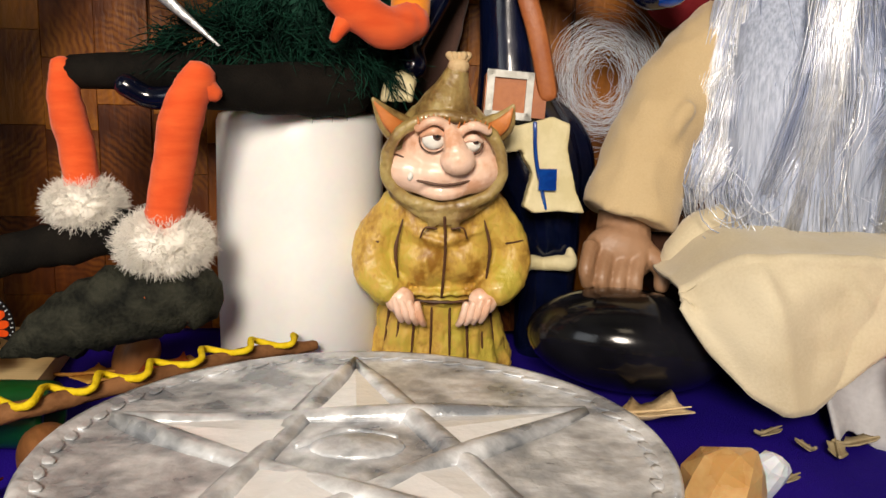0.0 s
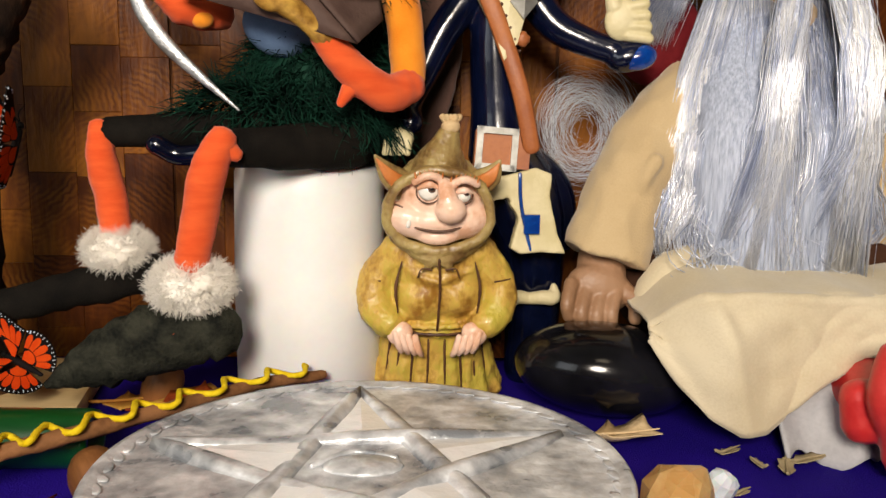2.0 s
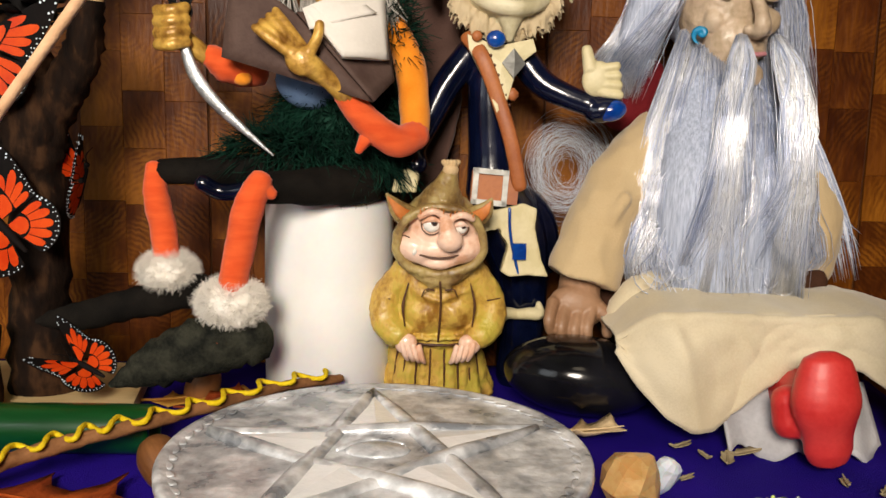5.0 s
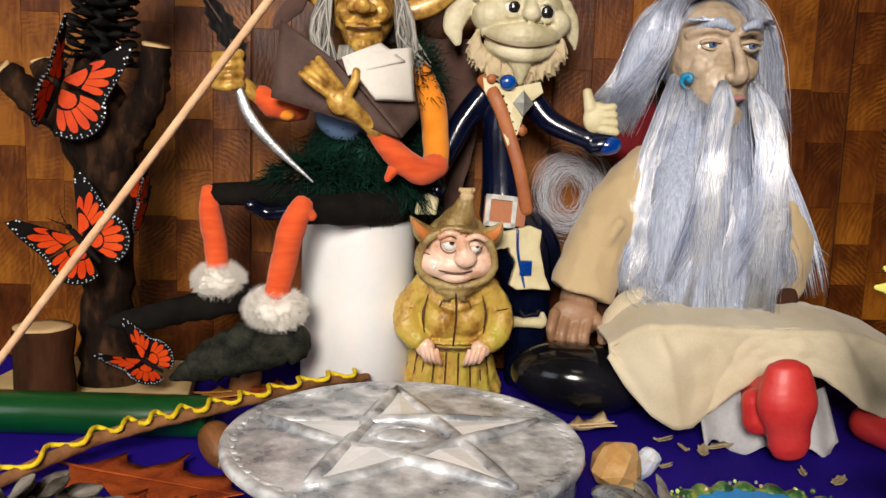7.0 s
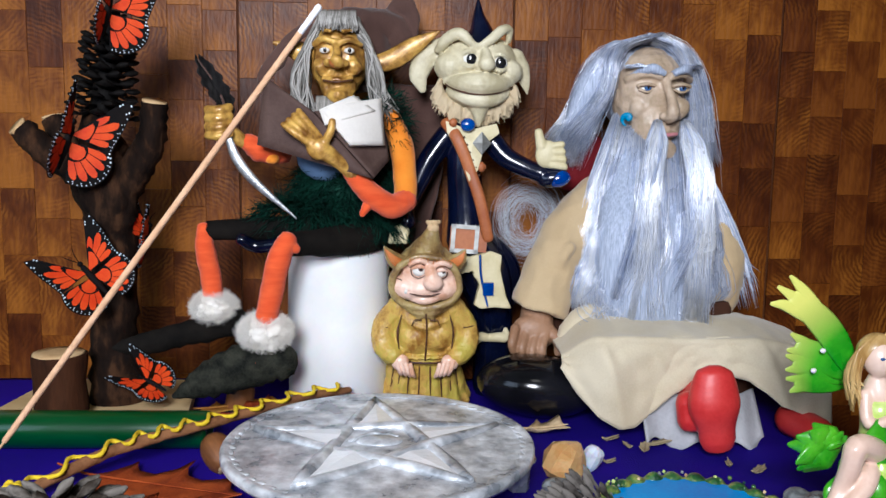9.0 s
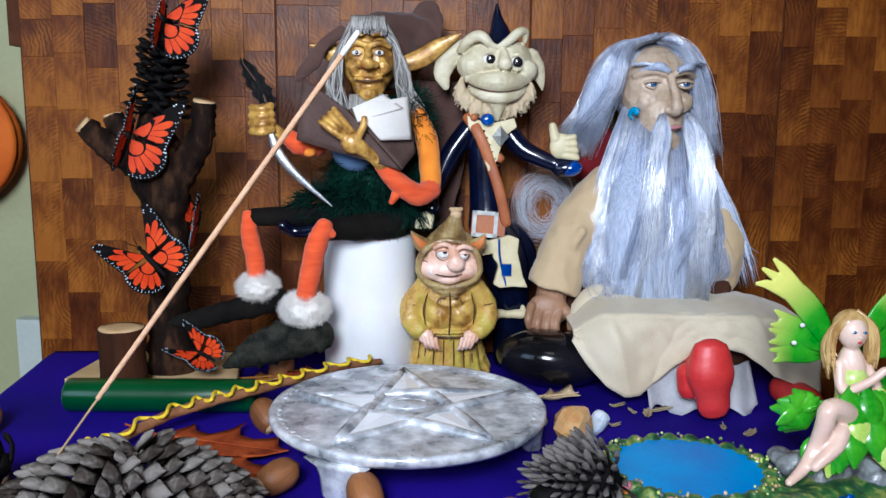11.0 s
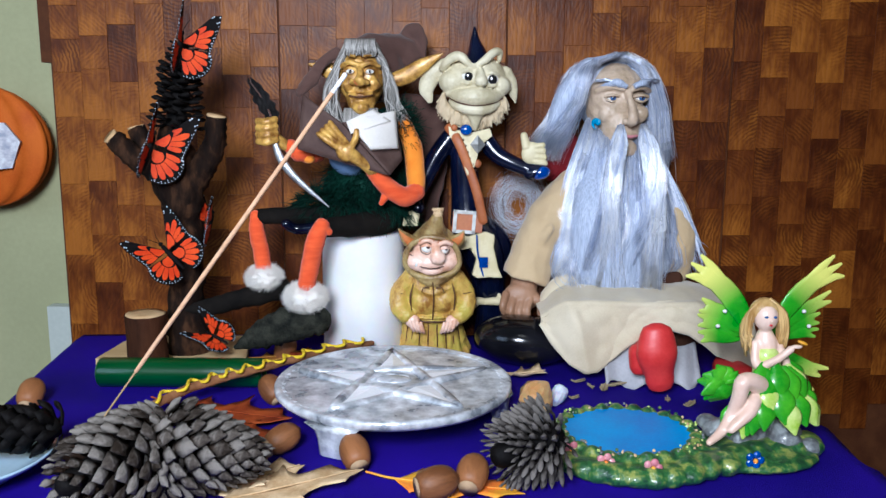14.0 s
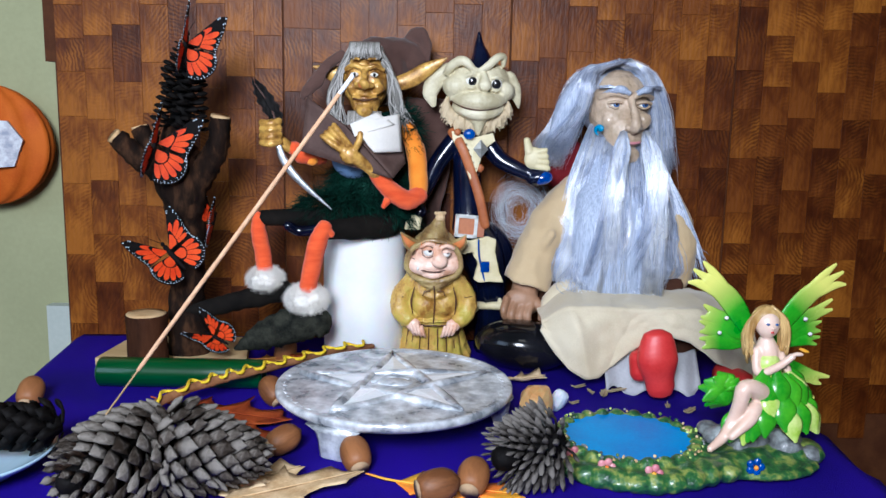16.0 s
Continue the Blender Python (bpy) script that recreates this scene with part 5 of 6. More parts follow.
    ap.slab([(-0.018, 0.018), (-0.008, 0.016), (0.007, 0.02), (0.015, 0.017), (0.014, 0.006), (0.018, -0.012), (0.022, -0.021), (0.01, -0.02), (0.0, -0.021), (-0.005, -0.018), (-0.001, -0.004), (-0.006, 0.006), (-0.018, 0.004), (-0.022, -0.003), (-0.025, 0.006)], 0.007, "bone", pose(0.1475, Y - 0.0155, 0.0945, 84, 0, 4))
    b.fused(ap, "bone", 0.0009, 3)
    b.tube([(0.1465, Y - 0.0205, 0.112), (0.1475, Y - 0.021, 0.097), (0.1525, Y - 0.02, 0.076)], 0.0009, "blue_bright", 6)
    b.box((0.1525, Y - 0.021, 0.0885), (0.0075, 0.003, 0.009), "blue_bright")
    bow = Build("bone")
    for s in (-1, 1):
        bow.tube([(0.156, Y + 0.003, 0.0475), (0.156 + s * 0.007, Y + 0.001, 0.0485), (0.156 + s * 0.0125, Y + 0.002, 0.0465 + 0.002 * s), (0.156 + s * 0.0125, Y + 0.004, 0.054)], [0.0032, 0.0038, 0.0038, 0.0018], "bone", 10)
    b.fused(bow, "bone", 0.0008, 2)
    # open palm and lowered palm
    palm = Build("clay")
    palm.ball((0.1925, Y - 0.0155, 0.183), (0.0085, 0.0042, 0.0098), "bone", (0, 12, 0))
    palm.tube([(0.1885, Y - 0.0155, 0.188), (0.1858, Y - 0.016, 0.1985)], [0.0042, 0.003], "bone", 10)
    for k in range(4):
        palm.tube([(0.195, Y - 0.0165, 0.1885 - 0.0042 * k), (0.2025 + 0.0008 * k, Y - 0.018, 0.19 - 0.0052 * k)], [0.0029, 0.0025], "bone", 10)
    palm.ball((0.091, Y - 0.013, 0.1275), (0.0062, 0.0045, 0.0052), "bone")
    for k in range(4):
        palm.tube([(0.0945 - 0.0032 * k, Y - 0.0155, 0.1265), (0.094 - 0.0035 * k, Y - 0.017, 0.1205)], [0.0021, 0.0018], "bone", 8)
    b.fused(palm, "bone", 0.0007, 2)
    thing("elf_figurine", b, (0.158, 0.525, 0.001), "tall glazed clay elf figurine in navy with cream face and apron", "figurine")


clay_elf()


def lock(b, pts, n, spread, r, bright=0.3):
    """A lock of fine hairs that start together, spread and wave a little; some tinsel locks are coloured paler as
    highlights.
    """
    shade = "hair_bright" if rng.random() < bright else "hair"
    p = np.array([tuple(q) for q in pts])
    ph, wave = U(0, 6), U(0.0012, 0.0045)
    for _ in range(n):
        o = np.array((rng.gauss(0, 1), rng.gauss(0, 1), rng.gauss(0, 0.6)))
        q = [p[i] + o * spread * (0.22 + 0.5 * i / (len(p) - 1)) + np.array((wave * math.sin(ph + 1.9 * i + 0.25 * o[0]), 0.5 * wave * math.cos(ph + 2.3 * i), 0)) * min(1, i) for i in range(len(p))]
        b.strand(q, r * U(0.7, 1.2), shade, 10, 3, 0.4)


# seated wizard doll
def wizard():
    b = Build("gown")
    # torso and sleeves
    tor = Build("sleeve")
    tor.lathe([(0.056, 0.0), (0.054, 0.03), (0.044, 0.08), (0.04, 0.12), (0.036, 0.15), (0.02, 0.172)], (0.27, 0.522, 0.004), "sleeve", 32, 1.0, 0.6, n=14)
    tor.ball((0.205, 0.482, 0.112), (0.004, 0.004, 0.012), "sleeve", (0, 25, 0))
    tor.tube([(0.238, 0.518, 0.156), (0.219, 0.509, 0.136), (0.203, 0.5, 0.106), (0.1895, 0.494, 0.071)], [0.0165, 0.0185, 0.0195, 0.0215], "sleeve", 24, round_ends=False)
    tor.tube([(0.3, 0.522, 0.158), (0.319, 0.517, 0.135), (0.327, 0.51, 0.105), (0.322, 0.504, 0.076)], [0.017, 0.018, 0.018, 0.016], "sleeve", 20)
    b.fused(tor, "sleeve", 0.0016, 3, 0.0026, 42)
    # hand on the left with fingers
    hd = Build("wiz_hand")
    hd.tube([(0.191, 0.494, 0.074), (0.189, 0.487, 0.06)], [0.0115, 0.0125], "wiz_hand", 14)
    hd.ball((0.187, 0.482, 0.0555), (0.0165, 0.0095, 0.0125), "wiz_hand", (12, 14, 0))
    for k, (x, z) in enumerate(((0.1695, 0.0505), (0.1765, 0.0465), (0.1838, 0.045), (0.191, 0.046))):
        hd.tube([(x + 0.003, 0.476, z + 0.009), (x, 0.4695, z), (x + 0.0012, 0.471, z - 0.0065)], [0.0036, 0.0033, 0.0028], "wiz_hand", 10)
    hd.tube([(0.198, 0.48, 0.056), (0.2035, 0.474, 0.05), (0.203, 0.472, 0.0425)], [0.005, 0.0044, 0.0034], "wiz_hand", 10)
    hd.v = [(x, y + 0.008, z + 0.001) for x, y, z in hd.v]
    b.fused(hd, "wiz_hand", 0.0009, 2)
    # dark lining behind, belt
    b.ball((0.234, 0.512, 0.054), (0.034, 0.026, 0.03), "lining")
    b.tube([(0.222, 0.482, 0.078), (0.27, 0.478, 0.07), (0.322, 0.484, 0.074)], 0.007, "lining", 12, flat=0.4)

    # robe skirt spread over the legs
    HEM = [(0.0, 0.046), (0.06, 0.03), (0.13, 0.0165), (0.2, 0.01), (0.26, 0.0105), (0.33, 0.02), (0.41, 0.034), (0.49, 0.042), (0.6, 0.045), (0.69, 0.041), (0.8, 0.026), (0.92, 0.017), (1.0, 0.013)]

    def ridge(d, w):
        return math.exp(-abs(d) / w)

    def skirt(u, v):
        x = 0.199 + 0.17 * u
        hem = float(np.interp(u, [q[0] for q in HEM], [q[1] for q in HEM]))
        topz = 0.0685 - 0.017 * math.exp(-(u / 0.07) ** 2) - 0.012 * max(0.0, (u - 0.75) / 0.25) ** 2
        y0 = 0.494 - 0.014 * math.exp(-(u / 0.12) ** 2)
        fold = 0.0026 * noise.noise(Vector((u * 6, v * 3.5, 2))) + 0.0012 * noise.noise(Vector((u * 17, v * 9, 5)))
        # creases that fan out from the knee, and the roll under the lap
        fold += 0.0036 * ridge(v - 0.47 - 0.1 * u + 0.02 * math.sin(9 * u), 0.05) * (0.4 + 0.6 * math.sin(math.pi * min(1, u * 1.2)))
        fold += 0.003 * ridge(u - 0.3 - 0.25 * (v - 0.5), 0.035) * min(1, max(0, v - 0.45) * 4)
        fold += 0.0026 * ridge(u - 0.1 - 0.2 * (v - 0.4), 0.03) * min(1, max(0, v - 0.3) * 3)
        fold += 0.0028 * ridge(u - 0.72 - 0.2 * (v - 0.5), 0.03) * min(1, max(0, v - 0.35) * 3)
        fold -= 0.003 * ridge(u - 0.43 + 0.3 * (v - 0.6), 0.05) * min(1, max(0, v - 0.5) * 3)
        front = y0 - 0.062 + 0.03 * math.exp(-(u / 0.1) ** 2)
        if v < 0.42:
            k = v / 0.42
            return (x, y0 + (front - y0) * k, topz + 0.002 * math.sin(math.pi * k) - 0.003 * k + fold)
        k = (v - 0.42) / 0.58
        t = 0.5 * math.pi * k
        return (x - 0.004 * k * (0.5 - u), front - 0.011 * math.sin(t) - 0.003 * math.sin(9 * u) * k - fold * 1.2, topz - 0.003 + fold * (1 - k) + (hem - topz + 0.003) * (1 - math.cos(t)) ** 0.85)
    b.sheet(skirt, 110, 46, 0.0018, "gown")
    b.ball((0.283, 0.475, 0.03), (0.064, 0.036, 0.022), "lining", seg=24, ring=14)
    b.tube([(0.206, 0.482, 0.05), (0.216, 0.478, 0.066), (0.236, 0.484, 0.072), (0.26, 0.49, 0.07)], [0.006, 0.009, 0.01, 0.008], "gown", 12, rough=0.2)

    def under(u, v):
        return (0.248 + 0.078 * u, 0.432 - 0.022 * v + 0.006 * math.sin(14 * u), 0.03 - 0.028 * v + 0.003 * math.sin(20 * u) * v)
    b.sheet(under, 36, 8, 0.0014, "underskirt")
    # shoe, sole towards the viewer
    sh = Build("red_shoe")
    sh.tube([(0.2805, 0.387, 0.05), (0.281, 0.386, 0.036), (0.2835, 0.387, 0.022), (0.285, 0.388, 0.0135)], [0.0135, 0.0158, 0.0118, 0.0112], "red_shoe", 20, flat=0.7)
    sh.tube([(0.27, 0.4, 0.034), (0.272, 0.398, 0.022)], [0.008, 0.009], "red_shoe", 14)
    sh.tube([(0.282, 0.395, 0.03), (0.286, 0.44, 0.028)], [0.0125, 0.014], "red_shoe", 14)
    b.fused(sh, "red_shoe", 0.0012, 3)
    sh2 = Build("red_shoe").tube([(0.35, 0.43, 0.012), (0.358, 0.405, 0.011)], [0.011, 0.0095], "red_shoe", 14)
    b.add(sh2.v, sh2.f, "red_shoe")
    # head
    hx, hy = 0.268, 0.514
    fc = Build("wiz_skin")
    fc.ball((hx, hy, 0.226), (0.0265, 0.0265, 0.034), "wiz_skin", (0, 0, 10))
    fc.ball((hx + 0.003, hy - 0.014, 0.205), (0.0175, 0.014, 0.0185), "wiz_skin")
    for s in (-1, 1):
        fc.ball((hx + 0.004 + s * 0.0145, hy - 0.0185, 0.2165), (0.0072, 0.006, 0.0075), "wiz_skin")
        fc.tube([(hx + 0.005 + s * 0.004, hy - 0.0275, 0.2375), (hx + 0.004 + s * 0.014, hy - 0.0245, 0.2395), (hx + 0.003 + s * 0.022, hy - 0.016, 0.236)], 0.003, "wiz_skin", 10)
    fc.tube([(hx + 0.005, hy - 0.026, 0.236), (hx + 0.0075, hy - 0.0325, 0.2225), (hx + 0.0085, hy - 0.037, 0.2125), (hx + 0.008, hy - 0.0305, 0.2075)], [0.0028, 0.0036, 0.0046, 0.003], "wiz_skin", 12)
    for s in (-1, 1):
        fc.ball((hx + 0.008 + s * 0.0046, hy - 0.0315, 0.2105), (0.0032, 0.0036, 0.003), "wiz_skin")
    fc.tube([(hx + 0.001, hy - 0.0275, 0.1985), (hx + 0.007, hy - 0.03, 0.1975), (hx + 0.013, hy - 0.0275, 0.1985)], 0.0024, "wiz_skin", 8)
    fc.ball((hx + 0.006, hy - 0.0245, 0.1865), (0.0095, 0.007, 0.008), "wiz_skin")
    b.fused(fc, "wiz_skin", 0.001, 2, 0.0008, 130)
    b.tube([(hx + 0.0005, hy - 0.0296, 0.1982), (hx + 0.007, hy - 0.0325, 0.1975), (hx + 0.0135, hy - 0.0296, 0.1982)], 0.0013, "pink", 8, flat=0.8)
    for s in (-1, 1):
        ex, ey, ez = hx + 0.0045 + s * 0.0122, hy - 0.0252 + (0.0015 if s < 0 else 0.001), 0.2295
        b.ball((ex, ey + 0.0004, ez - 0.0003), (0.0048, 0.0026, 0.0023), "eye_white", seg=14, ring=8)
        b.ball((ex + 0.0008, ey - 0.0019, ez + 0.0003), (0.0027, 0.0012, 0.0024), "eye_blue", seg=10, ring=6)
        b.ball((ex + 0.0009, ey - 0.0028, ez + 0.0004), (0.0011, 0.0005, 0.0012), "eye_dark", seg=8, ring=5)
        b.tube([(ex - 0.0058, ey - 0.0008, ez + 0.0014), (ex, ey - 0.0028, ez + 0.0026), (ex + 0.0058, ey - 0.0008, ez + 0.0014)], 0.0016, "wiz_skin", 8)
        b.tube([(ex - 0.005, ey - 0.0008, ez - 0.001), (ex, ey - 0.0024, ez - 0.0028), (ex + 0.005, ey - 0.0008, ez - 0.001)], 0.001, "wiz_skin", 6)
        b.tube([(ex - 0.005, ey - 0.0022, ez + 0.001), (ex, ey - 0.0036, ez + 0.0016), (ex + 0.005, ey - 0.0022, ez + 0.001)], 0.0005, "paint_dark", 6)
        b.tube([(hx + 0.0065 + s * 0.004, hy - 0.0305, 0.2395), (hx + 0.006 + s * 0.012, hy - 0.0285, 0.2425), (hx + 0.004 + s * 0.0215, hy - 0.0185, 0.2385)], [0.0022, 0.0034, 0.0012], "hair_under", 10, 16, rough=0.2)
        for i in range(46):
            u = i / 45
            p = Vector((hx + 0.005 + s * (0.003 + 0.019 * u), hy - 0.0285 + 0.0105 * u ** 2, 0.2405 + 0.0035 * math.sin(u * 2.2)))
            b.strand([p, p + Vector((s * 0.003, -0.002, U(0, 0.002))), p + Vector((s * 0.0075, -0.0005, U(-0.001, 0.002)))], 0.0006, "hair", 4, 3)
    # painted swirl on the cheek
    sw = [(hx - 0.0185 + r * math.cos(t), hy - 0.0212 - 0.5 * (r * math.cos(t)), 0.2085 + r * math.sin(t)) for t, r in [(a, 0.0005 + 0.0062 * (a / 6.0)) for a in np.linspace(-0.9, 4.4, 26)]]
    b.tube(sw, [0.0021] * 18 + [0.0019, 0.0017, 0.0015, 0.0013, 0.0011, 0.0009, 0.0007, 0.0004], "eye_paint", 6, 60, flat=0.6)
    b.ball((0.222, 0.53, 0.178), (0.022, 0.016, 0.024), "maroon", (0, 25, 0))
    # hair: under-layer then strands
    cap = Build("hair")
    cap.ball((hx - 0.002, hy + 0.013, 0.231), (0.031, 0.027, 0.0325), "hair", (0, -8, 0))
    cap.tube([(hx - 0.022, hy + 0.002, 0.255), (hx - 0.042, hy - 0.002, 0.232), (hx - 0.054, hy, 0.2), (hx - 0.058, hy + 0.004, 0.186)], [0.011, 0.011, 0.007, 0.003], "hair", 14)
    cap.tube([(hx + 0.018, hy + 0.006, 0.252), (hx + 0.031, hy + 0.004, 0.228), (hx + 0.037, hy + 0.004, 0.195), (hx + 0.043, hy + 0.006, 0.165)], [0.009, 0.0085, 0.008, 0.004], "hair", 14)
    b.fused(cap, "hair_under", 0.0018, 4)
    for i in range(80):
        u, k = U(0, 1), U(-1, 1)
        left = rng.random() < 0.62
        w = U(0.78, 1.06)
        r0 = Vector((hx + U(-0.006, 0.006), hy - 0.012 + 0.04 * u, 0.2685 - 0.008 * u))
        if left:
            pts = [r0, (hx - 0.03 * w, hy - 0.022 + 0.045 * u, 0.256), (hx - 0.05 * w + 0.012 * (1 - u), hy - 0.02 + 0.04 * u, 0.225), (hx - 0.06 * w + 0.009 * k, hy - 0.012 + 0.03 * u, 0.186 + U(-.012, .012))]
        else:
            pts = [r0, (hx + 0.024 * w, hy - 0.016 + 0.04 * u, 0.256), (hx + 0.037 * w, hy - 0.014 + 0.035 * u, 0.222), (hx + 0.044 * w, hy - 0.01 + 0.03 * u, 0.17 + U(-.03, .01))]
        lock(b, pts, 64, 0.0042, 0.0002)
    # beard under-layer and strands
    bd = Build("hair")
    bd.tube([(hx - 0.004, hy - 0.016, 0.18), (hx - 0.006, hy - 0.03, 0.14), (hx - 0.004, hy - 0.036, 0.1), (hx, hy - 0.038, 0.066)], [0.023, 0.034, 0.037, 0.03], "hair", 20, flat=0.5)
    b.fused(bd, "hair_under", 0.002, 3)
    for i in range(110):
        s = -1 + 2 * ((i * 0.618) % 1)
        a = s * 1.35
        w = U(0.86, 1.08)
        wisp = U(-0.005, 0.005)
        r0 = Vector((hx + 0.003 + 0.0265 * math.sin(a), hy - 0.021 * math.cos(a), 0.188 + 0.024 * abs(s)))
        lock(b, [r0, (hx + 0.04 * s * w + wisp, hy - 0.01 - 0.028 * math.cos(a), 0.158), (hx - 0.003 + 0.05 * s * w - wisp, hy - 0.012 - 0.033 * math.cos(a) + U(-.004, .004), 0.122), (hx - 0.004 + 0.05 * s * w + 2 * wisp, hy - 0.012 - 0.034 * math.cos(a) + U(-.004, .004), 0.09),
                 (hx - 0.004 + 0.045 * s * w + wisp, hy - 0.01 - 0.036 * math.cos(a) + U(-.004, .004), U(0.052, 0.084) + 0.016 * s * s)], 84, U(0.003, 0.0055), 0.0002)
    for side in (-1, 1):     # moustache: two full locks that part round the mouth and chin
        nx = hx + 0.0085
        core = [(nx + side * 0.0095, hy - 0.031, 0.207), (nx + side * 0.0135, hy - 0.041, 0.19), (nx + side * 0.0175 - 0.001, hy - 0.0465, 0.165), (nx + side * 0.0175 - 0.003, hy - 0.049, 0.13), (nx + side * 0.016 - 0.005, hy - 0.047, 0.1)]
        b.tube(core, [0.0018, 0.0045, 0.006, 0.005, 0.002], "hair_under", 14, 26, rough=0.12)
        for i in range(22):
            o, e = U(-0.0055, 0.0055), U(-0.008, 0.008)
            lock(b, [Vector(core[0]) + Vector((o * 0.3, -0.002, 0)), (core[1][0] + o * 0.8, core[1][1] - 0.004, core[1][2]), (core[2][0] + o, core[2][1] - 0.0055, core[2][2]), (core[3][0] + o + e * 0.5, core[3][1] - 0.005, core[3][2]), (core[4][0] + o + e * 1.6, hy - 0.05, U(0.062, 0.105))], 70, 0.0026, 0.0002, 0.8)
    for i in range(70):   # stray curled hairs along the hem of the beard
        s = U(-0.9, 0.55)
        x0, z0, q = hx - 0.004 + 0.048 * s, U(0.062, 0.1), U(-0.012, 0.012)
        b.strand([(x0, hy - 0.042, z0), (x0 + q, hy - 0.048, z0 - 0.012), (x0 + 0.3 * q, hy - 0.053, z0 - 0.021), (x0 - q, hy - 0.05, z0 - 0.014)], 0.00026, "hair", 10, 3, 0.5)
    for i in range(60):   # loose wisps on the right
        w = U(0, 1)
        b.strand([(hx + 0.036, hy - 0.005, 0.19), (hx + 0.046 + 0.01 * w, hy - 0.015, 0.15), (hx + 0.058 + 0.018 * w, hy - 0.014, 0.11), (hx + 0.07 + 0.018 * w, hy - 0.012, U(0.07, 0.1))], 0.0005, "hair", 12, 3)
    for i in range(300):  # curled lock beside the shoulder
        r, t0, cx_, cz_ = 0.0165 + rng.gauss(0, 0.0042), U(0, 6.28), rng.gauss(0, 0.0036), rng.gauss(0, 0.0045)
        b.strand([(0.187 + cx_ + r * math.cos(t0 + t), 0.534 + U(-.0025, .0025), 0.13 + cz_ + 1.2 * r * math.sin(t0 + t) + 0.002 * t) for t in np.linspace(0, 2.6, 7)], 0.00008, "hair_bright", 14, 3)
    thing("wizard_doll", b, (0.27, 0.5, 0.001), "seated wizard doll with long silver beard, cream robe, red shoes", "doll")


M["eye_paint"] = material("turquoise_paint", (0.0, 0.2, 0.42), (0.0, 0.28, 0.52), 0.4)
wizard()


# elf doll seated on the candle
def elf_doll():
    b = Build("green_fur")
    Y = 0.498
    # body
    b.ball((0.052, Y + 0.008, 0.15), (0.034, 0.026, 0.036), "green_fur", seg=24, ring=14)
    b.ball((0.066, Y + 0.008, 0.19), (0.026, 0.02, 0.03), "green_fur", seg=20, ring=12)
    fuzz(b, "green_fur", (0.052, Y + 0.008, 0.148), (0.034, 0.027, 0.034), 3400, 0.013, 0.0003, 0.6, over=0.122)
    fuzz(b, "green_fur", (0.03, Y - 0.012, 0.138), (0.036, 0.014, 0.014), 1900, 0.012, 0.0003, 0.4, over=0.124)
    fuzz(b, "green_fur", (0.07, Y + 0.002, 0.13), (0.018, 0.02, 0.014), 1300, 0.012, 0.0003, 0.8, over=0.119)
    fuzz(b, "green_fur", (0.08, Y + 0.0, 0.196), (0.014, 0.014, 0.03), 900, 0.009, 0.0003, 0.3)
    b.ball((0.036, Y - 0.012, 0.176), (0.017, 0.012, 0.013), "blue_cloth", (0, 20, 0))
    # thighs in black felt
    b.tube([(0.05, Y - 0.006, 0.127), (0.005, Y - 0.018, 0.13), (-0.04, Y - 0.019, 0.1285)], [0.0115, 0.0085, 0.0068], "black_felt", 14, rough=0.15)
    b.tube([(0.068, Y - 0.012, 0.124), (0.044, Y - 0.034, 0.1235), (0.02, Y - 0.048, 0.1235)], [0.0115, 0.0098, 0.0078], "black_felt", 14, rough=0.15)
    b.tube([(-0.016, Y - 0.03, 0.124), (-0.006, Y - 0.028, 0.119), (0.01, Y - 0.03, 0.121)], 0.0045, "navy", 10)
    # lower legs
    b.tube([(-0.0425, Y - 0.022, 0.131), (-0.0415, Y - 0.023, 0.117), (-0.039, Y - 0.021, 0.099), (-0.037, Y - 0.021, 0.081)], [0.0045, 0.0066, 0.007, 0.0068], "stocking", 14, 24, rough=0.08)
    b.tube([(0.019, Y - 0.056, 0.1275), (0.0135, Y - 0.058, 0.115), (0.0085, Y - 0.055, 0.095), (0.0045, Y - 0.054, 0.077)], [0.0062, 0.0076, 0.0076, 0.0072], "stocking", 14, 24, rough=0.08)
    b.tube([(0.019, Y - 0.056, 0.124), (0.0245, Y - 0.056, 0.121)], [0.0062, 0.003], "stocking", 10)
    # wool cuffs
    for c, r in (((-0.037, Y - 0.02, 0.0755), 0.0132), ((0.003, Y - 0.05, 0.0655), 0.0152)):
        b.ball(c, (r * 1.05, r * 0.95, r * 0.74), "pom", seg=28, ring=18, rough=0.28, freq=110)
        for k in range(26):
            d = Vector((rng.gauss(0, 1), rng.gauss(0, 1), rng.gauss(0, 0.6))).normalized() * r * 0.8
            b.ball(Vector(c) + Vector((d.x, d.y, d.z * 0.75)), (r * U(0.26, 0.4), r * U(0.26, 0.4), r * U(0.18, 0.28)), "pom", seg=10, ring=7, rough=0.3, freq=300)
        fuzz(b, "pom", c, (r * 1.1, r * 1.0, r * 0.78), 4200, 0.0034, 0.00011)
    # boots
    b.tube([(-0.02, Y - 0.02, 0.066), (-0.05, Y - 0.026, 0.0595), (-0.085, Y - 0.03, 0.0515), (-0.105, Y - 0.032, 0.05)], [0.0088, 0.0088, 0.007, 0.002], "black_felt", 14, 24, flat=0.75, rough=0.2)
    b.tube([(0.014, Y - 0.048, 0.0455), (-0.008, Y - 0.052, 0.0435), (-0.034, Y - 0.058, 0.0345), (-0.054, Y - 0.062, 0.0255)], [0.0125, 0.0148, 0.0115, 0.002], "boot_green", 16, 28, flat=0.72, rough=0.25)
    b.tube([(0.0, Y - 0.054, 0.0545), (-0.002, Y - 0.06, 0.047)], 0.002, "stocking", 8)
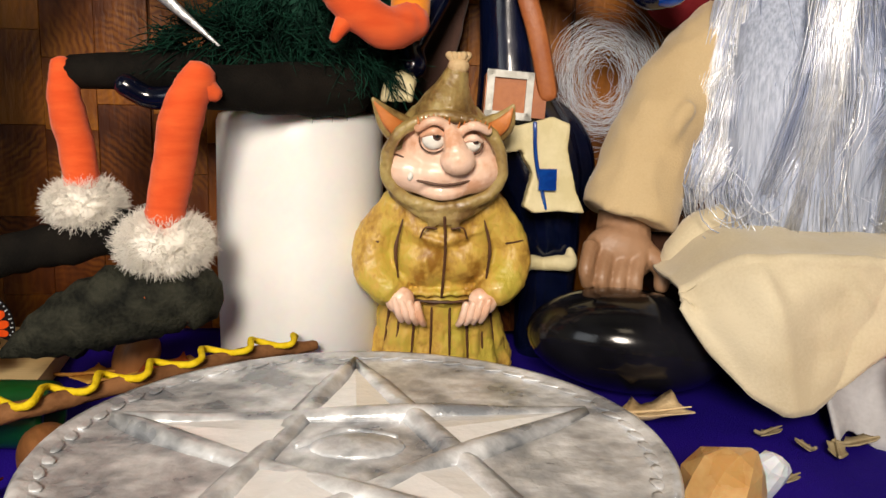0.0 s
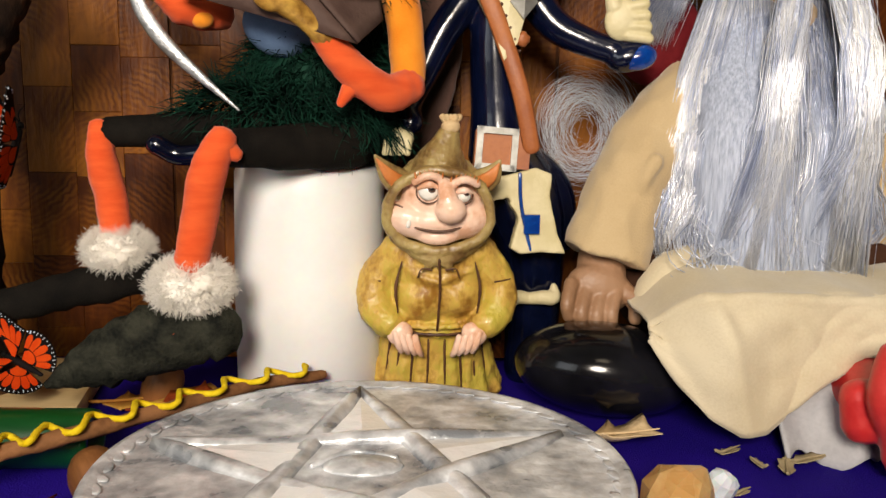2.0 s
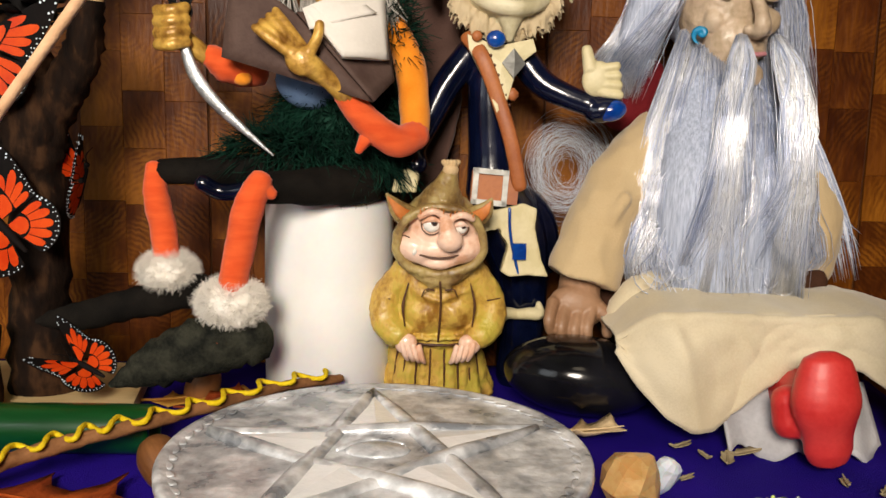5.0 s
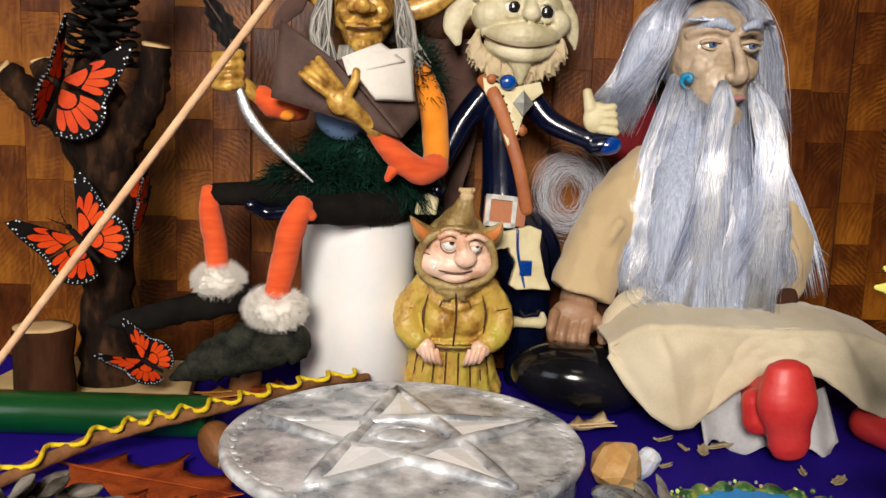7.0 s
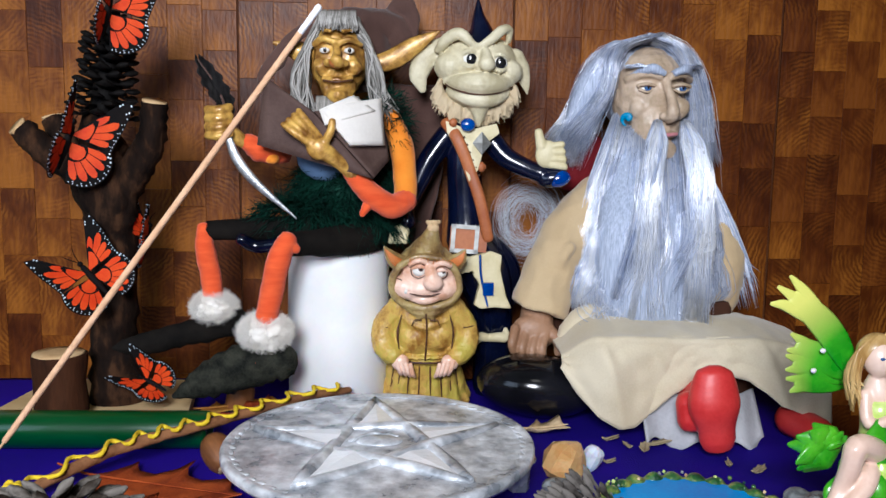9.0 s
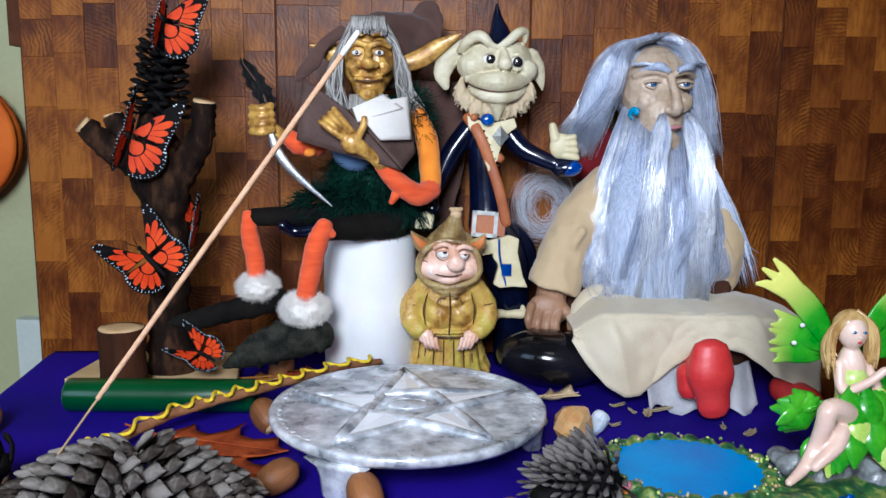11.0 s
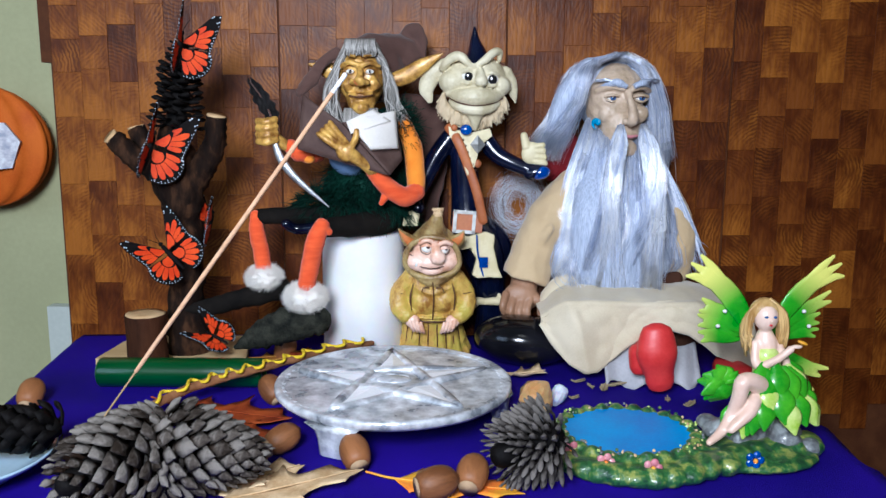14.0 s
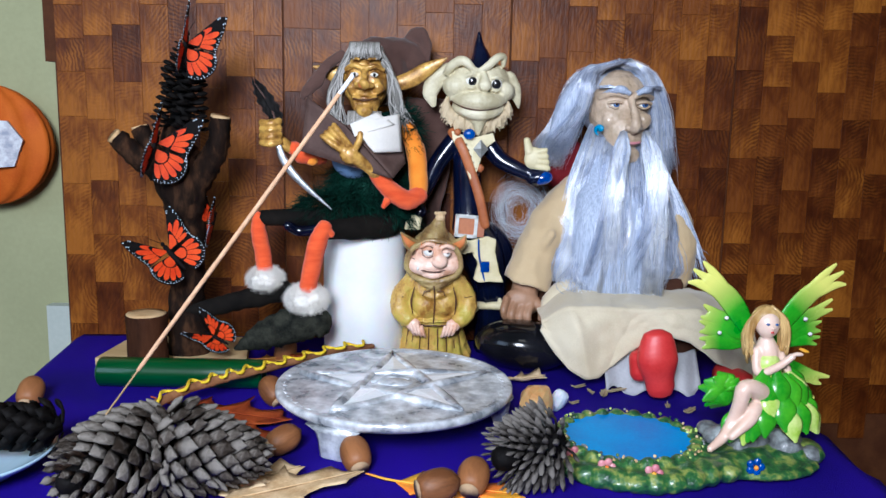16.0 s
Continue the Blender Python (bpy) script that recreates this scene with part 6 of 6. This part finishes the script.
    # arms
    b.tube([(0.082, Y - 0.002, 0.208), (0.0905, Y - 0.008, 0.188), (0.0935, Y - 0.014, 0.165), (0.094, Y - 0.02, 0.153)], [0.0072, 0.0085, 0.0082, 0.0078], "sleeve_orange", 14, 24, rough=0.05)
    b.tube([(0.0945, Y - 0.022, 0.151), (0.084, Y - 0.032, 0.1475), (0.07, Y - 0.038, 0.157), (0.0585, Y - 0.042, 0.1705)], [0.0078, 0.0082, 0.0076, 0.0062], "stocking", 14, 26, rough=0.1)
    b.tube([(0.07, Y - 0.038, 0.15), (0.0655, Y - 0.04, 0.1425)], [0.0042, 0.002], "stocking", 8)
    b.tube([(0.01, Y - 0.012, 0.1815), (-0.003, Y - 0.02, 0.183), (-0.012, Y - 0.024, 0.189)], [0.0075, 0.0082, 0.006], "stocking", 14, 14, rough=0.15)
    b.ball((0.004, Y - 0.0215, 0.178), (0.005, 0.004, 0.004), "sleeve_orange")
    # gold palms and forearms
    g = Build("gold_skin")
    g.tube([(0.0605, Y - 0.043, 0.1685), (0.051, Y - 0.048, 0.177), (0.0425, Y - 0.052, 0.1835)], [0.005, 0.0046, 0.006], "gold_skin", 12)
    g.ball((0.0385, Y - 0.054, 0.1855), (0.0085, 0.0048, 0.0072), "gold_skin", (0, 35, 0))
    for k in range(4):
        g.tube([(0.034 + 0.0016 * k, Y - 0.055 + 0.0012 * k, 0.1885 + 0.0012 * k), (0.0235 + 0.0022 * k, Y - 0.057 + 0.002 * k, 0.1955 + 0.0026 * k), (0.0165 + 0.003 * k, Y - 0.055 + 0.0022 * k, 0.2005 + 0.003 * k)], [0.0029, 0.0027, 0.002], "gold_skin", 9)
    g.tube([(0.043, Y - 0.0545, 0.19), (0.0465, Y - 0.056, 0.1965), (0.0475, Y - 0.055, 0.203)], [0.003, 0.0028, 0.0024], "gold_skin", 9)
    b.fused(g, "gold_skin", 0.0008, 2)
    g = Build("gold_skin")
    g.tube([(-0.012, Y - 0.024, 0.1875), (-0.0255, Y - 0.03, 0.197)], [0.0045, 0.006], "gold_skin", 10)
    g.ball((-0.0285, Y - 0.032, 0.2015), (0.0085, 0.0068, 0.0115), "gold_skin", (0, 10, 0))
    for k in range(4):
        g.tube([(-0.0355, Y - 0.033, 0.193 + 0.0055 * k), (-0.0275, Y - 0.04, 0.1925 + 0.0055 * k), (-0.0205, Y - 0.036, 0.1945 + 0.0055 * k)], 0.0031, "gold_skin", 9)
    b.fused(g, "gold_skin", 0.0008, 2)
    # head
    hz = 0.244
    f = Build("gold_skin")
    f.ball((0.0475, Y + 0.002, hz + 0.004), (0.0205, 0.02, 0.0285), "gold_skin")
    f.ball((0.0475, Y - 0.008, hz - 0.016), (0.0125, 0.011, 0.0145), "gold_skin")
    for s in (-1, 1):
        f.ball((0.0475 + s * 0.0105, Y - 0.0125, hz - 0.004), (0.006, 0.006, 0.0065), "gold_skin")
        f.tube([(0.0475 + s * 0.002, Y - 0.0205, hz + 0.0115), (0.0475 + s * 0.009, Y - 0.019, hz + 0.0135), (0.0475 + s * 0.0155, Y - 0.013, hz + 0.0105)], 0.0022, "gold_skin", 8)
        f.tube([(0.0475 + s * 0.004, Y - 0.0205, hz + 0.019), (0.0475 + s * 0.01, Y - 0.0165, hz + 0.0195)], 0.0014, "gold_skin", 6)
        f.ball((0.0475 + s * 0.005, Y - 0.0225, hz - 0.0025), (0.0036, 0.0036, 0.0028), "gold_skin")
    f.tube([(0.0475, Y - 0.02, hz + 0.011), (0.0478, Y - 0.0245, hz + 0.002), (0.0478, Y - 0.0265, hz - 0.002)], [0.0026, 0.0034, 0.0052], "gold_skin", 10)
    f.tube([(0.0385, Y - 0.0165, hz - 0.0125), (0.0478, Y - 0.0205, hz - 0.0135), (0.057, Y - 0.0165, hz - 0.0122)], 0.0022, "gold_skin", 8)
    f.ball((0.0478, Y - 0.0165, hz - 0.0235), (0.007, 0.006, 0.0055), "gold_skin")
    b.fused(f, "gold_skin", 0.0009, 1, 0.0009, 150)
    b.ball((0.0478, Y - 0.0262, hz - 0.0018), (0.0052, 0.0046, 0.0042), "nose_red", seg=14, ring=8)
    b.tube([(0.0385, Y - 0.019, hz - 0.0135), (0.0478, Y - 0.0232, hz - 0.0148), (0.0575, Y - 0.019, hz - 0.013)], 0.0007, "paint_dark", 6)
    for s in (-1, 1):
        b.ball((0.0475 + s * 0.0082, Y - 0.0186, hz + 0.0062), (0.0036, 0.002, 0.002), "eye_white", seg=12, ring=7)
        b.ball((0.0478 + s * 0.0082, Y - 0.0203, hz + 0.0062), (0.0013, 0.0007, 0.0015), "eye_dark", seg=8, ring=5)
    # ears
    b.tube([(0.066, Y + 0.004, hz - 0.002), (0.084, Y + 0.004, hz + 0.003), (0.1, Y + 0.002, hz + 0.013), (0.116, Y, hz + 0.022)], [0.005, 0.0072, 0.0058, 0.001], "gold_skin", 12, flat=0.4)
    b.tube([(0.03, Y + 0.006, hz + 0.004), (0.018, Y + 0.006, hz + 0.008), (0.002, Y + 0.005, hz + 0.013)], [0.006, 0.007, 0.001], "gold_skin", 12, flat=0.4)
    # hair
    for i in range(330):
        s = -1 if rng.random() < 0.45 else 1
        u = U(0, 1)
        top = Vector((0.0475 + s * U(0.004, 0.014), Y - 0.01 + 0.02 * u, hz + 0.027 + U(-.003, .004)))
        b.strand([top, (0.0475 + s * U(0.018, 0.024), Y - 0.012 + 0.02 * u, hz + 0.008), (0.0475 + s * U(0.02, 0.032), Y - 0.012 + 0.02 * u, hz - 0.016), (0.0475 + s * U(0.018, 0.038) + 0.004, Y - 0.012 + 0.016 * u, hz - U(0.03, 0.052))], 0.0008, "grey_hair", 10, 4, 0.4)
    for i in range(110):
        x = U(-0.0125, 0.0125)
        b.strand([(0.0475 + x, Y - 0.012, hz + 0.033), (0.0475 + x, Y - 0.0185 + abs(x) * 0.2, hz + 0.0285), (0.0475 + x + U(-.002, .002), Y - 0.021 + abs(x) * 0.3, hz + 0.02 + U(-.002, .003))], 0.0008, "grey_hair", 7, 4, 0.5)
    for i in range(130):
        x = U(-0.014, 0.014)
        b.strand([(0.0475 + x, Y - 0.014, hz - 0.024), (0.0475 + x, Y - 0.02, hz - 0.033), (0.0475 + x * 1.1, Y - 0.021, hz - 0.046)], 0.0008, "grey_hair", 6, 4, 0.4)
    # brown felt hat with a long tail
    hat = Build("hat_felt")
    hat.ball((0.0545, Y + 0.022, hz + 0.008), (0.03, 0.017, 0.03), "hat_felt", (0, 20, 0))
    hat.tube([(0.055, Y + 0.02, hz + 0.024), (0.072, Y + 0.024, hz + 0.03), (0.084, Y + 0.024, hz + 0.026), (0.09, Y + 0.022, hz + 0.02)], [0.016, 0.012, 0.01, 0.009], "hat_felt", 16)
    hat.tube([(0.084, Y + 0.026, hz + 0.022), (0.0855, Y + 0.028, hz + 0.042), (0.094, Y + 0.024, hz + 0.04), (0.1, Y + 0.022, hz + 0.02)], [0.01, 0.0065, 0.0075, 0.004], "hat_felt", 16, flat=0.5)
    hat.tube([(0.028, Y - 0.004, hz + 0.022), (0.014, Y - 0.004, hz + 0.012), (0.0, Y - 0.002, hz - 0.004), (-0.006, Y, hz - 0.014)], [0.005, 0.006, 0.006, 0.003], "hat_felt", 14, flat=0.5)
    hat.sheet(lambda u, v: (0.072 + 0.046 * v - 0.014 * u * (1 - v) + 0.004 * math.sin(5 * u), Y + 0.032 + 0.01 * math.sin(3 * v), 0.232 - 0.118 * u), 16, 8, 0.004, "hat_felt")
    b.fused(hat, "hat_felt", 0.0015, 4, 0.0025, 50)
    thing("elf_doll", b, (0.05, 0.5, 0.112), "golden-faced elf doll with orange stockings seated on the candle", "doll")
    # book in the doll's lap
    book = thing("book", None, (0.045, 0.455, 0.2), "open brown-covered book with white pages held by the doll", "book")
    sp0, sp1 = Vector((0.035, 0.452, 0.2085)), Vector((0.073, 0.449, 0.1665))
    ul, ll = Vector((0.003, 0.462, 0.231)), Vector((-0.002, 0.458, 0.187))
    ur, lr = Vector((0.077, 0.472, 0.215)), Vector((0.082, 0.468, 0.178))

    def quad(p, q, r, s, thick, mat, bow=0.0):
        """A bowed sheet with the corners p, q (one edge) and s, r (the other)."""
        def fn(u, v):
            top, low = p.lerp(q, u), s.lerp(r, u)
            return top.lerp(low, v) + Vector((0, -1, 0)) * bow * math.sin(math.pi * u)
        return Build(mat).sheet(fn, 10, 8, thick, mat)
    part("cover", quad(ul, sp0, sp1, ll, 0.0016, "book_cover", 0.002), book)
    part("cover", quad(sp0, ur, lr, sp1, 0.0016, "book_cover", -0.001), book)
    pg = Vector((0, -0.0035, 0))
    part("page_block", quad(sp0 + pg + Vector((0.004, 0, 0.001)), ur + pg * 1.6 + Vector((-0.002, 0, 0.003)), Vector((0.0765, 0.463, 0.1875)), Vector((0.0575, 0.4475, 0.187)), 0.005, "paper", 0.003), book, "white paper pages")
    part("loose_page", quad(sp0 + pg * 2 + Vector((0.004, 0, 0.0015)), Vector((0.06, 0.455, 0.2195)), Vector((0.074, 0.456, 0.21)), sp0.lerp(sp1, 0.2) + pg * 2, 0.0006, "paper", 0.003), book)
    # quill knife
    q = thing("feather_knife", None, (-0.028, 0.465, 0.2), "black feather with a curved silver blade in the doll's fist", "knife")
    fe = Build("feather")

    def vane(side):
        def fn(u, v):
            mid_ = Vector((-0.0215 - 0.0135 * u - 0.006 * u * u, Y - 0.032, 0.204 + 0.037 * u))
            w = 0.0075 * math.sin(math.pi * min(1.0, 0.12 + 0.86 * u)) ** 0.7 * (1 + 0.16 * math.sin(31 * u + side))
            return mid_ + Vector((side * w * v, -0.004 * v * v + 0.002 * math.sin(9 * u), 0.004 * v))
        return fn
    for side in (-1, 1):
        fe.sheet(vane(side), 22, 5, 0.0005, "feather")
    fe.tube([(-0.0205, Y - 0.0325, 0.199), (-0.028, Y - 0.0328, 0.222), (-0.041, Y - 0.0325, 0.2415)], [0.0011, 0.0008, 0.0004], "hat_felt", 7)
    part("feather", fe, q, "black feather with a brown quill")
    part("blade", Build("steel").tube([(-0.0225, Y - 0.036, 0.194), (-0.0165, Y - 0.036, 0.178), (-0.004, Y - 0.036, 0.162), (0.0215, Y - 0.034, 0.139)], [0.0022, 0.0034, 0.003, 0.0005], "steel", 10, 24, flat=0.4), q, "bright curved steel blade")


elf_doll()


# fairy beside a pond
def fairy():
    b = Build("moss")
    base = Build("moss")
    for t in np.linspace(0, 2 * math.pi, 26)[:-1]:
        base.ball((0.2365 + 0.044 * math.cos(t), 0.288 + 0.042 * math.sin(t), 0.0095), (0.0068, 0.0062, 0.0078), "moss", rough=0.15, freq=150)
    for t in np.linspace(3.3, 6.1, 14):
        base.ball((0.2365 + 0.048 * math.cos(t), 0.281 + 0.046 * math.sin(t), 0.0065), (0.01, 0.01, 0.007), "moss", rough=0.2, freq=150)
    for k in range(8):
        u = k / 7
        base.ball((0.264 + 0.088 * u, 0.244 + 0.038 * u, 0.0075), (0.011, 0.014, 0.0075), "moss", rough=0.2, freq=150)
    base.ball((0.237, 0.284, 0.004), (0.05, 0.048, 0.0045), "moss").ball((0.312, 0.272, 0.006), (0.044, 0.03, 0.006), "moss")
    b.fused(base, "moss", 0.0014, 2)
    b.v = [(x, y, max(z, 0.0015)) for x, y, z in b.v]
    pond = [(0.2365 + 0.042 * math.cos(t), 0.288 + 0.041 * math.sin(t)) for t in np.linspace(0, 2 * math.pi, 40, endpoint=False)]
    b.slab([(x, y) for x, y in pond], 0.006, "pond_blue", pose(0, 0, 0.0115))
    rocks = Build("grey_rock")
    for k in range(22):
        rocks.ball((U(0.286, 0.352), U(0.27, 0.302), U(0.008, 0.02)), (U(.006, .011), U(.005, .009), U(.005, .008)), "grey_rock", (0, U(-20, 20), U(0, 90)), rough=0.3, freq=120)
    b.fused(rocks, "grey_rock", 0.0014, 1)
    for x, y, c in ((0.2135, 0.2455, "pink"), (0.24, 0.2375, "pink"), (0.196, 0.263, "pink"), (0.305, 0.2485, "blue_bright")):
        for k in range(5):
            t = 2 * math.pi * k / 5
            b.ball((x + 0.0036 * math.cos(t), y - 0.003, 0.0125 + 0.0034 * math.sin(t)), (0.0026, 0.0014, 0.0026), c, seg=8, ring=5)
        b.ball((x, y - 0.0045, 0.0125), 0.0016, "leaf_gold" if c != "flower_white" else "pink", seg=8, ring=5)
    for k in range(120):
        t = U(0, 6.28)
        x, y = 0.2365 + 0.0445 * math.cos(t), 0.288 + 0.0425 * math.sin(t)
        b.ball((x + U(-.004, .004), y + U(-.004, .004), 0.0162 + U(-.002, .001)), U(0.0006, 0.0013), rng.choice(["moss", "fairy_pale", "grey_rock", "leaf_tan"]), seg=6, ring=4)
    Y = 0.29
    # wings: arched blades with toothed tips
    def blade(p0, p2, w, arch, teeth):
        p0, p2 = Vector(p0), Vector(p2)
        d = p2 - p0
        nrm = Vector((-d.z, 0, d.x)).normalized() * (1 if d.x < 0 else -1) * -1
        mid = p0 + d * 0.5 + nrm * arch
        b.tube([p0, p0 + d * 0.25 + nrm * arch * 0.75, mid, p0 + d * 0.78 + nrm * arch * 0.6], [w * 0.5, w * 0.95, w, w * 0.75], "wing_paint", 12, flat=0.16)
        for k in range(teeth):
            q = (k - (teeth - 1) / 2) * w * 1.1
            b.tube([p0 + d * 0.55 + nrm * (arch + 0.3 * q), p0 + d * 0.8 + nrm * (arch * 0.5 + 0.7 * q), p2 + nrm * q - d * 0.07 * abs(k - (teeth - 1) / 2 - 0.5)], [w * 0.5, w * 0.42, 0.0011], "wing_paint", 10, flat=0.25)
    W = Y + 0.012
    for s, ox, tips in ((-1, 0.317, ((0.2775, 0.124, 0.0072, 3), (0.285, 0.0955, 0.007, 2), (0.2835, 0.085, 0.0062, 2), (0.285, 0.0735, 0.006, 2))),
                        (1, 0.335, ((0.3785, 0.124, 0.0066, 3), (0.3725, 0.1015, 0.0054, 2), (0.3655, 0.0865, 0.0056, 2), (0.364, 0.0765, 0.0045, 2)))):
        for i, (x, z, w, k) in enumerate(tips):
            blade((ox, W + 0.0012 * i, 0.08 - 0.002 * i), (x, W + 0.004 - 0.001 * i, z), w, 0.005 if i == 0 else 0.001, k)
        for k in range(2):
            b.ball((ox + s * (0.017 + 0.004 * k), W - 0.003, 0.092 - 0.01 * k), (0.0016, 0.0012, 0.0013), "flower_white", seg=8, ring=5)
    for x, z, w in ((0.371, 0.049, 0.006), (0.361, 0.035, 0.006), (0.352, 0.041, 0.005)):
        blade((0.335, W, 0.064), (x, W, z), w, -0.002, 2)
    body = Build("fairy_skin")
    body.ball((0.3235, Y, 0.0905), (0.0078, 0.0075, 0.0092), "fairy_skin")
    body.tube([(0.324, Y + 0.002, 0.083), (0.325, Y + 0.002, 0.074), (0.327, Y + 0.002, 0.062)], [0.0034, 0.0075, 0.0075], "fairy_skin", 12)
    body.tube([(0.318, Y, 0.073), (0.3175, Y - 0.006, 0.06), (0.327, Y - 0.012, 0.0655), (0.3355, Y - 0.014, 0.0735)], [0.0033, 0.003, 0.0026, 0.0024], "fairy_skin", 10)
    body.tube([(0.3325, Y, 0.072), (0.3375, Y - 0.004, 0.06), (0.339, Y - 0.004, 0.045), (0.341, Y - 0.006, 0.03)], [0.003, 0.0028, 0.0024, 0.0022], "fairy_skin", 10)
    body.tube([(0.33, Y - 0.002, 0.04), (0.316, Y - 0.014, 0.05), (0.3045, Y - 0.02, 0.054), (0.302, Y - 0.02, 0.044), (0.299, Y - 0.018, 0.032), (0.292, Y - 0.022, 0.022), (0.282, Y - 0.028, 0.0165)], [0.006, 0.0062, 0.0055, 0.0048, 0.004, 0.0034, 0.0022], "fairy_skin", 12)
    body.tube([(0.326, Y - 0.004, 0.036), (0.314, Y - 0.016, 0.04), (0.308, Y - 0.022, 0.034), (0.296, Y - 0.026, 0.024)], [0.0055, 0.0052, 0.0045, 0.0026], "fairy_skin", 12)
    b.fused(body, "fairy_skin", 0.0009, 3)
    b.ball((0.3385, Y - 0.0145, 0.075), (0.0035, 0.0018, 0.0013), "fairy_skin").ball((0.342, Y - 0.0145, 0.0775), (0.0035, 0.002, 0.0012), "leaf_gold", (0, 20, 0))
    for s in (-1, 1):
        b.ball((0.324 + s * 0.0028, Y - 0.0068, 0.092), (0.0013, 0.0007, 0.0008), "eye_blue", seg=8, ring=5)
    b.ball((0.3242, Y - 0.0072, 0.0868), (0.0012, 0.0007, 0.0007), "red_shoe", seg=8, ring=5).ball((0.3242, Y - 0.0078, 0.0895), (0.0009, 0.0012, 0.0012), "fairy_skin", seg=8, ring=5)
    # hair
    hr = Build("blonde")
    hr.ball((0.3235, Y + 0.003, 0.093), (0.0098, 0.0082, 0.0098), "blonde")
    b.fused(hr, "blonde", 0.001, 2)
    for i in range(90):
        s = -1 if i % 2 else 1
        k = U(0.8, 1.25)
        b.strand([(0.3235 + s * 0.002, Y + 0.001, 0.1025), (0.3235 + s * 0.0095 * k, Y - 0.001, 0.094), (0.3235 + s * 0.0115 * k, Y + 0.001 + U(-.003, .003), 0.082), (0.3235 + s * 0.0105 * k, Y + U(-.003, .003), U(0.064, 0.078))], 0.0011, "blonde", 9, 4, 0.5)
    # leafy dress
    for i in range(34):
        a, z = U(-2.6, 0.6), U(0.03, 0.056)
        r = 0.012 + (0.056 - z) * 0.55
        c = Vector((0.326 + r * 0.95 * math.cos(a), Y - 0.002 + r * 0.7 * math.sin(a), z))
        e = c + Vector((0.012 * math.cos(a), 0.008 * math.sin(a), -0.013))
        b.tube([c + Vector((0, 0, 0.006)), (c + e) / 2 + Vector((0, 0, 0.003)), e], [0.003, 0.0075, 0.0014], rng.choice(["fairy_green", "fairy_green", "fairy_green", "fairy_pale"]), 10, flat=0.35)
    b.tube([(0.325, Y, 0.066), (0.327, Y, 0.052), (0.328, Y, 0.036)], [0.0085, 0.0098, 0.016], "fairy_pale", 14)
    for k in range(9):
        t = 0.5 + k * 0.5
        b.tube([(0.306, Y, 0.046), (0.298 + 0.006 * math.cos(t), Y - 0.004, 0.047 + 0.006 * math.sin(t)), (0.294 + 0.011 * math.cos(t), Y - 0.006 + 0.004 * (k % 3), 0.045 + 0.012 * math.sin(t))], [0.003, 0.0065, 0.0015], "fairy_green", 8, flat=0.35)
    thing("fairy_figurine", b, (0.3, 0.255, 0.001), "glazed fairy figurine with green wings seated beside a blue pond", "figurine")


fairy()

# ---- wood blocks of the panel ----
B = random.Random(3)
block_meshes = []
for k in range(8):
    w, h = 0.0261, 0.03 + 0.0055 * k
    rows = []
    for y, i in ((0.0018, 0.0), (0.0002, 0.0), (0.0, 0.0002)):
        rows.append([(sx * (w / 2 - i), y, sz * (h / 2 - i)) for sx, sz in ((-1, -1), (1, -1), (1, 1), (-1, 1))])
    block_meshes.append((h, [Build(tone).rings(rows, tone, smooth=False).mesh("block") for tone in ("block", "block_red_dim")]))
count = 0
for col in range(33):
    board, k = divmod(col, 8)
    x = -0.2455 + 0.2113 * board + 0.0132 + 0.0262 * k
    depth = (0.0, 0.0009, 0.0003, 0.0007, 0.0)[board]
    z = -0.055 - B.uniform(0, 0.05)
    while z < 0.37:
        h, tones = B.choice(block_meshes)
        # share of redder, dimmed blocks grows to the right, as light falls off
        if count < 300:
            ob = new("wood_block", tones[B.random() < (0.12, 0.18, 0.4, 0.66, 0.7)[board]])
            ob.parent = wood_panel
            ob.location = Vector((x, WALL_Y - depth - B.uniform(0, 0.0004), z + h / 2)) - wood_panel.location
            count += 1
        z += h + 0.0001
